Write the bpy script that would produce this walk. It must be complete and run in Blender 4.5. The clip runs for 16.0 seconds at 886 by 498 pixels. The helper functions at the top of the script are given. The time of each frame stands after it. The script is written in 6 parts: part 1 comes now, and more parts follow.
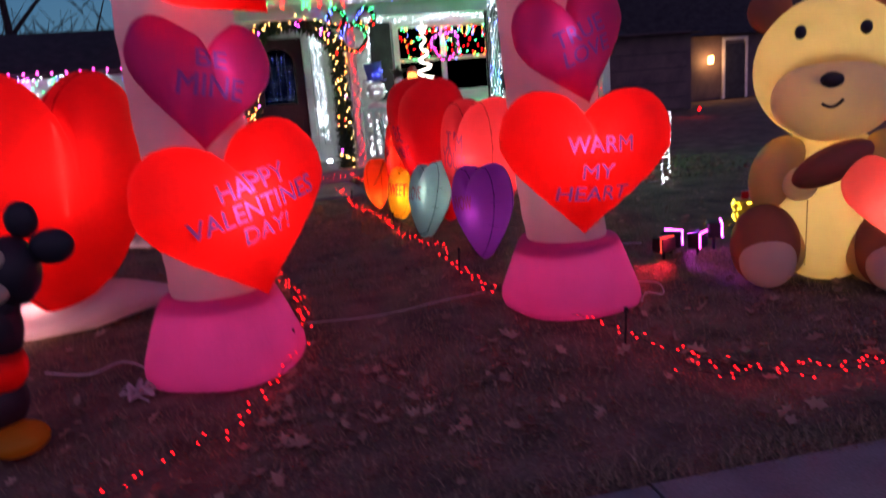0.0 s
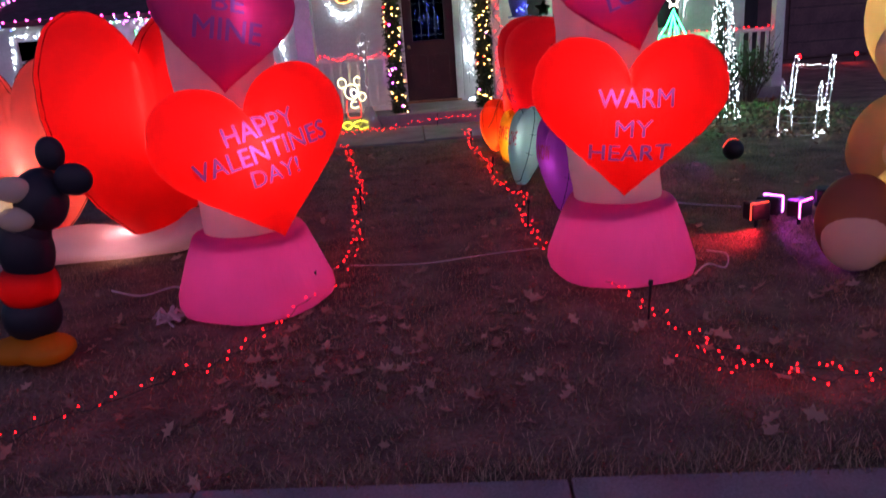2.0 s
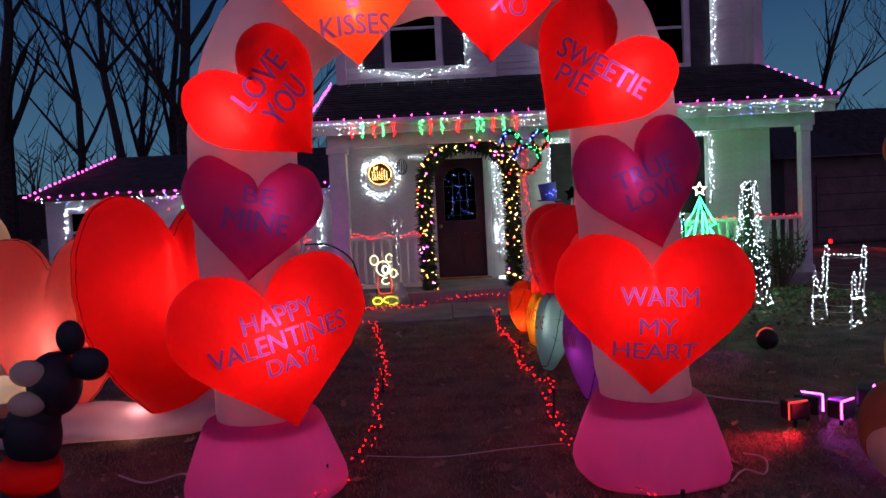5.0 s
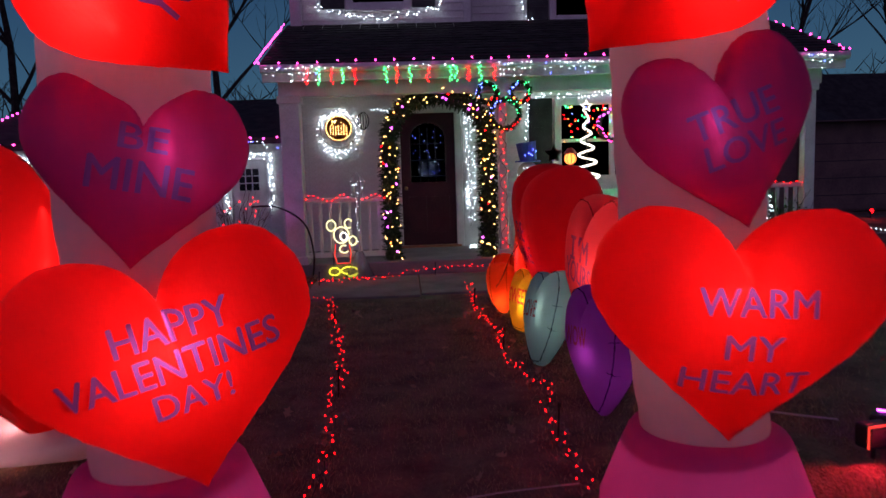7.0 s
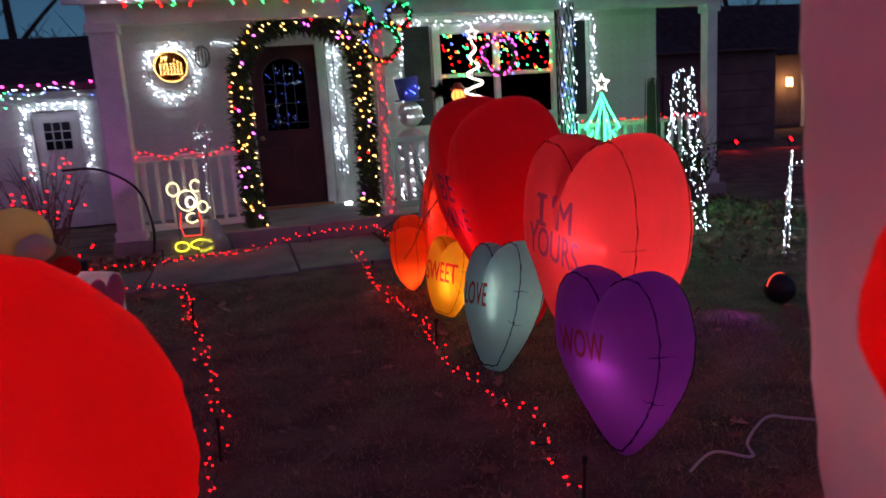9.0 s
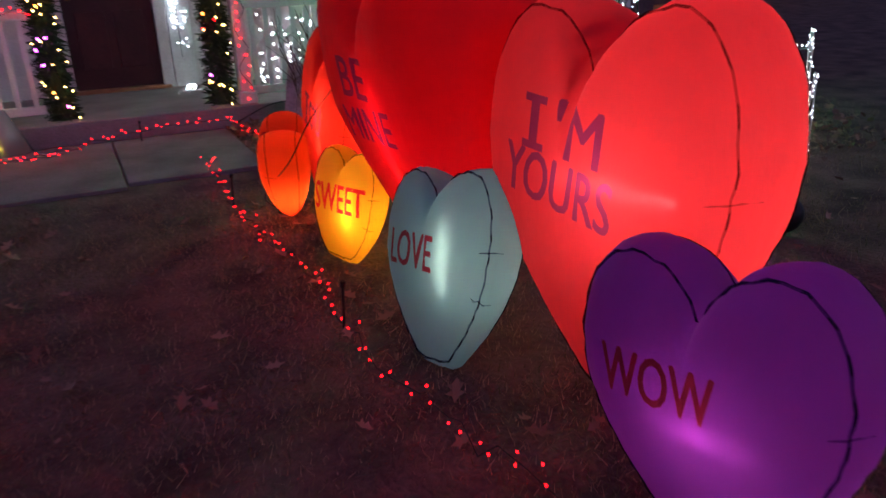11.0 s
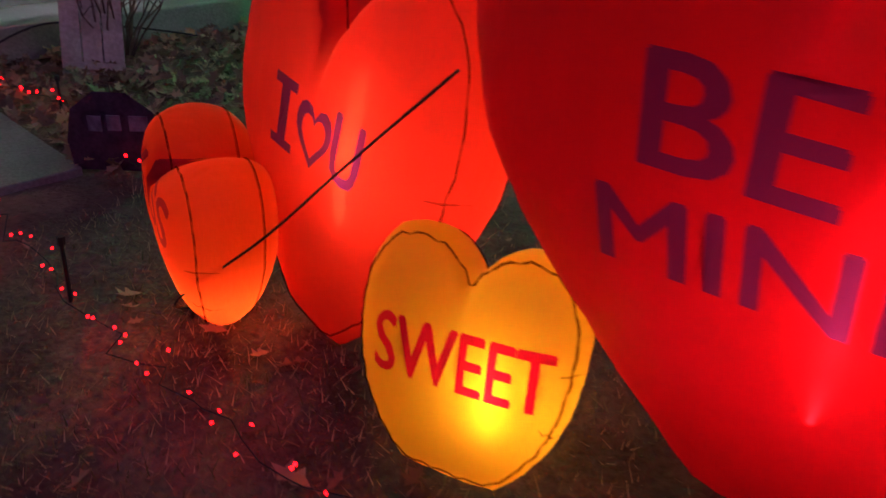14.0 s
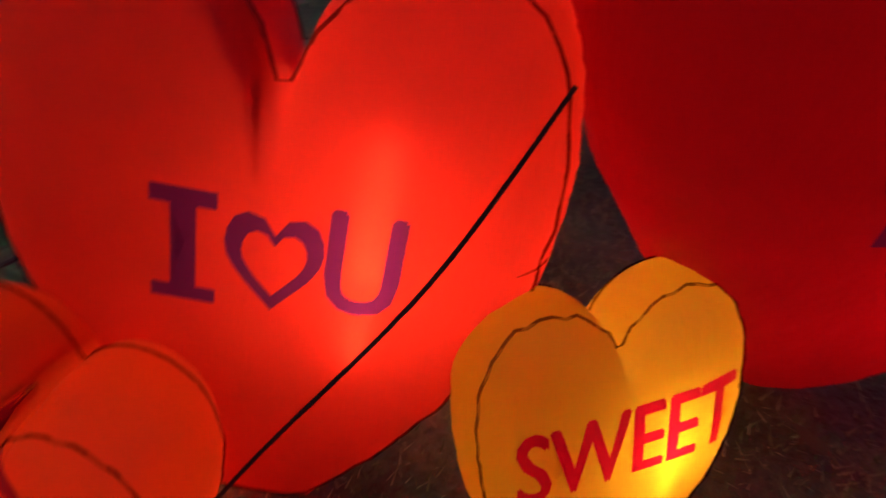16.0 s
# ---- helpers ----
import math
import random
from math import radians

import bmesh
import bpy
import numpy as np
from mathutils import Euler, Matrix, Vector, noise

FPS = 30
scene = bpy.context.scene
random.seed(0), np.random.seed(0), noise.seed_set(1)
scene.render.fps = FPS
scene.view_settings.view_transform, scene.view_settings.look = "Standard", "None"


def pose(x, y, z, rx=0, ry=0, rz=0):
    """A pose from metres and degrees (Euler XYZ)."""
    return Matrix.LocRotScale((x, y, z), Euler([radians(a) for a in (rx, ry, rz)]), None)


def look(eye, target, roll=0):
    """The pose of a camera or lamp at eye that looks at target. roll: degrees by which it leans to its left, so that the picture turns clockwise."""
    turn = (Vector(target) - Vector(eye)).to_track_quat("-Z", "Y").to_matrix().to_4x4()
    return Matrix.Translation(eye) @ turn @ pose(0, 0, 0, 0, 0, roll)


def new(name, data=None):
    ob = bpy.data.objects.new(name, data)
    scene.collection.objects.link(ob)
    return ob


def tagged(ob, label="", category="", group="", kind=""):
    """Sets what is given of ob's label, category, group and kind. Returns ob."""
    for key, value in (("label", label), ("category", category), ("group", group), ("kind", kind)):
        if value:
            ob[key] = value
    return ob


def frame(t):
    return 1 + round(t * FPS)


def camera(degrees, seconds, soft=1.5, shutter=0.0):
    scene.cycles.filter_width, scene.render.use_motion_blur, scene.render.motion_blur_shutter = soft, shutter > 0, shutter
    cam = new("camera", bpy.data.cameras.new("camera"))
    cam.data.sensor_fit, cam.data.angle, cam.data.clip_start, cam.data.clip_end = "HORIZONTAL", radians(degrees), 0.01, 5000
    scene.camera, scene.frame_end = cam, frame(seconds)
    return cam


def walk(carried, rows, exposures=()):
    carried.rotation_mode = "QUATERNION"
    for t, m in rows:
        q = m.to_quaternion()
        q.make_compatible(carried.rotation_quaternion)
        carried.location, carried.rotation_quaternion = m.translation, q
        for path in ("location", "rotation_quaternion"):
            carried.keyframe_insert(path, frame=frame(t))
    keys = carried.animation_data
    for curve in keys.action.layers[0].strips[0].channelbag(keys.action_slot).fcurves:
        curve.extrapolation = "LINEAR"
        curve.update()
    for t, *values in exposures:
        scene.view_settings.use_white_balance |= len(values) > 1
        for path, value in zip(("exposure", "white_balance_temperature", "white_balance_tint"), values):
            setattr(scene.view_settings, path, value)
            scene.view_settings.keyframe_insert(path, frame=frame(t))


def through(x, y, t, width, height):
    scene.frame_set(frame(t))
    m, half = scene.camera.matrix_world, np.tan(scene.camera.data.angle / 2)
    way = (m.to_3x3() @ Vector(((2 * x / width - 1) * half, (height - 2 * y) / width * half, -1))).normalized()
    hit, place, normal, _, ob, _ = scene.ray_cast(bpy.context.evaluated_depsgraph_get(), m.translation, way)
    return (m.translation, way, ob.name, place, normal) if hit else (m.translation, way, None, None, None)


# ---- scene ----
cam = camera(61.4, 16.0, shutter=0.5)
PATH = [
    (0, (0.024, 0.731, 1.422), (0.584, 2.6, 0.979), -4.4),
    (0.5, (0.4, 0.748, 1.367), (0.819, 2.597, 0.729), -1.9),
    (1, (0.697, 0.715, 1.352), (0.762, 2.593, 0.668), -1.4),
    (1.1, (0.79, 0.72, 1.37), (0.779, 2.597, 0.68), -2.0),
    (1.5, (0.885, 0.709, 1.387), (0.875, 2.598, 0.73), -4.3),
    (2, (0.91, 0.707, 1.418), (0.965, 2.623, 0.847), -4.1),
    (2.5, (0.947, 0.7, 1.475), (0.986, 2.653, 1.046), -4.3),
    (3, (0.952, 0.703, 1.532), (0.979, 2.688, 1.29), -3.7),
    (3.2, (0.953, 0.71, 1.554), (0.98, 2.703, 1.385), -3.5),
    (5.3, (0.982, 0.838, 1.485), (0.976, 2.834, 1.364), -2.8),
    (5.5, (0.95, 0.95, 1.452), (0.95, 2.939, 1.248), -2.5),
    (6, (0.882, 1.26, 1.488), (0.935, 3.241, 1.222), -2.4),
    (6.5, (0.928, 1.655, 1.494), (1.007, 3.64, 1.254), -2.7),
    (7, (0.896, 2.032, 1.484), (0.997, 4.017, 1.257), -1.8),
    (7.5, (0.814, 2.419, 1.549), (0.984, 4.406, 1.4), -3.3),
    (8, (0.75, 2.822, 1.538), (0.93, 4.811, 1.43), -3.8),
    (8.5, (0.671, 3.221, 1.484), (0.977, 5.185, 1.264), -2.6),
    (9, (0.653, 3.668, 1.433), (1.147, 5.567, 1.048), -3.7),
    (9.5, (0.7, 4.076, 1.423), (1.217, 5.954, 0.972), -4.4),
    (9.7, (0.706, 4.229, 1.399), (1.247, 6.092, 0.913), -3.8),
    (11.8, (0.92, 5.877, 1.277), (1.9, 7.436, 0.497), -0.9),
    (12, (0.906, 6.06, 1.256), (1.928, 7.593, 0.478), -0.4),
    (12.5, (0.887, 6.503, 1.248), (1.96, 7.961, 0.398), 0.7),
    (12.6, (0.877, 6.583, 1.244), (1.951, 8.024, 0.366), -0.5),
    (13, (0.904, 6.936, 1.275), (2.068, 8.264, 0.336), -0.5),
    (13.5, (0.993, 7.339, 1.254), (2.228, 8.601, 0.314), 0.8),
    (14, (0.967, 7.726, 1.214), (2.28, 8.875, 0.236), 3.7),
    (14.5, (0.938, 8.034, 1.222), (2.359, 9.0, 0.199), 4.1),
    (15, (1.017, 8.359, 1.179), (2.477, 9.083, 0.02), 2.5),
    (15.5, (1.079, 8.605, 1.195), (2.595, 9.042, -0.035), 1.0),
    (16, (1.155, 8.785, 1.217), (2.749, 8.715, 0.012), 1.1),
]
walk(cam, [(t, look(eye, target, roll)) for t, eye, target, roll in PATH],
     [(0.0, 0.8), (1.0, 1.05), (2.0, 1.0), (3.0, 0.6), (5.5, 0.25), (7.0, -0.05), (8.5, -0.2), (9.0, 0.1), (9.4, 0.5), (9.7, 0.55), (12.0, 0.5), (13.5, 0.48), (14.5, 0.36), (16.0, 0.08)])

from mathutils.geometry import delaunay_2d_cdt

# ---------------------------------------------------------------- world and light
world = bpy.data.worlds.new("dusk_sky")
scene.world = world
world.use_nodes = True
wn, wl = world.node_tree.nodes, world.node_tree.links
wbg = wn["Background"]
wtc, wsep, wramp = wn.new("ShaderNodeTexCoord"), wn.new("ShaderNodeSeparateXYZ"), wn.new("ShaderNodeValToRGB")
wnoise, wmul = wn.new("ShaderNodeTexNoise"), wn.new("ShaderNodeMath")
wl.new(wtc.outputs["Generated"], wsep.inputs[0])
wnoise.inputs["Scale"].default_value, wnoise.inputs["Detail"].default_value = 3.0, 5.0
wl.new(wtc.outputs["Generated"], wnoise.inputs["Vector"])
wmul.operation = "MULTIPLY_ADD"
wmul.inputs[1].default_value = 0.10
wl.new(wnoise.outputs["Fac"], wmul.inputs[0])
wl.new(wsep.outputs["Z"], wmul.inputs[2])
wl.new(wmul.outputs[0], wramp.inputs[0])
cr = wramp.color_ramp
cr.elements[0].position, cr.elements[0].color = 0.03, (0.075, 0.15, 0.19, 1)
cr.elements[1].position, cr.elements[1].color = 0.55, (0.010, 0.026, 0.085, 1)
e = cr.elements.new(0.16)
e.color = (0.045, 0.115, 0.20, 1)
e = cr.elements.new(0.32)
e.color = (0.018, 0.055, 0.14, 1)
# afterglow low in the west, behind the walk
wglow, wadd = wn.new("ShaderNodeMapRange"), wn.new("ShaderNodeMix")
wglow.inputs[1].default_value, wglow.inputs[2].default_value, wglow.inputs[3].default_value, wglow.inputs[4].default_value = 0.0, -1.0, 0.0, 1.0
wl.new(wsep.outputs["Y"], wglow.inputs[0])
wadd.data_type, wadd.blend_type = "RGBA", "ADD"
wadd.inputs[7].default_value = (0.21, 0.09, 0.20, 1)
wl.new(wglow.outputs[0], wadd.inputs[0])
wl.new(wramp.outputs[0], wadd.inputs[6])
wl.new(wadd.outputs[2], wbg.inputs[0])
wbg.inputs[1].default_value = 0.85


def lamp(name, loc, power, colour, radius=0.03):
    d = bpy.data.lights.new(name, "POINT")
    d.energy, d.color, d.shadow_soft_size = power, colour, radius
    ob = new(name, d)
    ob.location = loc
    return ob


# ---------------------------------------------------------------- materials
def nodes_of(name):
    m = bpy.data.materials.new(name)
    m.use_nodes = True
    return m, m.node_tree.nodes, m.node_tree.links


def surface(name, a, b, scale=6.0, rough=0.8, bump=0.3, fine=60.0, metal=0.0, spread=(0.35, 0.65), vary=0.0, dist=0.01):
    """Two colours mixed by a large noise, a finer noise for grain and relief."""
    m, n, l = nodes_of(name)
    p = n["Principled BSDF"]
    tc, big, small, ramp, mix = (n.new(k) for k in ("ShaderNodeTexCoord", "ShaderNodeTexNoise", "ShaderNodeTexNoise", "ShaderNodeValToRGB", "ShaderNodeMix"))
    big.inputs["Scale"].default_value, big.inputs["Detail"].default_value = scale, 6
    small.inputs["Scale"].default_value, small.inputs["Detail"].default_value = fine, 4
    for t in (big, small):
        l.new(tc.outputs["Object"], t.inputs["Vector"])
    ramp.color_ramp.elements[0].position, ramp.color_ramp.elements[1].position = spread
    ramp.color_ramp.elements[0].color, ramp.color_ramp.elements[1].color = (*a, 1), (*b, 1)
    l.new(big.outputs["Fac"], ramp.inputs[0])
    mix.data_type, mix.blend_type = "RGBA", "OVERLAY"
    mix.inputs[0].default_value = 0.45
    l.new(ramp.outputs[0], mix.inputs[6])
    l.new(small.outputs["Fac"], mix.inputs[7])
    colour = mix.outputs[2]
    if vary:
        info, hsv, mr = n.new("ShaderNodeObjectInfo"), n.new("ShaderNodeHueSaturation"), n.new("ShaderNodeMapRange")
        mr.inputs[3].default_value, mr.inputs[4].default_value = 1 - vary, 1 + vary
        l.new(info.outputs["Random"], mr.inputs[0])
        l.new(mr.outputs[0], hsv.inputs["Value"])
        l.new(colour, hsv.inputs["Color"])
        colour = hsv.outputs[0]
    l.new(colour, p.inputs["Base Color"])
    p.inputs["Roughness"].default_value, p.inputs["Metallic"].default_value = rough, metal
    if bump:
        bp = n.new("ShaderNodeBump")
        bp.inputs["Strength"].default_value, bp.inputs["Distance"].default_value = bump, dist
        l.new(small.outputs["Fac"], bp.inputs["Height"])
        l.new(bp.outputs[0], p.inputs["Normal"])
    return m


def islands(name, a, b, rough=0.8):
    """Each loose piece of a joined mesh takes its own tone between two colours."""
    m, n, l = nodes_of(name)
    p = n["Principled BSDF"]
    geo, ramp = n.new("ShaderNodeNewGeometry"), n.new("ShaderNodeValToRGB")
    ramp.color_ramp.elements[0].color, ramp.color_ramp.elements[1].color = (*a, 1), (*b, 1)
    l.new(geo.outputs["Random Per Island"], ramp.inputs[0])
    l.new(ramp.outputs[0], p.inputs["Base Color"])
    p.inputs["Roughness"].default_value = rough
    return m


def fabric(name, colour, through=0.6, wrinkle=0.4):
    """Thin polyester of an inflatable: part of the light inside comes through."""
    m, n, l = nodes_of(name)
    n.remove(n["Principled BSDF"])
    tc, big, fold, bp = n.new("ShaderNodeTexCoord"), n.new("ShaderNodeTexNoise"), n.new("ShaderNodeTexNoise"), n.new("ShaderNodeBump")
    mp, hsv, mr = n.new("ShaderNodeMapping"), n.new("ShaderNodeHueSaturation"), n.new("ShaderNodeMapRange")
    dif, tra, mix = n.new("ShaderNodeBsdfPrincipled"), n.new("ShaderNodeBsdfTranslucent"), n.new("ShaderNodeMixShader")
    mp.inputs["Scale"].default_value = (1.0, 1.0, 0.35)
    l.new(tc.outputs["Object"], mp.inputs[0])
    big.inputs["Scale"].default_value, big.inputs["Detail"].default_value = 4.0, 3
    fold.inputs["Scale"].default_value, fold.inputs["Detail"].default_value = 9.0, 5
    l.new(tc.outputs["Object"], big.inputs["Vector"])
    l.new(mp.outputs[0], fold.inputs["Vector"])
    l.new(big.outputs["Fac"], mr.inputs[0])
    mr.inputs[3].default_value, mr.inputs[4].default_value = 0.82, 1.12
    hsv.inputs["Color"].default_value = (*colour, 1)
    l.new(mr.outputs[0], hsv.inputs["Value"])
    bp.inputs["Strength"].default_value, bp.inputs["Distance"].default_value = wrinkle, 0.02
    l.new(fold.outputs["Fac"], bp.inputs["Height"])
    for s in (dif, tra):
        l.new(bp.outputs[0], s.inputs["Normal"])
    l.new(hsv.outputs[0], dif.inputs["Base Color"])
    l.new(hsv.outputs[0], tra.inputs["Color"])
    dif.inputs["Roughness"].default_value = 0.55
    mix.inputs[0].default_value = through
    l.new(dif.outputs[0], mix.inputs[1])
    l.new(tra.outputs[0], mix.inputs[2])
    l.new(mix.outputs[0], n["Material Output"].inputs[0])
    return m


def ink(name, tint, cover=0.25):
    """Printed letters: a tinted film on lit cloth."""
    m, n, l = nodes_of(name)
    p = n["Principled BSDF"]
    p.inputs["Base Color"].default_value = (*[c * 0.5 for c in tint], 1)
    tr, mix, no, tc, ramp = n.new("ShaderNodeBsdfTransparent"), n.new("ShaderNodeMixShader"), n.new("ShaderNodeTexNoise"), n.new("ShaderNodeTexCoord"), n.new("ShaderNodeMapRange")
    tr.inputs[0].default_value = (*tint, 1)
    no.inputs["Scale"].default_value = 30
    l.new(tc.outputs["Object"], no.inputs["Vector"])
    l.new(no.outputs["Fac"], ramp.inputs[0])
    ramp.inputs[3].default_value, ramp.inputs[4].default_value = cover * 0.7, cover * 1.3
    l.new(ramp.outputs[0], mix.inputs[0])
    l.new(tr.outputs[0], mix.inputs[1])
    l.new(p.outputs[0], mix.inputs[2])
    l.new(mix.outputs[0], n["Material Output"].inputs[0])
    return m


def glow(name, colour, strength, sampled=True):
    m, n, l = nodes_of(name)
    if not sampled:
        m.cycles.emission_sampling = "NONE"
    n.remove(n["Principled BSDF"])
    em = n.new("ShaderNodeEmission")
    em.inputs[0].default_value, em.inputs[1].default_value = (*colour, 1), strength
    l.new(em.outputs[0], n["Material Output"].inputs[0])
    return m


def plain(name, colour, rough=0.5, metal=0.0, clear=0.0):
    m, n, l = nodes_of(name)
    p = n["Principled BSDF"]
    p.inputs["Base Color"].default_value = (*colour, 1)
    p.inputs["Roughness"].default_value, p.inputs["Metallic"].default_value, p.inputs["Transmission Weight"].default_value = rough, metal, clear
    return m


M = {
    "l_violet": fabric("violet_letter_cloth", (0.20, 0.045, 0.24), 0.5, 0.1),
    "l_blue": fabric("blue_letter_cloth", (0.26, 0.12, 0.52), 0.5, 0.1),
    "l_dark": fabric("maroon_letter_cloth", (0.20, 0.012, 0.045), 0.4, 0.1),
    "l_crimson": fabric("crimson_letter_cloth", (0.80, 0.006, 0.03), 0.55, 0.1),
    "l_rust": fabric("rust_letter_cloth", (0.42, 0.004, 0.02), 0.5, 0.1),
    "l_grape": fabric("grape_letter_cloth", (0.17, 0.012, 0.08), 0.5, 0.1),
    "l_plum": fabric("plum_letter_cloth", (0.30, 0.03, 0.13), 0.5, 0.1),
    "red": fabric("red_polyester", (0.85, 0.007, 0.007), 0.62),
    "deep_red": fabric("deep_red_polyester", (0.62, 0.005, 0.012), 0.55),
    "orange": fabric("orange_polyester", (0.90, 0.075, 0.014), 0.62),
    "orange_red": fabric("orange_red_polyester", (0.86, 0.032, 0.016), 0.62),
    "salmon": fabric("salmon_polyester", (0.84, 0.055, 0.075), 0.60),
    "pink": fabric("pink_polyester", (0.88, 0.13, 0.11), 0.6),
    "magenta": fabric("magenta_polyester", (0.62, 0.04, 0.26), 0.5),
    "base_pink": fabric("base_pink_polyester", (0.72, 0.09, 0.38), 0.5),
    "white": fabric("white_polyester", (0.78, 0.66, 0.66), 0.5),
    "yellow": fabric("yellow_polyester", (0.92, 0.42, 0.02), 0.62),
    "blue": fabric("pale_blue_polyester", (0.20, 0.42, 0.60), 0.55),
    "purple": fabric("purple_polyester", (0.24, 0.035, 0.42), 0.55),
    "tan": fabric("tan_polyester", (0.80, 0.62, 0.30), 0.55),
    "brown": fabric("brown_polyester", (0.42, 0.17, 0.10), 0.5),
    "cream": fabric("cream_polyester", (0.88, 0.76, 0.56), 0.45),
    "black": fabric("black_polyester", (0.012, 0.012, 0.02), 0.05),
    "ink_purple": ink("purple_ink", (0.30, 0.10, 0.42)),
    "seam": ink("seam_shade", (0.66, 0.55, 0.5), 0.06),
    "seam_blue": ink("dark_blue_seam", (0.36, 0.38, 0.50), 0.12),
    "soil": surface("lawn_soil", (0.085, 0.062, 0.042), (0.26, 0.185, 0.13), 3.0, 0.95, 0.9, 45, spread=(0.3, 0.7), dist=0.03),
    "grass": islands("winter_grass", (0.10, 0.10, 0.035), (0.46, 0.34, 0.21)),
    "leaf": islands("dead_oak_leaves", (0.14, 0.075, 0.045), (0.46, 0.30, 0.20)),
    "mulch": islands("dead_leaf_litter", (0.10, 0.065, 0.04), (0.40, 0.27, 0.17)),
    "path_concrete": surface("weathered_path_concrete", (0.16, 0.15, 0.145), (0.25, 0.235, 0.225), 2.6, 0.9, 0.4, 90, vary=0.06),
    "concrete": surface("sidewalk_concrete", (0.20, 0.185, 0.18), (0.30, 0.28, 0.265), 2.2, 0.9, 0.35, 90, vary=0.06),
    "siding": surface("white_vinyl_siding", (0.62, 0.60, 0.58), (0.74, 0.72, 0.70), 1.5, 0.55, 0.1, 40, vary=0.05),
    "trim": surface("white_painted_trim", (0.62, 0.61, 0.60), (0.76, 0.75, 0.73), 4.0, 0.5, 0.15, 50),
    "shingle": surface("dark_roof_shingles", (0.018, 0.016, 0.016), (0.045, 0.04, 0.04), 5.0, 0.95, 0.6, 80, vary=0.3),
    "door": surface("dark_red_door_paint", (0.045, 0.012, 0.016), (0.075, 0.02, 0.024), 3, 0.35, 0.1, 40),
    "shutter": surface("black_shutter_and_backing_paint", (0.012, 0.012, 0.016), (0.03, 0.03, 0.035), 5, 0.5, 0.1, 60),
    "glass": plain("dark_window_glass", (0.01, 0.012, 0.018), 0.06),
    "green_fir": islands("fir_needles", (0.010, 0.028, 0.010), (0.05, 0.09, 0.03)),
    "bark": surface("dark_bark", (0.018, 0.014, 0.012), (0.05, 0.04, 0.034), 9, 0.95, 0.7, 50),
    "twig": islands("bare_twigs", (0.05, 0.03, 0.022), (0.16, 0.10, 0.08)),
    "wire": plain("black_wire", (0.010, 0.010, 0.010), 0.5),
    "green_wire": plain("green_wire", (0.012, 0.03, 0.014), 0.5),
    "cord": plain("white_cord", (0.55, 0.50, 0.48), 0.5),
    "strap": plain("black_guy_rope", (0.012, 0.010, 0.010), 0.7),
    "nb_wall": surface("neighbour_siding", (0.10, 0.07, 0.07), (0.16, 0.11, 0.10), 2, 0.7, 0.2, 30),
    "gourd": surface("painted_orange_metal", (0.35, 0.12, 0.03), (0.5, 0.2, 0.05), 8, 0.5, 0.1, 50),
    "shrub": islands("shrub_leaves", (0.03, 0.05, 0.015), (0.10, 0.13, 0.045)),
    "g_red": glow("red_bulb", (1.0, 0.0025, 0.005), 12.0),
    "g_white": glow("cool_white_bulb", (0.72, 0.87, 1.0), 11.5),
    "g_warm": glow("warm_white_bulb", (1.0, 0.55, 0.15), 12.0, False),
    "g_pink": glow("pink_bulb", (1.0, 0.04, 0.42), 13.0, False),
    "g_green": glow("green_bulb", (0.04, 1.0, 0.22), 12.0, False),
    "g_blue": glow("blue_bulb", (0.08, 0.12, 1.0), 14.0, False),
    "g_purple": glow("purple_bulb", (0.75, 0.06, 1.0), 14.0, False),
    "g_orange": glow("orange_bulb", (1.0, 0.22, 0.03), 14.0, False),
    "rope_white": glow("white_rope_light", (1.0, 0.92, 0.78), 3.5),
    "rope_green": glow("green_rope_light", (0.03, 1.0, 0.25), 11.0),
    "rope_yellow": glow("yellow_rope_light", (0.95, 0.85, 0.05), 2.4),
    "rope_cream": glow("cream_rope_light", (1.0, 0.88, 0.45), 2.2),
    "rope_red": glow("red_rope_light", (1.0, 0.06, 0.04), 1.2),
    "lantern_glow": glow("lantern_glass", (1.0, 0.30, 0.06), 3.0),
    "porch_lamp": glow("porch_lamp_glass", (1.0, 0.45, 0.13), 14.0),
}

# ---------------------------------------------------------------- helpers of this scene


def mesh_ob(name, bm, material, smooth=False):
    me = bpy.data.meshes.new(name)
    bm.to_mesh(me)
    bm.free()
    me.materials.append(material)
    if smooth:
        me.polygons.foreach_set("use_smooth", [True] * len(me.polygons))
    return new(name, me)


def thing(name, label, category, at=(0, 0, 0), group="", kind="", turn=0.0):
    ob = new(name)
    ob.empty_display_size = 0.1
    ob.matrix_basis = pose(*at, 0, 0, turn)
    return tagged(ob, label, category, group, kind)


def part(name, bm, material, parent, label="", smooth=False, kind=""):
    ob = mesh_ob(name, bm, material, smooth)
    ob.parent = parent
    return tagged(ob, label, "", "", kind)


def box(bm, x0, x1, y0, y1, z0, z1, bevel=0.0):
    vs = [bm.verts.new(p) for p in ((x0, y0, z0), (x1, y0, z0), (x1, y1, z0), (x0, y1, z0), (x0, y0, z1), (x1, y0, z1), (x1, y1, z1), (x0, y1, z1))]
    fs = [bm.faces.new([vs[i] for i in f]) for f in ((0, 3, 2, 1), (4, 5, 6, 7), (0, 1, 5, 4), (1, 2, 6, 5), (2, 3, 7, 6), (3, 0, 4, 7))]
    if bevel:
        es = list({e for f in fs for e in f.edges})
        bmesh.ops.bevel(bm, geom=es, offset=bevel, segments=2, affect="EDGES", profile=0.5)
    return bm


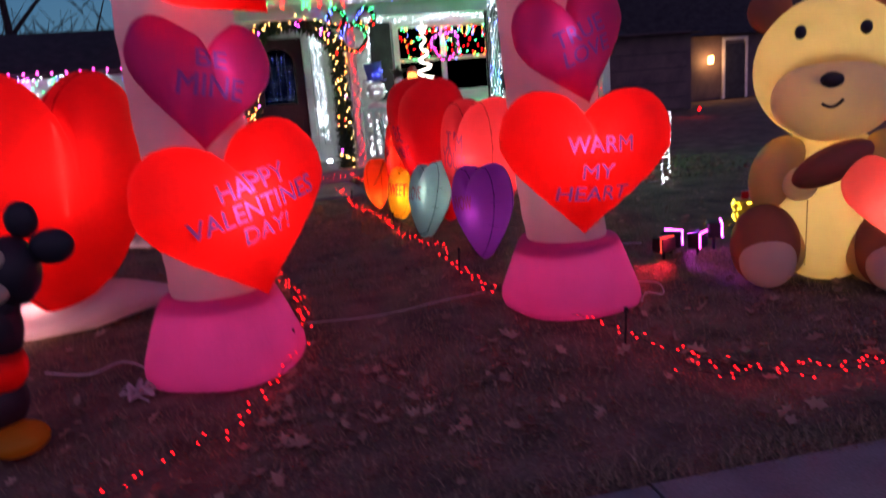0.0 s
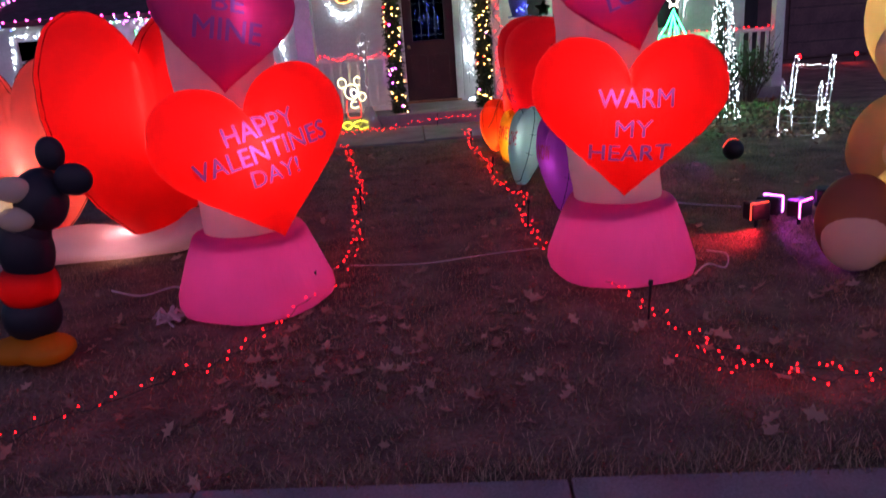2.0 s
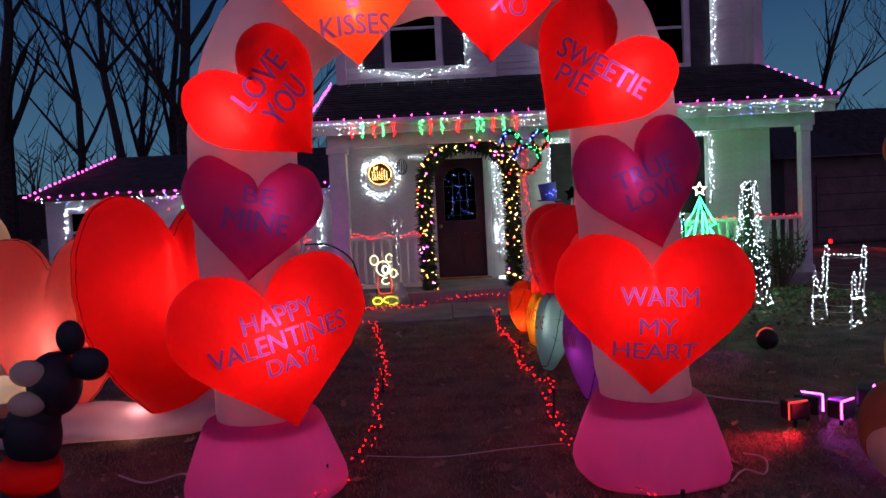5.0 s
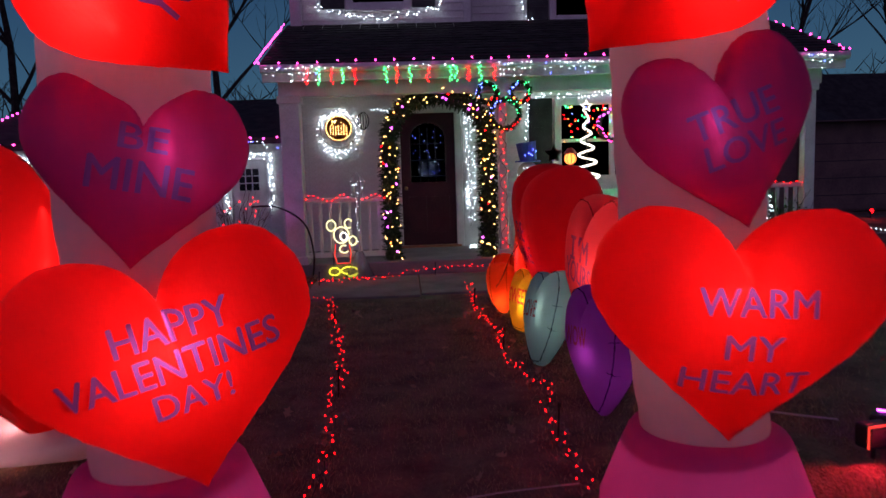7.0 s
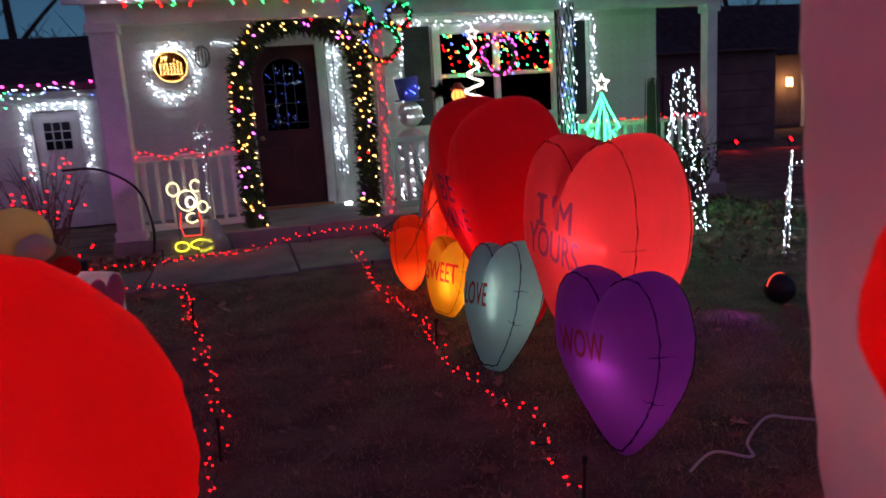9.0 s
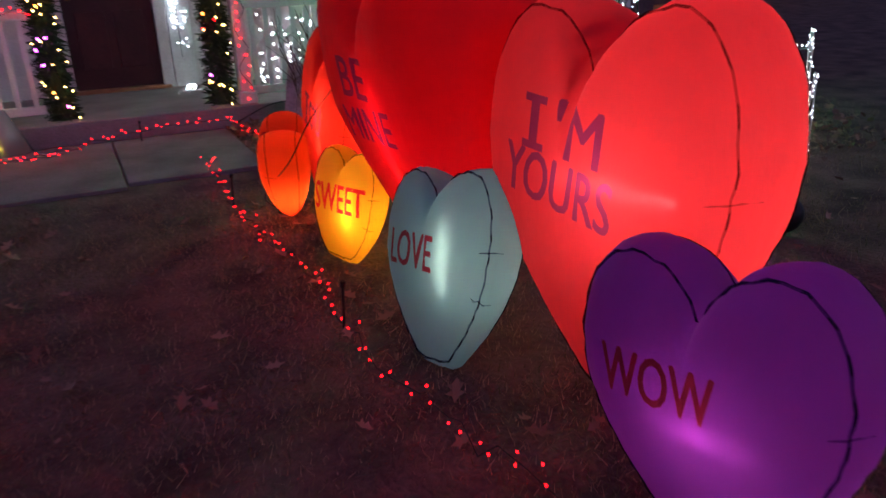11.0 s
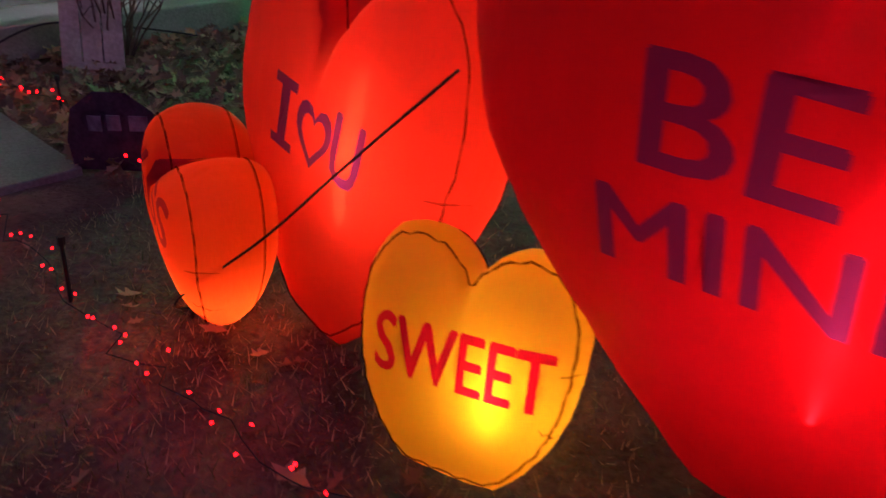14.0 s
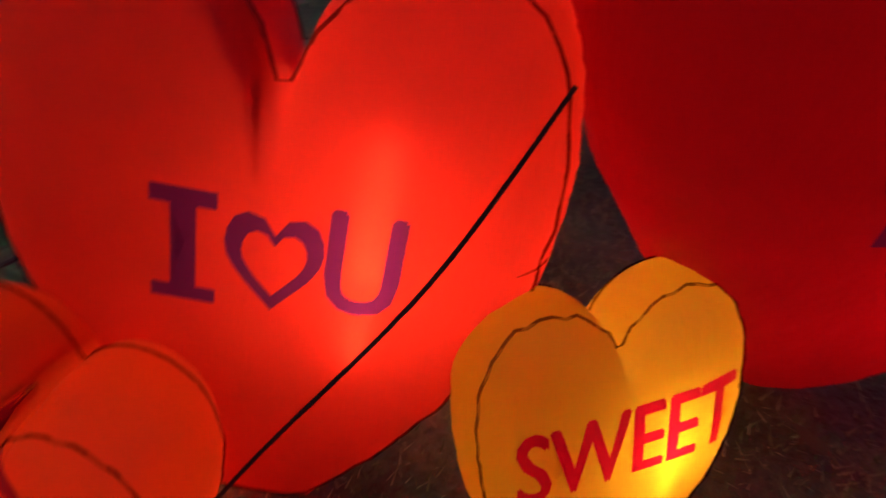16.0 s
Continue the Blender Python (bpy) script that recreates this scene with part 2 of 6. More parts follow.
def boxed(x0, x1, y0, y1, z0, z1, bevel=0.0):
    return box(bmesh.new(), x0, x1, y0, y1, z0, z1, bevel)


def tube(bm, pts, r, sides=6, closed=False, taper=None):
    """A round tube along points."""
    pts = [Vector(p) for p in pts]
    n, rings, up = len(pts), [], None
    for i, p in enumerate(pts):
        a = pts[(i - 1) % n] if closed or i else p
        b = pts[(i + 1) % n] if closed or i < n - 1 else p
        d = (b - a).normalized()
        if up is None:
            up = Vector((0, 0, 1)) if abs(d.z) < 0.9 else Vector((1, 0, 0))
        s = d.cross(up).normalized()
        if s.length < 0.1:
            s = d.orthogonal().normalized()
        up = s.cross(d).normalized()
        rr = r if taper is None else taper[i]
        rings.append([bm.verts.new(p + (s * math.cos(2 * math.pi * k / sides) + up * math.sin(2 * math.pi * k / sides)) * rr) for k in range(sides)])
    for i in range(n if closed else n - 1):
        q, w = rings[i], rings[(i + 1) % n]
        for k in range(sides):
            bm.faces.new((q[k], q[(k + 1) % sides], w[(k + 1) % sides], w[k]))
    if not closed:
        for ring in (rings[0], rings[-1]):
            if len(ring) > 2:
                bm.faces.new(ring)
    return bm


def ball(bm, c, r, seg=12, rings=8, scale=(1, 1, 1), turn=None):
    m = Matrix.Translation(c) @ (turn.to_4x4() if turn else Matrix()) @ Matrix.Diagonal((r * scale[0], r * scale[1], r * scale[2], 1))
    bmesh.ops.create_uvsphere(bm, u_segments=seg, v_segments=rings, radius=1, matrix=m)
    return bm


def bulb_mesh(points, r, long=1.0, rng=None):
    """Small bulbs, joined: an eight-faced body each, with its own tilt."""
    verts, faces = [], []
    rng = rng or random.Random(5)
    for p in points:
        p = Vector(p)
        d = Vector((rng.uniform(-1, 1), rng.uniform(-1, 1), rng.uniform(-1, 1))).normalized()
        a = d.orthogonal().normalized()
        b = d.cross(a)
        i = len(verts)
        verts += [p + d * r * 1.3 * long, p - d * r * long, p + a * r, p - a * r, p + b * r, p - b * r]
        faces += [(i + q[0], i + q[1], i + q[2]) for q in ((0, 2, 4), (0, 4, 3), (0, 3, 5), (0, 5, 2), (1, 4, 2), (1, 3, 4), (1, 5, 3), (1, 2, 5))]
    me = bpy.data.meshes.new("bulbs")
    me.from_pydata([tuple(v) for v in verts], [], faces)
    return me


def bulbs(name, points, r, material, parent, long=1.0, rng=None):
    me = bulb_mesh(points, r, long, rng)
    me.materials.append(material)
    ob = new(name, me)
    ob.parent = parent
    return tagged(ob, kind="stuff")


def along(pts, step, jitter=0.0, rng=None):
    """Points every step metres along a line of points."""
    rng = rng or random.Random(3)
    out, left = [], 0.0
    for a, b in zip(pts[:-1], pts[1:]):
        a, b = Vector(a), Vector(b)
        L = (b - a).length
        d = left
        while d < L:
            q = a.lerp(b, d / L)
            out.append(q + Vector((rng.uniform(-1, 1), rng.uniform(-1, 1), rng.uniform(-1, 1))) * jitter)
            d += step
        left = d - L
    return out


def smooth_line(pts, k=8):
    """A Catmull-Rom line through points."""
    pts = [Vector(p) for p in pts]
    out = []
    for i in range(len(pts) - 1):
        p0, p1, p2, p3 = pts[max(i - 1, 0)], pts[i], pts[i + 1], pts[min(i + 2, len(pts) - 1)]
        for j in range(k):
            t = j / k
            out.append(0.5 * ((2 * p1) + (p2 - p0) * t + (2 * p0 - 5 * p1 + 4 * p2 - p3) * t * t + (3 * p1 - p0 - 3 * p2 + p3) * t ** 3))
    out.append(pts[-1])
    return out


# ---------------------------------------------------------------- inflatable hearts


class HeartShape:
    """A heart in the plane of u (right) and v (up), tip at v = 0, and its pillow thickness."""

    def __init__(self, W, H, T, flat=4.0, blunt=0.0, full=0.0, cleft=0.80, n=72, thin=0.42):
        self.thin = thin
        self.W, self.H, self.T, self.flat, self.n = W, H, T, flat, n
        # right half in three cubic arcs: cleft to lobe top, to widest point, to tip
        cv, sv, k = cleft * H, 0.67 * H, full
        arcs = (((0, cv), (0.035 * W, cv + 0.50 * (H - cv)), (0.11 * W, H), (0.27 * W, H)), ((0.27 * W, H), (0.41 * W, H), (0.5 * W, 0.85 * H), (0.5 * W, sv)), ((0.5 * W, sv), (0.5 * W, (0.46 - 0.12 * k) * H), ((0.20 + 0.16 * k) * W + blunt, (0.24 - 0.10 * k) * H), (blunt, 0)))
        half = []
        for p in arcs:
            for i in range(60):
                t = i / 60
                w = ((1 - t) ** 3, 3 * t * (1 - t) ** 2, 3 * t * t * (1 - t), t ** 3)
                half.append((sum(a * q[0] for a, q in zip(w, p)), sum(a * q[1] for a, q in zip(w, p))))
        half.append((blunt, 0.0))
        if blunt:
            half += [(blunt * (1 - i / 12), -0.012 * H * math.sin(math.pi / 2 * i / 12)) for i in range(1, 13)]
        raw = half + [(-x, v) for x, v in half]
        self.c = (0.0, 0.56 * H)
        polar = sorted((math.atan2(v - self.c[1], u), math.hypot(u, v - self.c[1])) for u, v in raw)
        ang, rad = np.array([p[0] for p in polar]), np.array([p[1] for p in polar])
        self.ang = np.concatenate([ang - 2 * math.pi, ang, ang + 2 * math.pi])
        self.rad = np.concatenate([rad, rad, rad])

    def radius(self, a):
        return float(np.interp(a, self.ang, self.rad)) * (1 + 0.004 * math.sin(17 * a + 40 * self.W) + 0.003 * math.sin(31 * a))

    def half(self, s, v):
        thin = self.thin + (1 - self.thin) * min(1.0, max(0.0, v) / (0.55 * self.H)) ** 0.7
        return self.T / 2 * max(0.0, 1 - s ** self.flat) ** 0.5 * thin

    def front(self, u, v):
        dv = v - self.c[1]
        s = min(1.0, math.hypot(u, dv) / self.radius(math.atan2(dv, u)))
        return self.half(s, v)

    def spot(self, u, v, side=1):
        return (u, -side * self.front(u, v), v)

    def grid(self, rings):
        ss = [1 - (1 - i / rings) ** 1.8 for i in range(1, rings + 1)]
        angles = [2 * math.pi * k / self.n - math.pi / 2 for k in range(self.n)]
        angles = [(a + math.pi) % (2 * math.pi) - math.pi for a in angles]
        rows = [[(self.radius(a) * s * math.cos(a), self.c[1] + self.radius(a) * s * math.sin(a)) for a in angles] for s in ss]
        return ss, rows

    def body(self, rings=14, patches=None):
        """The inflated body. patches: triangles in the plane that are cut out of the front and given back as a mesh of their own."""
        bm, n = bmesh.new(), self.n
        ss, rows = self.grid(rings)
        rim = [bm.verts.new((u, 0, v)) for u, v in rows[-1]]
        cut = None
        for side in (1, -1):
            if side > 0 and patches:
                cut = bmesh.new()
                pts = [Vector(self.c)] + [Vector(p) for r in rows for p in r]
                first = len(pts)
                flat, tris = patches
                pts += [Vector(p) for p in flat]
                tri = np.array([[flat[i] for i in t] for t in tris])
                tri_a, tri_b, tri_c = tri[:, 0], tri[:, 1], tri[:, 2]
                edge = [(1 + (rings - 1) * n + k, 1 + (rings - 1) * n + (k + 1) % n) for k in range(n)]
                edge += [(first + t[k], first + t[(k + 1) % 3]) for t in tris for k in range(3)]
                vo, eo, fo, ov, oe, of = delaunay_2d_cdt(pts, edge, [], 0, 1e-5)
                home = {}
                for i, src in enumerate(ov):
                    for q in src:
                        if 1 + (rings - 1) * n <= q < first:
                            home[i] = rim[q - 1 - (rings - 1) * n]
                made = [{}, {}]
                for f in fo:
                    m = (vo[f[0]] + vo[f[1]] + vo[f[2]]) / 3
                    dv = m.y - self.c[1]
                    if math.hypot(m.x, dv) > self.radius(math.atan2(dv, m.x)):
                        continue
                    d = [(q[:, 0] - p[:, 0]) * (m.y - p[:, 1]) - (q[:, 1] - p[:, 1]) * (m.x - p[:, 0]) for p, q in ((tri_a, tri_b), (tri_b, tri_c), (tri_c, tri_a))]
                    inside = ((d[0] >= 0) & (d[1] >= 0) & (d[2] >= 0)) | ((d[0] <= 0) & (d[1] <= 0) & (d[2] <= 0))
                    k = 1 if inside.any() else 0
                    target = cut if k else bm
                    vs = []
                    for i in f:
                        if i not in made[k]:
                            made[k][i] = home[i] if (not k and i in home) else target.verts.new(self.spot(vo[i].x, vo[i].y))
                        vs.append(made[k][i])
                    try:
                        target.faces.new(vs)
                    except ValueError:
                        pass
                continue
            centre = bm.verts.new((0, -side * self.half(0, self.c[1]), self.c[1]))
            last = None
            for s, row in zip(ss, rows):
                ring = rim if s == ss[-1] else [bm.verts.new((u, -side * self.half(s, v), v)) for u, v in row]
                for k in range(n):
                    j = (k + 1) % n
                    f = (centre, ring[k], ring[j]) if last is None else (last[k], ring[k], ring[j], last[j])
                    bm.faces.new(f if side > 0 else f[::-1])
                last = ring
        return (bm, cut) if patches else bm

    def ring_line(self, s, lift=0.001, side=1, n=90):
        out = []
        for k in range(n):
            a = 2 * math.pi * k / n - math.pi
            R = self.radius(a) * s
            v = self.c[1] + R * math.sin(a)
            out.append((R * math.cos(a), -side * (self.half(s, v) + lift), v))
        return out


def words(rows):
    """Flat triangles of words. rows: text, letter height, u, v, degrees, width of the whole word in metres."""
    pts, tris = [], []
    for text, size, u0, v0, turn, width in rows:
        c, s = math.cos(radians(turn)), math.sin(radians(turn))
        if text == "<3":
            squeeze = width / (size * 0.95)
            out = HeartShape(size * 0.95, size * 1.05, 0.1, n=24)
            a, b = [p for p in out.grid(2)[1][1]], []
            for u, v in a:
                b.append((u * 0.66, size * 0.52 + (v - size * 0.52) * 0.66))
            i = len(pts)
            for ring in (a, b):
                pts += [(u0 + c * u * squeeze - s * (v - size / 2), v0 + s * u * squeeze + c * (v - size / 2)) for u, v in ring]
            for k in range(24):
                j = (k + 1) % 24
                tris += [(i + k, i + j, i + 24 + j), (i + k, i + 24 + j, i + 24 + k)]
            continue
        if text == "I_":
            # capital I with serifs
            squeeze = width / (0.72 * size)
            for a0, a1, b0, b1 in ((-0.14, 0.14, -0.36, 0.36), (-0.36, 0.36, 0.36, 0.5), (-0.36, 0.36, -0.5, -0.36)):
                i = len(pts)
                for x, y in ((a0, b0), (a1, b0), (a1, b1), (a0, b1)):
                    x, y = x * size * squeeze, y * size
                    pts.append((u0 + c * x - s * y, v0 + s * x + c * y))
                tris += [(i, i + 1, i + 2), (i, i + 2, i + 3)]
            continue
        cu = bpy.data.curves.new("words", "FONT")
        cu.body, cu.size, cu.align_x, cu.align_y = text, size * 1.42, "CENTER", "CENTER"
        cu.resolution_u = 3
        ob = bpy.data.objects.new("words", cu)
        me = bpy.data.meshes.new_from_object(ob)
        bpy.data.objects.remove(ob)
        bm = bmesh.new()
        bm.from_mesh(me)
        bpy.data.meshes.remove(me)
        bmesh.ops.remove_doubles(bm, verts=bm.verts[:], dist=1e-5)
        bmesh.ops.triangulate(bm, faces=bm.faces[:])
        bm.verts.index_update()
        wide = [v.co.x for v in bm.verts]
        squeeze = (width - 0.044 * size) / (max(wide) - min(wide))
        for dx, dy in ((-0.022, -0.012), (0.022, -0.012), (0.0, 0.016)):
            i = len(pts)
            for v in bm.verts:
                x, y = v.co.x * squeeze + dx * size, v.co.y + dy * size
                pts.append((u0 + c * x - s * y, v0 + s * x + c * y))
            tris += [tuple(i + v.index for v in f.verts) for f in bm.faces if f.calc_area() > 1e-9]
        bm.free()
    return pts, tris


def heart(name, label, at, W, H, T, material, yaw, lean=0.0, rows=(), text="ink_purple", flat=4.0, blunt=0.0, seam="seam", power=0.0, lampc=(1, 0.9, 0.8), lamp_at=(0.0, 0.0, 0.45), group="", tilt=0.0, seam_s=0.93, full=0.0, cleft=0.80, across=False):
    """One inflatable heart with its tip at the point given; yaw 0 faces -y, lean turns it in its own plane."""
    sh = HeartShape(W, H, T, flat, blunt, full, cleft)
    ob = new(name)
    ob.empty_display_size = 0.1
    ob.matrix_basis = Matrix.Translation(at) @ pose(0, 0, 0, 0, 0, yaw) @ pose(0, 0, 0, tilt, lean, 0)
    tagged(ob, label, "inflatable heart", group)
    if rows:
        bm, cut = sh.body(14, words(rows))
        part("heart_body", bm, material, ob, "", True)
        part("lettering", cut, M[text], ob, "sewn-in lettering of another colour", True)
    else:
        part("heart_body", sh.body(), material, ob, "", True)
    if seam:
        bm = bmesh.new()
        tube(bm, [(x * (1 + 0.006 * math.sin(i * 1.7)), y, z + 0.004 * math.sin(i * 2.3)) for i, (x, y, z) in enumerate(sh.ring_line(seam_s, 0.003))], 0.004 if seam == "seam_blue" else 0.0028 if T < 0.45 else 0.0042, 4, True)
        for k, a in enumerate((0.12, -0.5)):
            q = []
            for i in range(5):
                sr = 0.85 + 0.035 * i
                aa = a + 0.02 * math.sin(3.1 * i + k)
                rr = sh.radius((aa + math.pi) % (2 * math.pi) - math.pi) * sr
                v = sh.c[1] + rr * math.sin(aa)
                q.append((rr * math.cos(aa), -sh.half(sr, v) - 0.001, v))
            tube(bm, q, 0.002, 4, taper=[0.0006, 0.002, 0.0026, 0.0024, 0.001])
        part("front_seam", bm, M[seam], ob, "dark stitched seam round the front panel, with small tucks")
        bm = bmesh.new()
        tube(bm, sh.ring_line(seam_s, side=-1), 0.0035 if T < 0.5 else 0.005, 4, True)
        part("back_seam", bm, M[seam], ob)
    if power:
        l = lamp("inner_lamp", (lamp_at[0] * W, lamp_at[1] * T, lamp_at[2] * H), power, lampc, 0.022)
        l.parent = ob
        u, v = lamp_at[0] * W, lamp_at[2] * H
        # second lamp for the bulb's hot spot; added strip lamp imitates its streak
        y = sh.front(u, v)
        l = lamp("inner_lamp", (u, 0.022 - y, v), 0.03 * power ** 0.6, lampc, 0.008)
        l.parent = ob
        d = bpy.data.lights.new("streak_lamp", "AREA")
        d.shape, d.size, d.size_y, d.energy, d.color = "RECTANGLE", 0.008, 0.34 * H, (0.02 if power < 1 else 0.045 if across else 0.09) * power ** 0.7, lampc
        l = new("streak_lamp", d)
        l.parent = ob
        l.matrix_basis = Matrix.Translation((u, 0.035 - y, v)) @ pose(0, 0, 0, -90, 90 if across else 0, 0)
    return ob

# ---------------------------------------------------------------- ground
def ground_height(x, y):
    return 0.012 * noise.noise(Vector((x * 1.3, y * 1.3, 0))) + 0.006 * noise.noise(Vector((x * 5, y * 5, 3)))


bm = bmesh.new()
xs = [-600, -120, -40, -15, -8] + [-5 + 0.16 * i for i in range(76)] + [8, 12, 20, 40, 120, 600]
ys = [-600, -120, -40, -10, 0, 1.5] + [2.4 + 0.16 * i for i in range(70)] + [14.5, 18, 24, 40, 120, 600]
grid = [[bm.verts.new((x, y, ground_height(x, y) - 0.012 if -5 < x < 7 and 2.9 < y < 13.5 else -0.03)) for x in xs] for y in ys]
for j in range(len(ys) - 1):
    for i in range(len(xs) - 1):
        bm.faces.new((grid[j][i], grid[j][i + 1], grid[j + 1][i + 1], grid[j + 1][i]))
ground = tagged(mesh_ob("ground", bm, M["soil"], True), "dark bare winter lawn of brown soil and thin grass", "ground", kind="structure")

# the public sidewalk across the front, slab by slab
sidewalk = thing("pavement", "grey concrete sidewalk of square slabs along the lawn", "pavement", kind="structure")
slab_mesh = None
for k in range(-4, 6):
    x0 = 1.19 + 1.23 * k - 0.0
    bm = boxed(0, 1.224, 0, 1.35, -0.12, 0.0, 0.005)
    if slab_mesh is None:
        slab_mesh = part("slab", bm, M["concrete"], sidewalk)
        first = slab_mesh
    else:
        bm.free()
        first = slab_mesh.copy()
        scene.collection.objects.link(first)
    first.matrix_basis = pose(x0 + 0.01, 1.44 - 0.09 * (x0 - 1.19), 0.0, 0, 0, -5.5)

# walk that runs in front of the porch
walkway = thing("garden_path", "grey concrete path in front of the porch", "path", kind="structure")
for i, (xa, xb) in enumerate(((-3.2, -1.75), (-1.735, -0.3), (-0.285, 1.05), (1.065, 2.0))):
    bm = bmesh.new()
    ya, yb = 10.40 + 0.01 * xa, 11.25
    top = 0.012 + 0.002 * i
    if i == 3:
        yb = 11.98
        ya = 10.48
    if i == 2:
        yb = 11.98
    box(bm, xa, xb, ya, yb, -0.1, top, 0.008)
    part("path_slab", bm, M["path_concrete"], walkway)

# flower bed of leaf litter along the porch
rng = random.Random(11)


def scatter_leaves(name, count, area, size, material, label, category, flat=0.25, seed=1, keep=None, lift=0.0):
    r = random.Random(seed)
    verts, faces = [], []
    while count:
        x, y = r.uniform(area[0], area[1]), r.uniform(area[2], area[3])
        if keep and not keep(x, y, r):
            count -= 1
            continue
        count -= 1
        s = size * r.uniform(0.5, 1.25)
        q = Euler((r.gauss(0, flat), r.gauss(0, flat), r.uniform(0, 6.28))).to_matrix()
        i = len(verts)
        z = ground_height(x, y) + 0.012 + lift * r.random()
        shape = [(0, -1, 0), (0.28, -0.55, 0.05), (0.62, -0.35, 0.22), (0.25, -0.05, 0.02), (0.7, 0.3, 0.25), (0.22, 0.42, 0.06), (0, 1, 0.2), (-0.24, 0.45, 0.05), (-0.68, 0.28, 0.2), (-0.26, -0.02, 0), (-0.55, -0.4, 0.2), (-0.25, -0.6, 0.03)]
        verts += [tuple(Vector((x, y, z)) + q @ Vector((a * s, b * s, c * s))) for a, b, c in shape]
        faces += [(i, i + 1, i + 11), (i + 1, i + 2, i + 3), (i + 1, i + 3, i + 9), (i + 1, i + 9, i + 11), (i + 9, i + 10, i + 11), (i + 3, i + 4, i + 5), (i + 3, i + 5, i + 7), (i + 3, i + 7, i + 9), (i + 7, i + 8, i + 9), (i + 5, i + 6, i + 7)]
    me = bpy.data.meshes.new(name)
    me.from_pydata(verts, [], faces)
    me.materials.append(material)
    return tagged(new(name, me), label, category, kind="stuff")


def off_path(x, y, r):
    return not (10.1 < y < 11.3 and x < 2.0) and not (y > 10.3 and 0 < x < 2.0)


scatter_leaves("fallen_leaves", 1150, (-4.5, 6.5, 2.9, 11.5), 0.043, M["leaf"], "curled brown oak leaves scattered over the lawn", "leaves", 0.35, 4, off_path)
scatter_leaves("fallen_leaves", 700, (-2.0, 4.2, 2.95, 4.5), 0.045, M["leaf"], "curled brown leaves gathered near the sidewalk edge", "leaves", 0.35, 14, lambda x, y, r: noise.noise(Vector((x * 1.3, y * 1.8, 3))) > r.uniform(-0.25, 0.35))
scatter_leaves("leaf_litter", 7500, (-3.2, 6.6, 10.0, 12.05), 0.045, M["mulch"], "thick brown leaf litter in the bed along the porch", "leaves", 0.6, 6, lambda x, y, r: not (-0.3 < x < 2.0) and not (y < 11.25 and x < 2.0) and not (x > 2 and y < 10.3 + 0.3 * math.sin(x * 3)), 0.05)
scatter_leaves("leaf_litter", 1500, (4.2, 6.9, 8.6, 11.2), 0.04, M["mulch"], "brown leaf litter on the dim side lawn", "leaves", 0.6, 9, lambda x, y, r: r.random() < 0.6, 0.03)


def grass(name, n, area, h, seed, keep=None, label="thin winter grass, part green and part straw"):
    r = np.random.RandomState(seed)
    x, y = r.uniform(area[0], area[1], n), r.uniform(area[2], area[3], n)
    clump = np.array([noise.noise(Vector((a * 1.7, b * 1.7, 7))) + 0.5 * noise.noise(Vector((a * 6, b * 6, 1))) for a, b in zip(x, y)])
    ok = clump + r.uniform(-0.55, 0.55, n) > -0.12
    if keep is not None:
        ok &= keep(x, y)
    x, y = x[ok], y[ok]
    m = len(x)
    hh, az, bend = h * r.uniform(0.4, 1.3, m), r.uniform(0, 2 * np.pi, m), r.uniform(0.3, 1.6, m)
    w = r.uniform(0.0012, 0.0028, m)
    z = np.array([ground_height(a, b) for a, b in zip(x, y)]) - 0.012
    v = np.zeros((m, 3, 3))
    v[:, 0] = np.stack([x - np.sin(az) * w, y + np.cos(az) * w, z], 1)
    v[:, 1] = np.stack([x + np.sin(az) * w, y - np.cos(az) * w, z], 1)
    v[:, 2] = np.stack([x + np.cos(az) * bend * hh, y + np.sin(az) * bend * hh, z + hh], 1)
    me = bpy.data.meshes.new(name)
    me.from_pydata(v.reshape(-1, 3).tolist(), [], np.arange(3 * m).reshape(-1, 3).tolist())
    me.materials.append(M["grass"])
    return tagged(new(name, me), label, "grass", kind="stuff")


def lawn(x, y):
    return ~((y > 10.15) & (y < 11.3) & (x < 2.0)) & (y > 2.83 - 0.09 * (x - 1.19))


grass("grass", 90000, (-1.6, 3.6, 2.5, 6.0), 0.026, 1, lawn)
grass("grass", 90000, (-1.6, 3.6, 6.0, 10.3), 0.026, 2, lawn)
grass("grass", 40000, (3.0, 7.5, 3.0, 11.0), 0.035, 3, lawn)
grass("grass", 14000, (-4.5, -1.4, 2.8, 10.2), 0.03, 4, lawn)
# ragged turf edge along the sidewalk
grass("turf_edge", 16000, (-1.5, 3.6, 2.6, 3.12), 0.045, 5, lambda x, y: (y > 2.76 - 0.09 * (x - 1.19)) & (y < 2.93 - 0.09 * (x - 1.19)), "longer green turf edge beside the sidewalk")

# ---------------------------------------------------------------- house
X0, X1, YF, YW = -0.72, 6.66, 12.05, 13.7
PORCH = 0.19


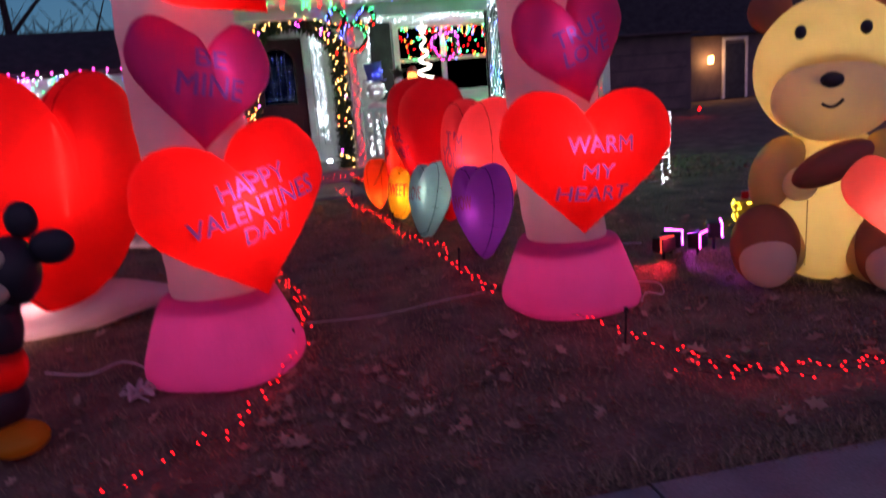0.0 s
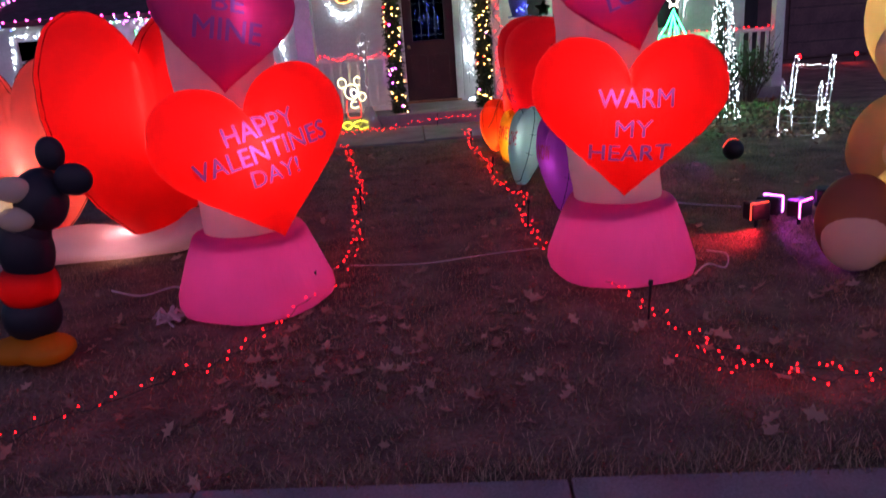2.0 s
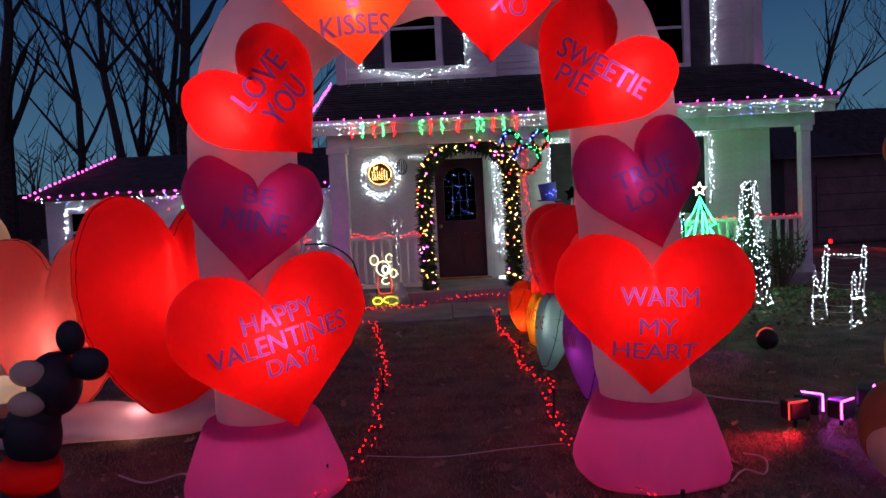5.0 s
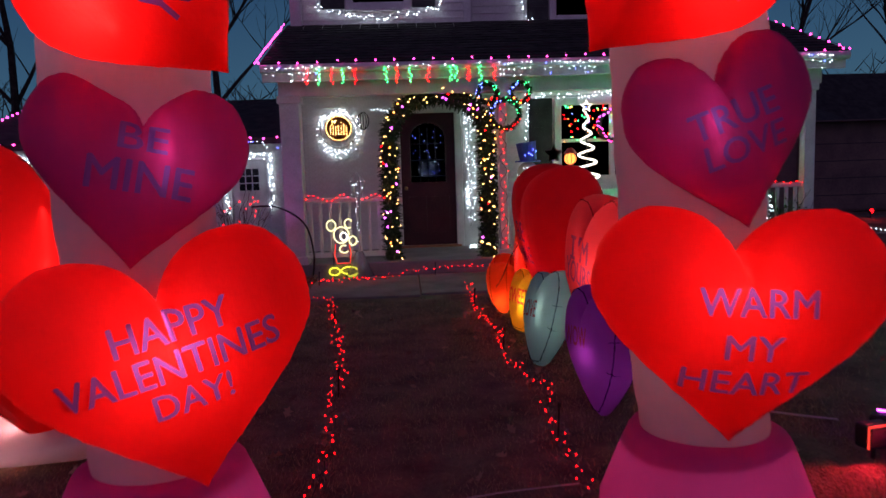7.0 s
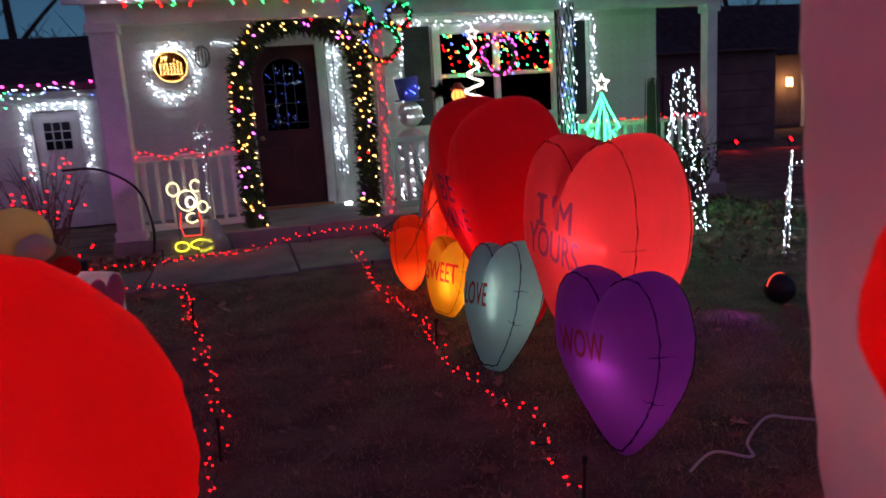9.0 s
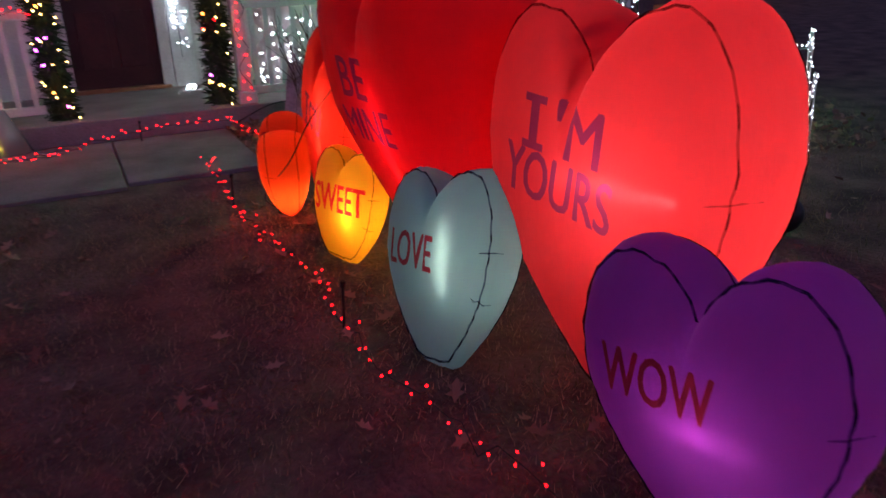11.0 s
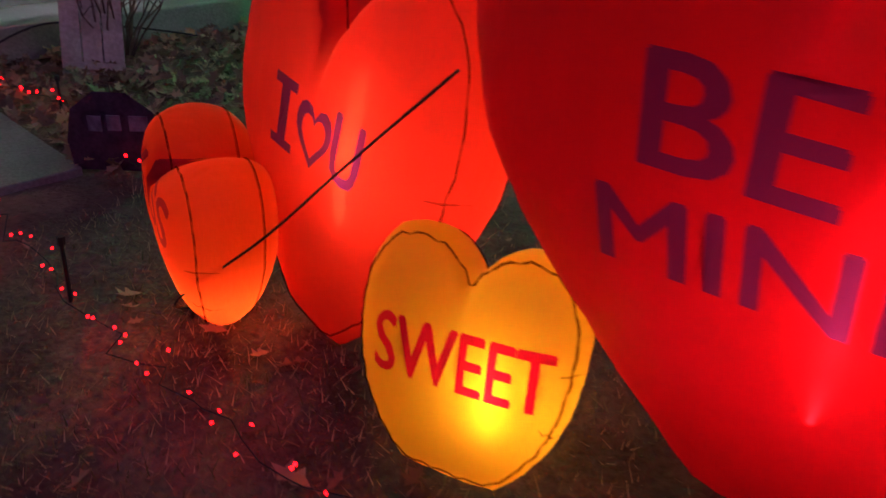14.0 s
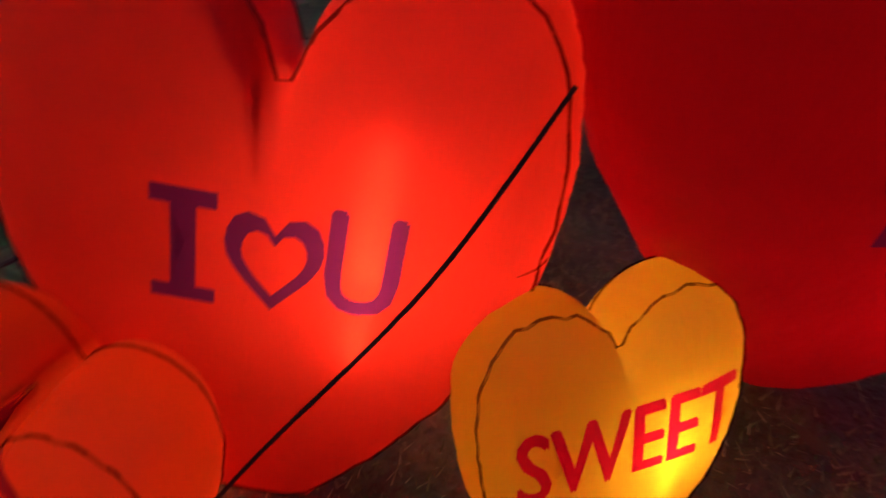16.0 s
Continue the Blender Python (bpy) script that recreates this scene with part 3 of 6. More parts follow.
def wall_boards(parent, x0, x1, y, z0, z1, holes, pitch=0.115):
    """Lapped siding boards on a wall facing -y, cut round the openings."""
    z = z0
    made = {}
    while z < z1 - 0.02:
        top = min(z + pitch, z1)
        spans = [(x0, x1)]
        for hx0, hx1, hz0, hz1 in holes:
            if hz0 < top - 0.01 and hz1 > z + 0.01:
                spans = [q for a, b in spans for q in ((a, min(b, hx0)), (max(a, hx1), b)) if q[1] - q[0] > 0.02]
        for a, b in spans:
            key = (round(b - a, 3), round(top - z, 3))
            if key not in made:
                bm = bmesh.new()
                L, h = key
                vs = [bm.verts.new(p) for p in ((0, -0.020, 0), (L, -0.020, 0), (L, -0.006, h), (0, -0.006, h), (0, 0.0, 0), (L, 0.0, 0), (L, 0.0, h), (0, 0, h))]
                for f in ((0, 1, 2, 3), (4, 5, 1, 0), (1, 5, 6, 2), (4, 0, 3, 7)):
                    bm.faces.new([vs[i] for i in f])
                ob = part("siding_board", bm, M["siding"], parent)
                made[key] = ob
            else:
                ob = made[key].copy()
                scene.collection.objects.link(ob)
            ob.matrix_basis = pose(a, y, z)
        z = top


def wall_block(name, x0, x1, y0, y1, z0, z1, holes, label):
    """A wall facing -y with openings that go through it."""
    bm = bmesh.new()
    xs = sorted({x0, x1, *[h[0] for h in holes], *[h[1] for h in holes]})
    zs = sorted({z0, z1, *[h[2] for h in holes], *[h[3] for h in holes]})
    for a, b in zip(xs[:-1], xs[1:]):
        for c, d in zip(zs[:-1], zs[1:]):
            if not any(h[0] <= a and b <= h[1] and h[2] <= c and d <= h[3] for h in holes):
                box(bm, a, b, y0, y1, c, d)
    return tagged(mesh_ob(name, bm, M["trim"]), label, "wall", kind="structure")


DOOR = (0.86, 1.74, PORCH, 2.29)
WIN = (3.36, 5.04, 1.20, 2.36)
front = wall_block("wall_front", X0, X1, YW, YW + 0.16, 0.0, 2.95, [DOOR, WIN], "white vinyl-sided front wall under the porch")
wall_boards(front, X0, X1, YW - 0.002, PORCH, 2.62, [(DOOR[0] - 0.09, DOOR[1] + 0.34, 0, DOOR[3] + 0.1), (2.86, 5.6, 1.1, 2.45)])
side = tagged(mesh_ob("wall_side", boxed(X1 - 0.16, X1, YW + 0.16, 21, 0, 5.6), M["siding"]), "white side wall of the house", "wall", kind="structure")
side2 = tagged(mesh_ob("wall_side", boxed(X0, X0 + 0.16, YW + 0.16, 21, 0, 5.6), M["siding"]), "white side wall of the house", "wall", kind="structure")
back = tagged(mesh_ob("wall_back", boxed(X0, X1, 21, 21.16, 0, 5.6), M["siding"]), "plain back wall of the house", "wall", kind="structure")
UW1, UW2 = (0.2, 1.04, 3.96, 5.2), (3.42, 5.44, 3.76, 5.1)
up_l = wall_block("wall_upper", X0, 1.99, 13.95, 14.11, 3.3, 6.4, [UW1], "white upper front wall with a window")
wall_boards(up_l, X0, 1.99, 13.948, 3.5, 6.4, [(UW1[0] - 0.48, UW1[1] + 0.48, 3.86, 5.3)])
up_r = wall_block("wall_upper", 1.99, X1, 14.25, 14.41, 3.3, 6.4, [UW2], "white upper front wall set back, with a window")
wall_boards(up_r, 2.1, X1, 14.248, 3.5, 6.4, [(UW2[0] - 0.45, UW2[1] + 0.45, 3.66, 5.2)])
bm = bmesh.new()
box(bm, 1.93, 2.05, 13.93, 14.26, 3.4, 6.4, 0.01)
box(bm, X0 - 0.02, X0 + 0.09, 13.92, 14.0, 3.4, 6.4, 0.01)
box(bm, X1 - 0.09, X1 + 0.02, 14.21, 14.3, 3.4, 6.4, 0.01)
tagged(mesh_ob("trim", bm, M["trim"]), "white corner boards of the upper storey", "trim", kind="structure")
bm = bmesh.new()
vs = [bm.verts.new(p) for p in ((X0 - 0.3, 13.5, 6.4), (X1 + 0.3, 13.5, 6.4), (X1 + 0.3, 17.5, 8.6), (X0 - 0.3, 17.5, 8.6), (X0 - 0.3, 21.4, 6.4), (X1 + 0.3, 21.4, 6.4))]
bm.faces.new((vs[0], vs[1], vs[2], vs[3]))
bm.faces.new((vs[3], vs[2], vs[5], vs[4]))
bm.faces.new((vs[0], vs[3], vs[4]))
bm.faces.new((vs[1], vs[5], vs[2]))
bm.faces.new((vs[0], vs[4], vs[5], vs[1]))
tagged(mesh_ob("roof", bm, M["shingle"]), "dark shingled main roof of the house", "roof", kind="structure")

# porch roof, courses of shingles
EAVE_Y, EAVE_Z, TOP_Y, TOP_Z = 11.9, 2.80, 13.98, 3.66
roof = thing("porch_roof", "low dark shingled porch roof with a white fascia", "roof", kind="structure")
bm = bmesh.new()
vs = [bm.verts.new(p) for p in ((X0 - 0.15, EAVE_Y, EAVE_Z), (X1 + 0.22, EAVE_Y, EAVE_Z), (X1 - 0.1, TOP_Y + 0.35, TOP_Z + 0.1), (X0 - 0.05, TOP_Y + 0.35, TOP_Z + 0.1), (X0 - 0.15, EAVE_Y, EAVE_Z - 0.03), (X1 + 0.22, EAVE_Y, EAVE_Z - 0.03), (X1 - 0.1, TOP_Y + 0.35, EAVE_Z - 0.03), (X0 - 0.05, TOP_Y + 0.35, EAVE_Z - 0.03))]
for f in ((0, 1, 2, 3), (1, 5, 6, 2), (4, 0, 3, 7), (0, 4, 5, 1)):
    bm.faces.new([vs[i] for i in f])
part("deck", bm, M["shingle"], roof)
slope = Vector((0, TOP_Y - EAVE_Y, TOP_Z - EAVE_Z))
for k in range(15):
    p0 = Vector((0, EAVE_Y - 0.03, EAVE_Z + 0.012)) + slope * (k / 15)
    x0, x1 = X0 - 0.16 + 0.006 * k, X1 + 0.23 - 0.02 * k
    bm = bmesh.new()
    n = 26
    for i in range(n):
        a, b = x0 + (x1 - x0) * i / n, x0 + (x1 - x0) * (i + 1) / n - 0.008
        q = slope.normalized() * (0.17 + 0.008 * rng.random())
        nrm = Vector((0, -slope.z, slope.y)).normalized() * 0.014
        v = [bm.verts.new(p) for p in ((a, *(p0 + nrm).yz), (b, *(p0 + nrm).yz), (b, *(p0 + q).yz), (a, *(p0 + q).yz), (a, *p0.yz), (b, *p0.yz))]
        bm.faces.new((v[0], v[1], v[2], v[3]))
        bm.faces.new((v[4], v[5], v[1], v[0]))
    part("shingle_course", bm, M["shingle"], roof)
part("fascia", boxed(X0 - 0.14, X1 + 0.2, EAVE_Y + 0.0, EAVE_Y + 0.04, EAVE_Z - 0.21, EAVE_Z - 0.01, 0.005), M["trim"], roof, "white fascia board")
part("beam", boxed(X0 + 0.02, X1, 12.12, 12.32, 2.42, 2.62, 0.006), M["trim"], roof, "white porch beam")
bm = bmesh.new()
tube(bm, [(X0 - 0.14 + i * 0.5, EAVE_Y - 0.06, EAVE_Z - 0.05) for i in range(16)] + [(X1 + 0.2, EAVE_Y - 0.06, EAVE_Z - 0.05)], 0.055, 8)
part("gutter", bm, M["trim"], roof, "white gutter")
tagged(mesh_ob("porch_ceiling", boxed(X0, X1 + 0.1, EAVE_Y + 0.05, YW, 2.62, 2.66), M["trim"]), "white boarded porch ceiling", "ceiling", kind="structure")
bm = boxed(X0 - 0.03, X1 + 0.03, YF, YW, 0.0, PORCH, 0.012)
tagged(mesh_ob("porch_floor", bm, M["concrete"]), "grey concrete porch slab, one step up", "floor", kind="structure")


def porch_post(x, w, label):
    p = thing("porch_post", label, "post", (x, 12.2, 0), "porch posts")
    part("shaft", boxed(-w / 2, w / 2, -w / 2, w / 2, PORCH + 0.1, 2.34, 0.012), M["trim"], p)
    part("plinth", boxed(-w / 2 - 0.025, w / 2 + 0.025, -w / 2 - 0.025, w / 2 + 0.025, PORCH, PORCH + 0.11, 0.01), M["trim"], p)
    part("capital", boxed(-w / 2 - 0.025, w / 2 + 0.025, -w / 2 - 0.025, w / 2 + 0.025, 2.33, 2.43, 0.01), M["trim"], p)
    return p


porch_post(-0.56, 0.26, "wide white corner post of the porch, loosely wrapped in wire")
porch_post(2.26, 0.12, "slim white porch post beside the garland")
porch_post(4.55, 0.15, "white porch post wrapped in dark netting with small lights")
porch_post(6.52, 0.15, "white porch post at the far corner")


def railing(x0, x1, label):
    r = thing("porch_railing", label, "railing", (0, 12.22, 0), "porch railings")
    part("top_rail", boxed(x0, x1, -0.035, 0.035, PORCH + 0.82, PORCH + 0.88, 0.008), M["trim"], r)
    part("bottom_rail", boxed(x0, x1, -0.025, 0.025, PORCH + 0.07, PORCH + 0.14, 0.006), M["trim"], r)
    n = max(2, int((x1 - x0) / 0.125))
    first = None
    for i in range(n):
        x = x0 + (x1 - x0) * (i + 0.5) / n
        if first is None:
            first = part("baluster", boxed(-0.02, 0.02, -0.02, 0.02, PORCH + 0.13, PORCH + 0.83), M["trim"], r)
            b = first
        else:
            b = first.copy()
            scene.collection.objects.link(b)
        b.matrix_basis = pose(x, 0, 0)


railing(-0.43, 0.62, "white painted porch railing beside the door")
railing(2.32, 4.47, "white painted porch railing with light strands behind it")
railing(4.63, 6.44, "white painted porch railing behind the shrubs")

# front door
door = thing("door_1", "dark maroon front door with an arched glass panel, shut", "door", (0, 0, 0), kind="structure")
bm = boxed(DOOR[0] + 0.02, DOOR[1] - 0.02, YW + 0.05, YW + 0.10, PORCH + 0.03, DOOR[3] - 0.02, 0.006)
part("door_leaf", bm, M["door"], door)
cx = (DOOR[0] + DOOR[1]) / 2
arch = [(cx - 0.28, 1.20)] + [(cx - 0.28 * math.cos(math.pi * k / 14), 1.88 + 0.25 * math.sin(math.pi * k / 14)) for k in range(15)] + [(cx + 0.28, 1.20)]
bm = bmesh.new()
bm.faces.new([bm.verts.new((x, YW + 0.045, z)) for x, z in arch])
bmesh.ops.solidify(bm, geom=bm.faces[:], thickness=0.006)
part("door_glass", bm, M["glass"], door, "arched leaded glass, its blue reflections added as glowing dots")
bm = bmesh.new()
tube(bm, [(x, YW + 0.04, z) for x, z in arch], 0.014, 6, True)
part("glass_frame", bm, M["door"], door)
bm = bmesh.new()
for k in (-0.12, 0, 0.12):
    tube(bm, [(cx + k, YW + 0.04, 1.21), (cx + k, YW + 0.04, 2.05)], 0.003, 4)
for z in (1.3, 1.55, 1.8):
    tube(bm, [(cx - 0.28, YW + 0.04, z), (cx + 0.28, YW + 0.04, z)], 0.003, 4)
part("leading", bm, M["wire"], door)
for x0, x1, z0, z1 in ((DOOR[0] + 0.12, cx - 0.04, 0.42, 0.98), (cx + 0.04, DOOR[1] - 0.12, 0.42, 0.98)):
    part("door_panel", boxed(x0, x1, YW + 0.04, YW + 0.052, z0, z1, 0.004), M["door"], door)
bm = bmesh.new()
ball(bm, (DOOR[0] + 0.09, YW + 0.01, 1.12), 0.03)
part("door_knob", bm, plain("worn_brass", (0.4, 0.28, 0.12), 0.3, 1.0), door, "brass door knob", True)
part("door_sill", boxed(DOOR[0] - 0.05, DOOR[1] + 0.05, YW - 0.06, YW + 0.05, PORCH, PORCH + 0.035, 0.006), surface("brass_sill", (0.32, 0.14, 0.07), (0.45, 0.2, 0.1), 9, 0.4, 0.1, 40), door, "copper-coloured sill")
for a, b, c, d, nm in ((DOOR[0] - 0.09, DOOR[0] + 0.02, PORCH, DOOR[3] + 0.1, "jamb"), (DOOR[1] - 0.02, DOOR[1] + 0.09, PORCH, DOOR[3] + 0.1, "jamb"), (DOOR[0] + 0.02, DOOR[1] - 0.02, DOOR[3] - 0.02, DOOR[3] + 0.1, "head")):
    part(nm, boxed(a, b, YW - 0.04, YW + 0.03, c, d, 0.006), M["trim"], door)
part("side_panel", boxed(DOOR[1] + 0.10, DOOR[1] + 0.33, YW - 0.03, YW + 0.02, PORCH, DOOR[3] + 0.1, 0.006), M["trim"], door, "white side panel of the door frame")


def window(name, x0, x1, z0, z1, y, label, mull=1, shutters=()):
    w = thing(name, label, "window", kind="structure")
    bm = bmesh.new()
    bm.faces.new([bm.verts.new(p) for p in ((x0, y + 0.06, z0), (x1, y + 0.06, z0), (x1, y + 0.06, z1), (x0, y + 0.06, z1))])
    bmesh.ops.solidify(bm, geom=bm.faces[:], thickness=-0.006)
    part("pane", bm, M["glass"], w)
    for a, b, c, d in ((x0 - 0.08, x0 + 0.03, z0 - 0.06, z1 + 0.08), (x1 - 0.03, x1 + 0.08, z0 - 0.06, z1 + 0.08)):
        part("window_frame", boxed(a, b, y - 0.045, y + 0.05, c, d, 0.005), M["trim"], w)
    for c, d in ((z0 - 0.06, z0 + 0.03), (z1 - 0.03, z1 + 0.08)):
        part("window_frame", boxed(x0 + 0.03, x1 - 0.03, y - 0.043, y + 0.05, c, d, 0.005), M["trim"], w)
    for k in range(mull):
        x = x0 + (x1 - x0) * (k + 1) / (mull + 1)
        part("mullion", boxed(x - 0.04, x + 0.04, y - 0.02, y + 0.055, z0 + 0.03, z1 - 0.03, 0.005), M["trim"], w)
    zm = (z0 + z1) / 2
    part("sash_bar", boxed(x0 + 0.03, x1 - 0.03, y + 0.01, y + 0.054, zm - 0.025, zm + 0.025, 0.004), M["trim"], w)
    part("window_sill", boxed(x0 - 0.1, x1 + 0.1, y - 0.07, y + 0.0, z0 - 0.1, z0 - 0.06, 0.005), M["trim"], w)
    for a, b in shutters:
        s = part("shutter", boxed(a, b, y - 0.05, y - 0.022, z0 - 0.06, z1 + 0.08, 0.004), M["shutter"], w, "black louvred shutter")
        for i in range(16):
            z = z0 + (z1 - z0) * i / 16
            part("louvre", boxed(a + 0.04, b - 0.04, y - 0.058, y - 0.05, z, z + 0.045), M["shutter"], s)
    return w


window("window_1", *WIN, YW, "white double window with black shutters and coloured lights", 1, ((2.88, 3.25), (5.15, 5.52)))
window("window_2", *UW1, 13.95, "dark upper window outlined with white lights", 0, ((-0.26, 0.1), (1.14, 1.5)))
window("window_3", *UW2, 14.25, "dark upper window with black shutters and white lights", 1, ((2.98, 3.32), (5.54, 5.88)))
# added black sheet, painted for the darkness of the rooms behind the glass
tagged(mesh_ob("black_backing", boxed(X0 + 0.17, X1 - 0.17, 15.2, 15.25, 0.0, 6.3), M["shutter"]), "black sheet standing in for the unlit rooms behind the windows", "wall", kind="structure")

# ---------------------------------------------------------------- arch of hearts
arch_ob = thing("inflatable_arch", "white inflatable arch on two pink bases, lit from inside", "inflatable arch")
L, R = Vector((-0.03, 4.73, 0)), Vector((2.05, 4.80, 0))
line = smooth_line([L + Vector((0, 0, 0.34)), L + Vector((0, 0, 0.8)), L + Vector((-0.02, 0, 1.5)), L + Vector((0.02, 0, 2.05)), L + Vector((0.28, 0, 2.50)), (1.0, 4.77, 2.78), R + Vector((-0.32, 0, 2.50)), R + Vector((-0.11, 0, 2.05)), R + Vector((-0.08, 0, 1.5)), R + Vector((-0.05, 0, 0.8)), R + Vector((0, 0, 0.34))], 10)
bm = bmesh.new()
tube(bm, line, 0.235, 32, taper=[0.235 + 0.045 * min(1.0, 4.0 * min(i, len(line) - 1 - i) / len(line)) + 0.003 * math.sin(i * 1.9) for i in range(len(line))])
part("tube", bm, M["white"], arch_ob, "white nylon tube", True)


def pedestal(c, r0, r1, h, turn):
    bm = bmesh.new()
    prof = [(r0 * 0.86, 0.0), (r0 * 0.97, 0.015), (r0, 0.06), (r0 * 0.985, 0.12), (r1 + (r0 - r1) * 0.35, h * 0.7), (r1 * 1.0, h * 0.92), (r1 * 0.93, h * 0.985), (r1 * 0.82, h)]
    n, rings = 40, []
    for r, z in prof:
        ring = []
        for k in range(n):
            a = 2 * math.pi * k / n
            q = 1 + 0.035 * math.cos(4 * (a - turn)) + 0.012 * math.sin(7 * a + 9 * z)
            ring.append(bm.verts.new((c[0] + r * q * math.cos(a), c[1] + r * q * math.sin(a), z)))
        rings.append(ring)
    for q, w in zip(rings[:-1], rings[1:]):
        for k in range(n):
            bm.faces.new((q[k], q[(k + 1) % n], w[(k + 1) % n], w[k]))
    bm.faces.new(rings[0][::-1])
    bm.faces.new(rings[-1])
    return bm


for c, t in ((L, 0.3), (R, 0.9)):
    part("pedestal", pedestal(c, 0.415, 0.30, 0.44, t), M["base_pink"], arch_ob, "pink inflated foot", True)
for p, w in (((-0.03, 4.73, 0.22), 1.7), ((2.05, 4.80, 0.22), 1.8), ((-0.03, 4.73, 0.9), 0.8), ((2.05, 4.80, 0.9), 0.8), ((0.02, 4.73, 2.1), 1.2), ((1.99, 4.80, 2.1), 1.2), ((1.0, 4.77, 2.76), 1.0)):
    lamp("inner_lamp", p, w, (1.0, 0.55, 0.65), 0.03).parent = arch_ob

G = "hearts on the arch"
AR = dict(flat=2.6, seam=None, group=G, text="l_violet", cleft=0.77)
heart("arch_heart", "big glowing red heart reading HAPPY VALENTINES DAY", (0.205, 4.47, 0.435), 0.985, 0.835, 0.47, M["red"], 24, -10,
      (("HAPPY", 0.092, 0.0, 0.585, 2, 0.35), ("VALENTINES", 0.092, -0.01, 0.47, 3, 0.66), ("DAY!", 0.085, 0.02, 0.355, 3, 0.24)), power=4.0, lamp_at=(-0.02, -0.22, 0.62), tilt=-3, across=True, **AR)
heart("arch_heart", "big glowing red heart reading WARM MY HEART", (1.971, 4.433, 0.514), 0.954, 0.80, 0.46, M["red"], -11.3, 2.2,
      (("WARM", 0.088, 0.02, 0.515, 0, 0.35), ("MY", 0.085, 0.01, 0.37, 0, 0.175), ("HEART", 0.085, 0.0, 0.247, 0, 0.39)), power=3.4, lamp_at=(-0.02, -0.12, 0.68), across=True, **AR)
AR["text"] = "l_blue"
heart("arch_heart", "dim magenta heart with faint violet lettering BE MINE", (0.011, 4.46, 1.18), 0.70, 0.62, 0.24, M["magenta"], 22, 9,
      (("BE", 0.085, 0.0, 0.40, -3, 0.15), ("MINE", 0.10, 0.0, 0.275, -3, 0.32)), power=0.85, lampc=(1, 0.6, 0.75), lamp_at=(0.1, 0.1, 0.6), tilt=-10, **AR)
heart("arch_heart", "dim magenta heart with faint violet lettering TRUE LOVE", (2.073, 4.52, 1.234), 0.648, 0.638, 0.24, M["magenta"], -0.3, -14.8,
      (("TRUE", 0.09, 0.0, 0.385, 6, 0.30), ("LOVE", 0.085, 0.02, 0.275, 6, 0.28)), power=0.85, lampc=(1, 0.6, 0.75), lamp_at=(-0.1, 0.1, 0.6), tilt=-2, **AR)
AR["text"] = "l_violet"
heart("arch_heart", "glowing red heart reading LOVE YOU, leaning on the arch", (0.368, 4.43, 1.785), 0.663, 0.62, 0.30, M["red"], 19, -41,
      (("LOVE", 0.11, 0.03, 0.40, 10, 0.30), ("YOU", 0.11, 0.06, 0.26, 10, 0.24)), power=2.8, lamp_at=(-0.26, -0.15, 0.62), **AR)
heart("arch_heart", "glowing red heart reading SWEETIE PIE, leaning on the arch", (1.525, 4.51, 1.835), 0.718, 0.665, 0.30, M["red"], -11, 40.3,
      (("SWEETIE", 0.095, 0.03, 0.38, 8, 0.46), ("PIE", 0.09, -0.05, 0.26, 8, 0.17)), power=2.8, lamp_at=(0.22, -0.15, 0.62), **AR)
heart("arch_heart", "glowing orange heart reading HUGS and KISSES, on the crown", (0.62, 4.42, 2.19), 0.76, 0.70, 0.30, M["orange"], 8, -4,
      (("HUGS", 0.085, 0.0, 0.38, 0, 0.30), ("&", 0.08, 0.0, 0.28, 0, 0.07), ("KISSES", 0.085, 0.0, 0.17, 0, 0.33)), power=2.6, **AR)
heart("arch_heart", "glowing red heart reading XOXO, on the arch's crown", (1.26, 4.50, 2.19), 0.70, 0.66, 0.28, M["red"], -4, 4,
      (("XO", 0.09, 0.0, 0.36, -8, 0.17), ("XO", 0.09, 0.08, 0.25, -8, 0.17)), power=2.6, **AR)

# ---------------------------------------------------------------- row of candy hearts
G = "candy hearts beside the path"
CA = dict(flat=5.0, group=G)
heart("candy_heart", "purple candy heart reading WOW, lit inside", (2.015, 6.20, 0.0), 0.71, 0.75, 0.29, M["purple"], -80, -6,
      (("WOW", 0.115, -0.07, 0.45, 0, 0.31),), "l_dark", blunt=0.05, seam="seam_blue", power=1.3, lampc=(1, 0.6, 0.6), lamp_at=(0.06, 0.1, 0.50), full=0.3, tilt=-3, cleft=0.80, across=True, **CA)
heart("candy_heart", "tall salmon-pink candy heart reading I'M YOURS", (2.273, 6.907, 0.0), 1.02, 1.245, 0.50, M["salmon"], -83, -1,
      (("I_", 0.16, -0.14, 0.885, -5, 0.095), ("'M", 0.155, 0.045, 0.86, -5, 0.185), ("YOURS", 0.148, -0.045, 0.705, -8, 0.46)), "l_plum", blunt=0.05, seam="seam", power=5.0, lampc=(1, 0.75, 0.6), lamp_at=(0.15, 0.1, 0.60), full=0.3, tilt=-2, cleft=0.81, across=True, **CA)
heart("candy_heart", "pale blue candy heart reading LOVE with dark seams", (1.845, 7.32, 0.0), 0.605, 0.70, 0.26, M["blue"], -77, -9,
      (("LOVE", 0.125, -0.075, 0.392, -3, 0.25),), "l_dark", blunt=0.09, seam="seam_blue", power=1.15, lampc=(1, 0.72, 0.42), lamp_at=(0.17, 0.1, 0.56), full=0.25, tilt=-16, cleft=0.82, **CA)
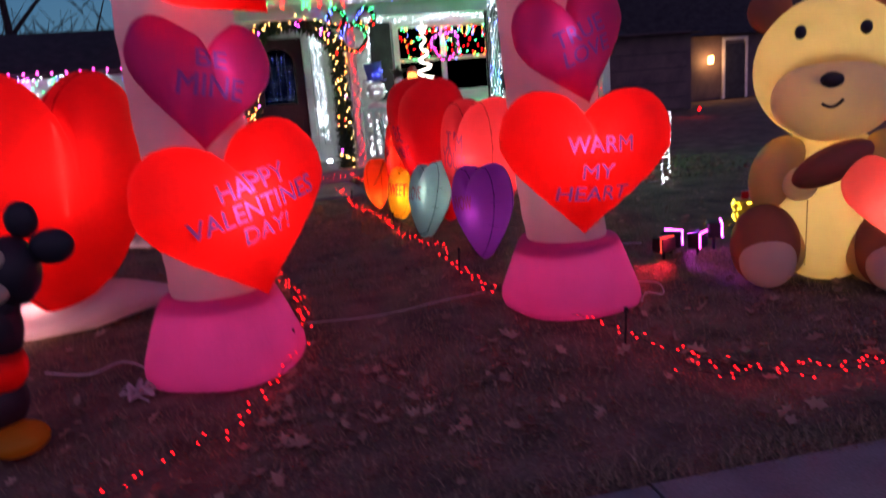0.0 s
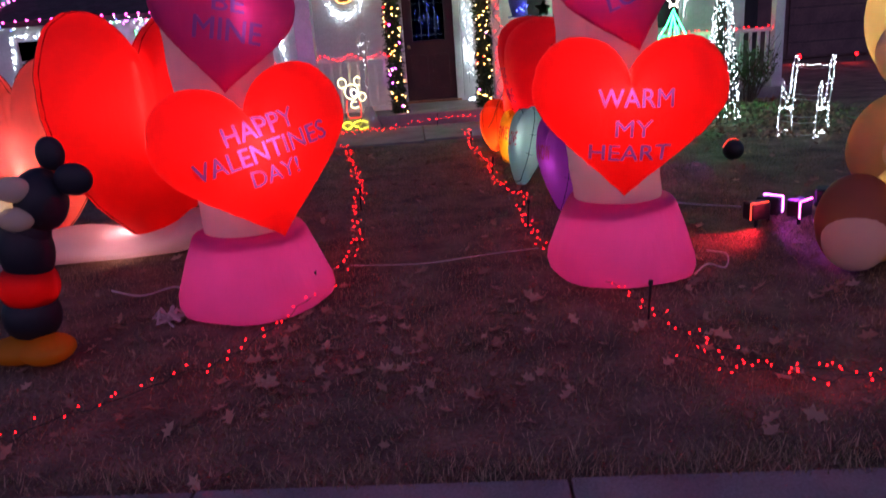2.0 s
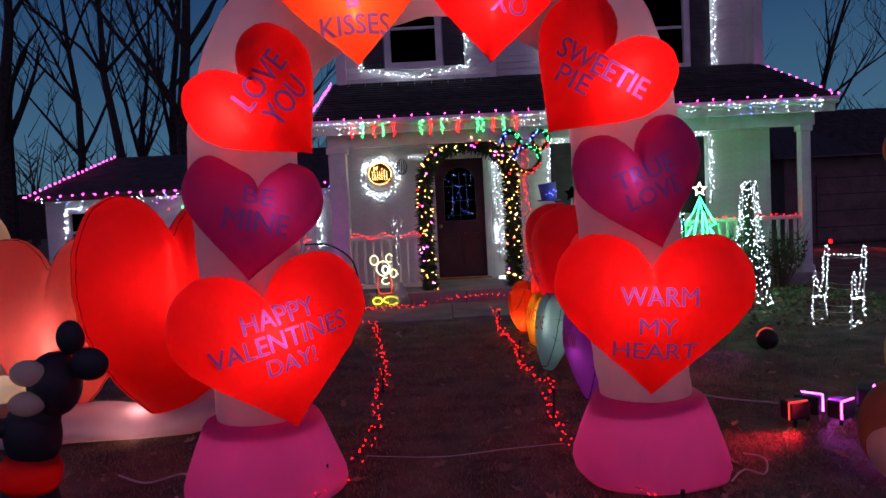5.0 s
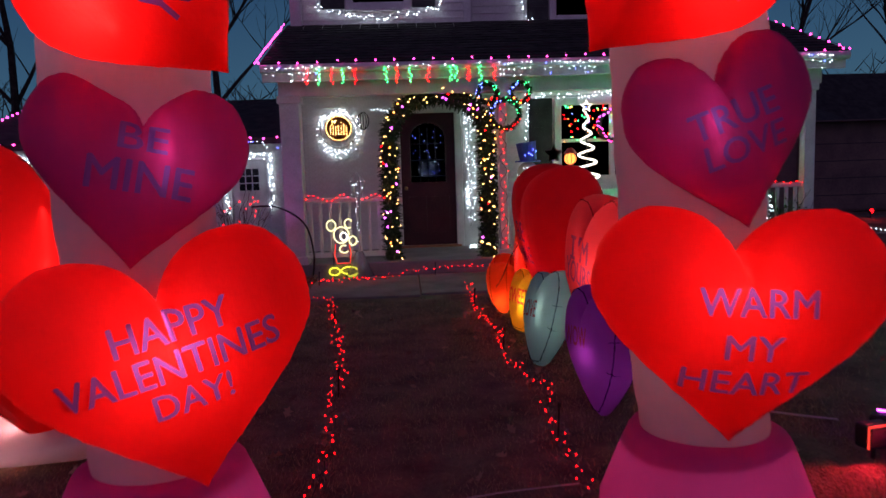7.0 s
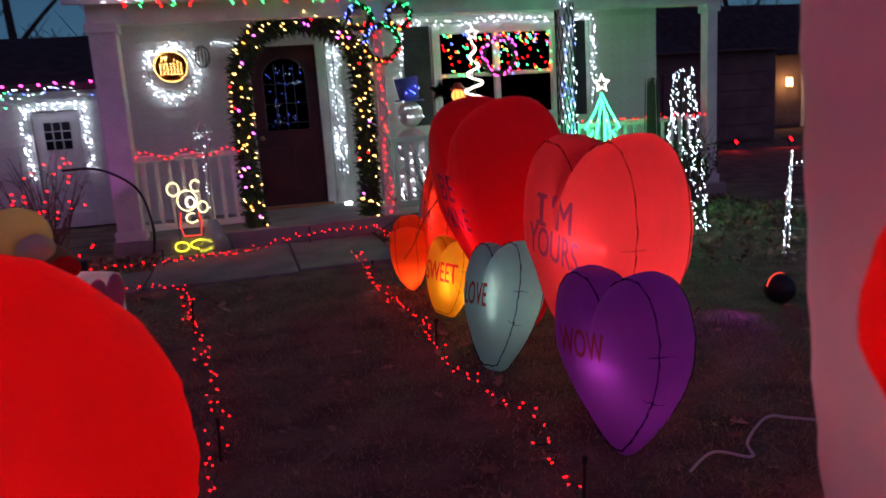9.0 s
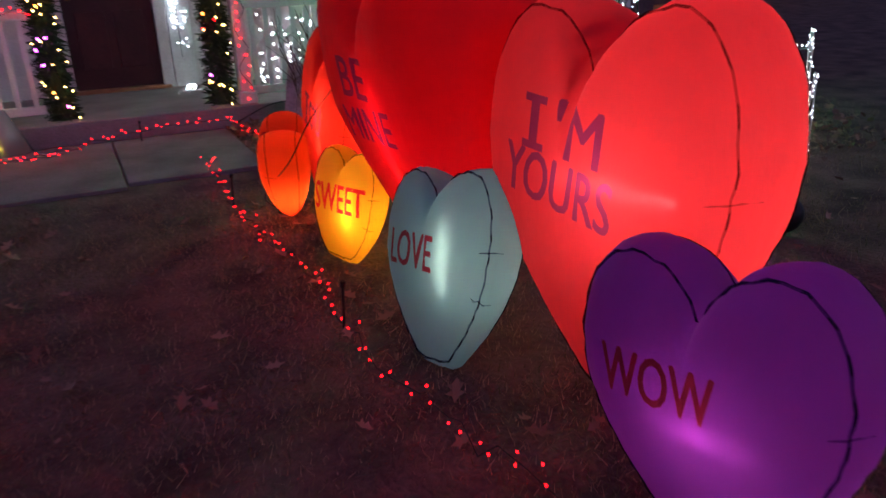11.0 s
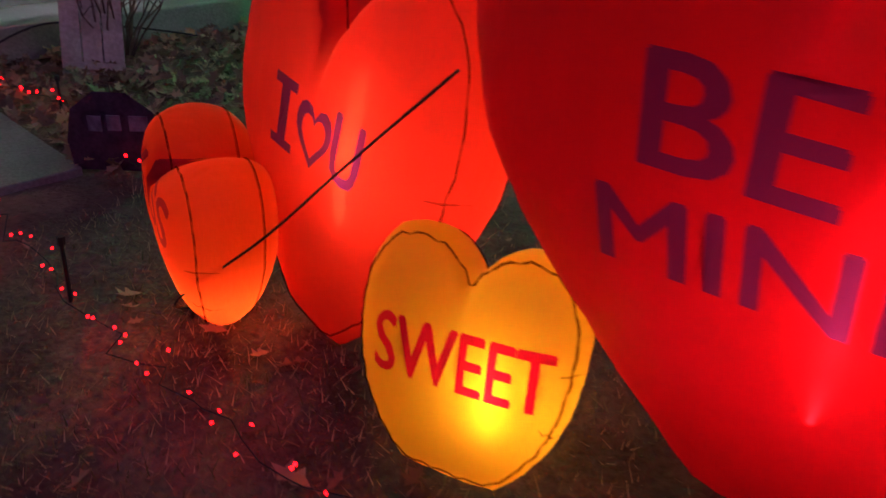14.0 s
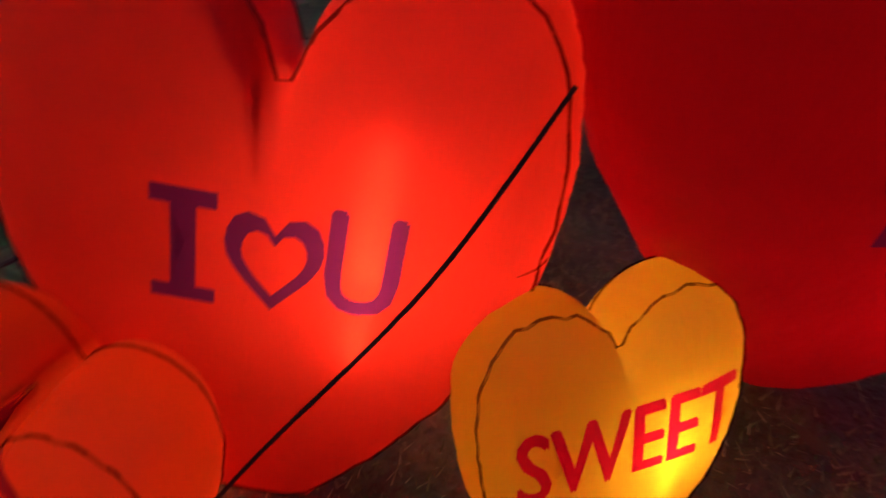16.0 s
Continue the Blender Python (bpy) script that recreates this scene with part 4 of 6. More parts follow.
heart("candy_heart", "largest deep red candy heart reading BE MINE", (2.326, 8.012, 0.0), 1.216, 1.472, 0.64, M["deep_red"], -88, 1.3,
      (("BE", 0.165, -0.06, 0.985, 2, 0.26), ("MINE", 0.14, 0.0, 0.80, 5, 0.48)), "l_grape", blunt=0.08, seam=None, power=5.8, lampc=(1, 0.5, 0.4), lamp_at=(0.10, 0.0, 0.50), full=0.06, tilt=10.4, cleft=0.82, **CA)
heart("candy_heart", "glowing yellow candy heart reading SWEET in red", (1.881, 8.472, 0.0), 0.49, 0.54, 0.18, M["yellow"], -73, -0.3,
      (("SWEET", 0.132, 0.01, 0.29, 2, 0.38),), "l_crimson", blunt=0.11, seam="seam", power=1.25, lampc=(1, 0.85, 0.45), lamp_at=(0.17, 0.15, 0.47), full=0.25, tilt=-13.5, cleft=0.83, **CA)
heart("candy_heart", "orange-red candy heart reading I heart U", (2.035, 9.092, 0.0), 0.82, 1.045, 0.32, M["orange_red"], -94, 10,
      (("I_", 0.175, -0.10, 0.61, 0, 0.085), ("U", 0.16, 0.135, 0.615, 0, 0.10), ("<3", 0.145, 0.018, 0.60, 0, 0.13)), "l_grape", blunt=0.10, seam="seam", power=3.2, lampc=(1, 0.8, 0.5), lamp_at=(0.17, 0.1, 0.60), full=0.25, tilt=-6, cleft=0.785, **CA)
heart("candy_heart", "small bright orange candy heart reading KISS", (1.884, 9.392, 0.0), 0.483, 0.563, 0.285, M["orange"], -109.7, 14.6,
      (("KISS", 0.13, 0.0, 0.42, -1, 0.31),), "l_rust", blunt=0.09, seam="seam", power=1.5, lampc=(1, 0.75, 0.35), lamp_at=(0.26, 0.05, 0.36), full=0.6, cleft=0.82, **CA)

# guy rope over the candy hearts
rope = thing("guy_rope", "thin black guy rope tying the hearts to a stake", "rope")
bm = bmesh.new()
tube(bm, smooth_line([(1.972, 8.595, 0.84), (1.86, 8.77, 0.63), (1.80, 9.0, 0.385), (1.70, 9.24, 0.15), (1.80, 9.36, 0.02)], 8), 0.0033, 5)
part("rope_line", bm, M["strap"], rope)
bm = bmesh.new()
tube(bm, [(1.80, 9.355, 0.05), (1.80, 9.38, -0.06)], 0.006, 6)
part("stake", bm, M["wire"], rope)

# ---------------------------------------------------------------- left-hand inflatables
big = heart("lawn_heart", "tall glowing red inflatable heart on a pale base", (-0.975, 5.99, 0.06), 1.262, 1.605, 0.66, M["red"], 37.5, 2, (), flat=3.0, blunt=0.05, full=0.6, seam="seam", seam_s=0.985, power=5.0, lamp_at=(-0.08, -0.1, 0.62), group="big lawn hearts")
heart("lawn_heart", "glowing pink inflatable heart behind a red one", (-1.85, 6.15, 0.06), 1.0, 1.36, 0.5, M["pink"], 12, 0, (), flat=3.0, blunt=0.05, full=0.6, seam="seam", seam_s=0.985, power=3.2, group="big lawn hearts")
heart("lawn_heart", "dim purple inflatable heart behind the pink one", (-2.45, 6.35, 0.06), 1.0, 1.25, 0.4, M["magenta"], 12, 0, (), flat=3.0, blunt=0.05, full=0.6, seam="seam", seam_s=0.985, power=1.2, group="big lawn hearts")
bm = bmesh.new()
n, rings = 26, []
for i in range(n + 1):
    x = -2.55 + 2.25 * i / n
    y0 = 5.66 + 0.12 * (x + 1.4)
    h = 0.20 + 0.03 * math.sin(7 * x) + (0.06 if x > -0.8 else 0)
    end = min(1.0, 0.35 + 3.0 * min(i, n - i) / n)
    rings.append([bm.verts.new((x, y0 + 0.3 + 0.3 * end * math.cos(a), max(0.0, h / 2 + h / 2 * end * math.sin(a) * 1.05))) for a in (2 * math.pi * k / 14 for k in range(14))])
for q, w in zip(rings[:-1], rings[1:]):
    for k in range(14):
        bm.faces.new((q[k], q[(k + 1) % 14], w[(k + 1) % 14], w[k]))
bm.faces.new(rings[0])
bm.faces.new(rings[-1])
base = thing("inflatable_cushion", "pale pink inflated cushion under the big lawn hearts", "inflatable")
part("cushion_body", bm, M["white"], base, "", True)
lamp("inner_lamp", (-1.2, 5.95, 0.1), 1.4, (1, 0.5, 0.5), 0.03).parent = base


def fused(name, label, category, balls, at, turn=0.0, size=1.0):
    """A doll of rounded pieces in one plain mesh. balls: centre, radius, scale, material index."""
    bm = bmesh.new()
    mats = []
    for c, r, sc, key in balls:
        if key not in mats:
            mats.append(key)
        k = len(bm.faces)
        ball(bm, Vector(c) * size, r * size, 20, 14, sc)
        bm.faces.ensure_lookup_table()
        for f in bm.faces[k:]:
            f.material_index = mats.index(key)
            f.smooth = True
    me = bpy.data.meshes.new(name)
    bm.to_mesh(me)
    bm.free()
    for key in mats:
        me.materials.append(M[key])
    ob = new(name, me)
    ob.matrix_basis = pose(*at, 0, 0, turn)
    return tagged(ob, label, category)


# round-eared inflatable figure, kept plain
figure = fused("inflatable_figure", "small inflatable figure, black and red with yellow feet", "inflatable", [
    ((-0.005, 0, 0.57), 0.14, (0.92, 0.9, 1.3), "black"), ((0.02, 0, 0.66), 0.11, (1, 0.9, 1.0), "black"), ((-0.03, 0, 0.385), 0.15, (0.95, 0.95, 0.92), "red"), ((-0.05, 0, 0.23), 0.142, (0.98, 0.95, 1.0), "black"),
    ((0.12, 0.0, 0.81), 0.135, (0.9, 0.95, 1.15), "black"), ((0.05, -0.10, 0.885), 0.062, (1.35, 0.8, 1.0), "cream"), ((0.04, -0.11, 0.745), 0.074, (1.15, 0.75, 0.78), "cream"), ((-0.09, -0.07, 0.81), 0.085, (1.25, 0.9, 0.75), "cream"),
    ((0.185, 0.05, 1.02), 0.085, (0.80, 0.5, 1.0), "black"), ((0.30, -0.02, 0.90), 0.088, (1.05, 0.5, 0.90), "black"), ((-0.13, -0.05, 0.62), 0.06, (1.6, 0.8, 0.8), "black"),
    ((-0.12, -0.06, 0.07), 0.11, (1.45, 1.0, 0.65), "yellow"), ((0.03, -0.08, 0.07), 0.11, (1.2, 1.2, 0.65), "yellow")], (-0.945, 4.17, 0), 0, 0.96)
lamp("inner_lamp", (-0.97, 4.17, 0.37), 0.3, (1, 0.5, 0.4), 0.03)
# added lamp in the snout, only to brighten the cream cloth
lamp("inner_lamp", (-1.03, 4.10, 0.78), 0.10, (1, 0.75, 0.7), 0.02)

# rounded pale balloon behind the lawn hearts
peach = thing("inflatable_balloon", "pale peach rounded inflatable behind the lawn hearts", "inflatable", (-2.42, 6.1, 0))
bm = bmesh.new()
ball(bm, (0, 0, 1.35), 0.30, 20, 14, (1, 0.9, 1.15))
ball(bm, (0, 0.02, 0.6), 0.34, 20, 14, (1, 0.9, 1.75))
part("balloon_body", bm, M["cream"], peach, "", True)
lamp("inner_lamp", (0, 0, 1.3), 1.2, (1, 0.6, 0.4), 0.03).parent = peach

# seated bear, turned towards the sidewalk
bear = thing("inflatable_bear", "big seated tan inflatable bear with brown paws, lit inside", "inflatable bear", (3.411, 4.170, 0), turn=-40.6)


def puff(name, key, c, r, label="", turn=None):
    """One rounded chamber of the bear: centre and its three half-widths."""
    bm = bmesh.new()
    ball(bm, c, 1.0, 28, 18, r, Euler([radians(a) for a in turn]).to_matrix() if turn else None)
    return part(name, bm, M[key], bear, label, True)


puff("body", "tan", (0.02, 0.46, 0.47), (0.42, 0.36, 0.50))
puff("head", "tan", (0.01, 0.42, 1.31), (0.435, 0.34, 0.44))
puff("muzzle", "cream", (0.015, 0.16, 1.14), (0.335, 0.15, 0.245), "pale muzzle")
puff("nose", "black", (0.0, 0.02, 1.255), (0.062, 0.035, 0.045), "black nose")
for x in (-0.165, 0.17):
    puff("eye", "black", (x, 0.13, 1.53), (0.032, 0.02, 0.04), "black eye")
for x in (-0.33, 0.34):
    puff("ear", "brown", (x, 0.45, 1.68), (0.13, 0.08, 0.14), "brown ear")
for x in (-0.33, 0.36):
    puff("leg", "tan", (x * 0.88, 0.32, 0.24), (0.22, 0.32, 0.25))
    puff("foot", "brown", (x, 0.13, 0.262), (0.205, 0.15, 0.258), "brown foot", (-8, 0, 0))
    puff("sole", "cream", (x + 0.015, 0.045, 0.19), (0.165, 0.10, 0.175), "pale sole", (-8, 0, 0))
puff("arm", "tan", (-0.26, 0.30, 0.68), (0.17, 0.17, 0.25), "", (0, 18, 0))
puff("arm", "tan", (0.36, 0.30, 0.70), (0.17, 0.17, 0.25), "", (0, -18, 0))
puff("elbow_patch", "cream", (-0.14, 0.16, 0.64), (0.105, 0.09, 0.105), "pale elbow patch")
puff("paw", "brown", (0.02, 0.06, 0.77), (0.235, 0.10, 0.105), "brown paw", (0, -28, 0))
bm = bmesh.new()
tube(bm, smooth_line([(-0.05, -0.005, 1.125), (-0.01, -0.01, 1.105), (0.03, -0.005, 1.115), (0.06, 0.0, 1.145)], 5), 0.009, 6)
part("mouth", bm, M["black"], bear, "black stitched mouth")
for x, bend in ((-0.10, -0.10), (0.22, 0.12)):
    bm = bmesh.new()
    tube(bm, smooth_line([(x, 0.46 - 0.36 * math.sqrt(max(0.0, 1 - ((x - 0.02) / 0.42) ** 2 - ((z - 0.47) / 0.50) ** 2)) - 0.002, z) for z in (0.12, 0.25, 0.4, 0.55)], 4), 0.003, 4)
    part("belly_seam", bm, M["seam"], bear, "dark stitched seam")
for q, w in (((0.02, 0.46, 0.50), 3.2), ((0.0, 0.44, 1.32), 2.8), ((-0.33, 0.10, 0.20), 0.3), ((0.36, 0.10, 0.20), 0.3), ((-0.14, 0.17, 0.64), 0.10), ((0.015, 0.20, 1.14), 0.5)):
    lamp("inner_lamp", q, w, (1, 0.85, 0.55), 0.03).parent = bear
held = heart("held_heart", "pinkish red inflatable heart held by the bear", (0, 0, 0), 0.56, 0.56, 0.24, M["pink"], 0, 0, (), flat=2.6, seam=None, power=1.3)
held.matrix_basis = bear.matrix_basis @ pose(0.40, 0.02, 0.29, 0, -8, 0)

# dog in a gift box
gift = thing("inflatable_gift_box", "inflatable gift box with pink hearts, a brown puppy on top", "inflatable", (-0.72, 8.95, 0), turn=-30)
bm = boxed(-0.42, 0.42, -0.32, 0.32, 0.0, 0.46, 0.05)
part("gift_box", bm, M["white"], gift, "white inflated box", True)
for k, key in enumerate(("red", "base_pink", "white", "base_pink")):
    sh = HeartShape(0.33, 0.40, 0.02, 6)
    ob = part("printed_heart", sh.body(5), M[key], gift, "", True)
    ob.matrix_basis = pose(-0.29 + 0.20 * k, -0.322 - 0.003 * k, 0.03 + 0.02 * (k % 2), 0, 14 * (-1) ** k, 0)
for k in range(2):
    sh = HeartShape(0.33, 0.40, 0.02, 6)
    ob = part("printed_heart", sh.body(5), M[("magenta", "base_pink")[k]], gift, "", True)
    ob.matrix_basis = pose(0.425, -0.15 + 0.28 * k, 0.06, 0, 0, 90)
lamp("inner_lamp", (0, 0, 0.25), 1.8, (1, 0.6, 0.7), 0.03).parent = gift
fused("inflatable_puppy", "brown inflatable puppy with a white muzzle, lying in the gift box", "inflatable puppy", [((0, 0, 0.56), 0.22, (1.3, 0.9, 0.75), "brown"), ((-0.05, -0.05, 0.76), 0.20, (1.1, 1, 0.95), "tan"), ((0.15, -0.12, 0.70), 0.11, (1.2, 0.9, 0.8), "cream"), ((-0.2, 0.05, 0.78), 0.1, (0.6, 0.9, 1.3), "brown"), ((0.2, -0.02, 0.55), 0.12, (1.4, 0.8, 0.7), "red")], (-0.72, 8.95, 0), -30)
lamp("inner_lamp", (-0.75, 8.9, 0.72), 0.35, (1, 0.7, 0.4), 0.03)

# ---------------------------------------------------------------- red fairy lights along the path
def fairy(name, label, pts, step, key, r, spread, seed, wire="green_wire", group="", stakes=0, height=0.05, category="string lights"):
    rr = random.Random(seed)
    ob = thing(name, label, category, group=group)
    base = smooth_line(pts, 10)
    wire_pts = [p + Vector((rr.uniform(-1, 1) * spread, rr.uniform(-1, 1) * spread, rr.uniform(-0.6, 0.8) * height * 0.5)) for p in along(base, 0.07)]
    bm = bmesh.new()
    tube(bm, wire_pts, 0.0022, 4)
    part("wire", bm, M[wire], ob)
    keys = key if isinstance(key, (list, tuple)) else [key]
    ps = [p + Vector((rr.uniform(-1, 1) * spread, rr.uniform(-1, 1) * spread, rr.uniform(-0.3, 1) * height * 0.6)) for p in along(wire_pts, step)]
    for i, k in enumerate(keys):
        bulbs("bulb_set", ps[i::len(keys)], r, M[k], ob, rng=random.Random(seed + i))
    if stakes:
        for p in along(base, stakes):
            bm = bmesh.new()
            tube(bm, [(p.x, p.y, -0.05), (p.x + 0.01, p.y, 0.17)], 0.006, 6)
            tube(bm, [(p.x + 0.01, p.y, 0.165), (p.x + 0.012, p.y, 0.19)], 0.011, 6)
            part("stake", bm, M["wire"], ob)
    return ob


G = "red path lights"
left = [(-1.1, 3.02, 0.04), (-0.75, 3.22, 0.05), (-0.55, 3.38, 0.05), (-0.30, 3.57, 0.05), (-0.05, 3.77, 0.05), (0.11, 4.12, 0.05), (0.26, 4.48, 0.06), (0.40, 4.95, 0.06), (0.46, 5.6, 0.05), (0.43, 6.6, 0.05), (0.40, 7.4, 0.05), (0.29, 8.2, 0.05), (0.20, 9.0, 0.05), (0.10, 9.8, 0.05), (-0.02, 10.1, 0.06)]
fairy("red_string_lights", "red fairy lights on dark wire along the path edge", left, 0.072, "g_red", 0.005, 0.035, 21, group=G, stakes=2.2)
right = [(3.3, 3.0, 0.05), (2.45, 3.17, 0.05), (2.18, 3.40, 0.05), (2.00, 3.95, 0.05), (1.86, 4.40, 0.06), (1.74, 4.85, 0.06), (1.66, 5.3, 0.05), (1.70, 6.2, 0.05), (1.73, 6.6, 0.05), (1.66, 7.1, 0.05), (1.63, 7.6, 0.05), (1.67, 8.2, 0.05), (1.60, 8.7, 0.05), (1.56, 9.3, 0.05), (1.60, 9.8, 0.05), (1.58, 10.3, 0.07), (1.62, 10.8, 0.07)]
fairy("red_string_lights", "red fairy lights on dark wire beside the candy hearts", right, 0.072, "g_red", 0.005, 0.04, 22, group=G, stakes=1.9)
fairy("red_string_lights", "red fairy lights bunched on the lawn by the sidewalk", [(1.98, 3.55, 0.04), (2.2, 3.3, 0.05), (2.6, 3.22, 0.05), (3.2, 3.1, 0.05)], 0.045, "g_red", 0.0045, 0.06, 23, group=G)
fairy("red_string_lights", "red fairy lights along the porch step", [(-0.2, 11.35, 0.06), (0.5, 11.42, 0.07), (0.95, 11.6, 0.1), (1.3, 11.85, 0.1), (1.95, 11.95, 0.1), (2.1, 11.6, 0.07), (2.2, 10.9, 0.06), (2.1, 10.2, 0.06)], 0.07, "g_red", 0.007, 0.03, 24, group=G, stakes=1.6)
fairy("red_string_lights", "red fairy lights along the flower bed", [(-2.6, 11.3, 0.07), (-1.5, 11.36, 0.06), (-0.2, 11.4, 0.06), (0.75, 11.5, 0.06)], 0.08, "g_red", 0.007, 0.04, 25, group=G)
fairy("red_string_lights", "red fairy lights across the path's end", [(0.05, 10.12, 0.06), (-0.3, 10.3, 0.05), (-0.7, 10.35, 0.05)], 0.06, "g_red", 0.006, 0.03, 26, group=G)

# ---------------------------------------------------------------- lights on the house
rl = random.Random(77)


def cluster(name, label, points, sets, wire_pts=None, category="string lights", group="", wire="green_wire"):
    """A string of lights: its wire, and bulbs of one or more colours. sets: material key, bulb radius, share."""
    ob = thing(name, label, category, group=group)
    if wire_pts:
        bm = bmesh.new()
        tube(bm, wire_pts, 0.003, 4)
        part("wire", bm, M[wire], ob)
    total = sum(s[2] for s in sets)
    pts = list(points)
    rl.shuffle(pts)
    i = 0
    for key, r, share in sets:
        n = round(len(pts) * share / total)
        if n:
            bulbs("bulb_set", pts[i:i + n], r, M[key], ob, rng=rl)
        i += n
    return ob


def jit(p, a, b=None, c=None):
    return Vector(p) + Vector((rl.uniform(-1, 1) * a, rl.uniform(-1, 1) * (a if b is None else b), rl.uniform(-1, 1) * (a if c is None else c)))


eave = [(X0 - 0.14 + (X1 + 0.34 - X0) * i / 30, EAVE_Y - 0.13, EAVE_Z + 0.02 + 0.008 * math.sin(i * 2.1)) for i in range(31)]
cluster("eave_lights", "pink bulbs strung along the porch eave", along(eave, 0.245, 0.012), [("g_pink", 0.015, 1)], eave, group="eave lights")
drops = []
for x in [X0 - 0.1 + 0.055 * i for i in range(136)]:
    n = rl.choice((0, 1, 1, 2, 2, 3)) if (x < -0.1 or x > 2.2) else rl.choice((0, 0, 0, 1))
    for k in range(n):
        drops.append((x + rl.uniform(-0.02, 0.02), EAVE_Y - 0.13 + rl.uniform(-0.02, 0.02), EAVE_Z - 0.04 - 0.075 * k - rl.uniform(0, 0.03)))
cluster("icicle_lights", "white icicle lights hanging from the porch eave", drops, [("g_white", 0.0075, 9), ("g_blue", 0.010, 1)], eave, group="eave lights")
green, redp = [], []
for x, pts in ((-0.28, redp), (-0.12, green), (0.04, redp), (0.19, green), (0.34, redp), (0.73, green), (0.88, redp), (1.04, green), (1.27, redp), (1.56, green), (1.63, green), (1.79, redp), (1.94, green), (2.13, redp)):
    for k in range(11):
        pts.append((x + rl.uniform(-0.022, 0.022), EAVE_Y - 0.14, EAVE_Z - 0.08 - 0.018 * k - rl.uniform(0, 0.01)))
cluster("candle_lights", "green and red light drops under the porch eave", green, [("g_green", 0.0085, 1)], group="eave lights")
cluster("candle_lights", "red light drops under the porch eave", redp, [("g_red", 0.009, 1)], group="eave lights")
rake = [(X0 - 0.20, EAVE_Y - 0.08, EAVE_Z + 0.03), (X0 - 0.13, TOP_Y + 0.1, TOP_Z + 0.06)]
cluster("eave_lights", "pink bulbs up the slope of the porch roof", along(rake, 0.09, 0.008), [("g_pink", 0.016, 1)], rake, group="eave lights")
rake2 = [(X1 + 0.24, EAVE_Y - 0.02, EAVE_Z + 0.04), (X1 - 0.05, TOP_Y + 0.3, TOP_Z + 0.12)]
cluster("eave_lights", "pink bulbs up the far slope of the porch roof", along(rake2, 0.22, 0.008), [("g_pink", 0.02, 1)], rake2, group="eave lights")

# outlines of the windows
def outline(name, label, pts, n, spread, key="g_white", r=0.010, y=0.0):
    ps = [jit(p, spread, 0.02) for p in along(pts, 0.028)]
    return cluster(name, label, rl.sample(ps, min(n, len(ps))), [(key, r, 1)], pts, group="window outlines")


outline("window_lights", "white lights round the upper window", [(-0.30, 13.86, 5.3), (-0.30, 13.86, 3.90), (0.2, 13.86, 3.80), (0.6, 13.86, 3.74), (1.1, 13.86, 3.80), (1.54, 13.86, 3.86), (1.54, 13.86, 5.3)], 105, 0.045)
outline("window_lights", "white lights round the further upper window", [(2.92, 14.15, 5.2), (2.92, 14.15, 3.72), (3.5, 14.15, 3.60), (4.3, 14.15, 3.58), (5.2, 14.15, 3.62), (5.92, 14.15, 3.66), (5.92, 14.15, 5.2)], 115, 0.05)
outline("window_lights", "white lights over and beside the porch window", [(2.84, 13.6, 1.45), (2.84, 13.6, 2.48), (3.6, 13.6, 2.46), (4.2, 13.6, 2.50), (5.0, 13.6, 2.46), (5.62, 13.6, 2.48), (5.62, 13.6, 1.3)], 130, 0.04)
net = [(WIN[0] + 0.05 + rl.random() * 1.58, 13.635, WIN[3] - 0.05 - 0.55 * rl.random() ** 1.3) for _ in range(150)]
cluster("net_lights", "net of red, green and orange lights in the window", net, [("g_red", 0.013, 3), ("g_green", 0.013, 3), ("g_orange", 0.011, 2), ("g_blue", 0.011, 1)])
icic = [(DOOR[1] + 0.13 + 0.16 * rl.random(), 13.63, PORCH + 0.35 + rl.random() * 1.75) for _ in range(90)]
cluster("door_lights", "strand of white lights down the door frame", icic, [("g_white", 0.008, 1)], [(DOOR[1] + 0.2, 13.64, PORCH + 0.3), (DOOR[1] + 0.2, 13.64, 2.3)])
cluster("light_heap", "small heap of white lights on the porch floor", [jit((1.93, 13.37, PORCH + 0.03), 0.06, 0.05, 0.02) for _ in range(16)], [("g_white", 0.011, 1)])
cluster("door_lights", "few white lights over the railing wall", [(0.45 + 0.05 * i, 13.65, 2.33 + 0.015 * math.sin(i)) for i in range(9)], [("g_white", 0.008, 1)])
# reflections of lights in the door pane, built as small glowing dots
refl = [(1.30 + rl.uniform(-0.23, 0.23), 13.735, rl.uniform(1.26, 2.02)) for _ in range(90)]
cluster("door_glass_reflections", "glowing blue and white dots imitating reflections in the door glass", refl, [("g_blue", 0.0028, 2), ("g_white", 0.0016, 2)])
cluster("post_lights", "white lights wound up the netted porch post", [jit((4.55, 12.11, PORCH + 0.3 + 2.15 * i / 110), 0.10, 0.03, 0.02) for i in range(110)], [("g_white", 0.0085, 6), ("g_blue", 0.013, 1)], [jit((4.55, 12.1, PORCH + 0.3 + 2.1 * i / 40), 0.09, 0.02, 0.0) for i in range(41)])
net_post = thing("post_netting", "dark mesh netting wrapped round the porch post", "netting", (4.55, 12.2, 0))
bm = bmesh.new()
for k in range(14):
    a0 = 2 * math.pi * k / 14
    for s in (-1, 1):
        tube(bm, [(0.115 * math.cos(a0 + s * z * 1.6), 0.115 * math.sin(a0 + s * z * 1.6), PORCH + z) for z in [0.1 * j for j in range(24)]], 0.006, 4)
part("mesh_wrap", bm, M["wire"], net_post)
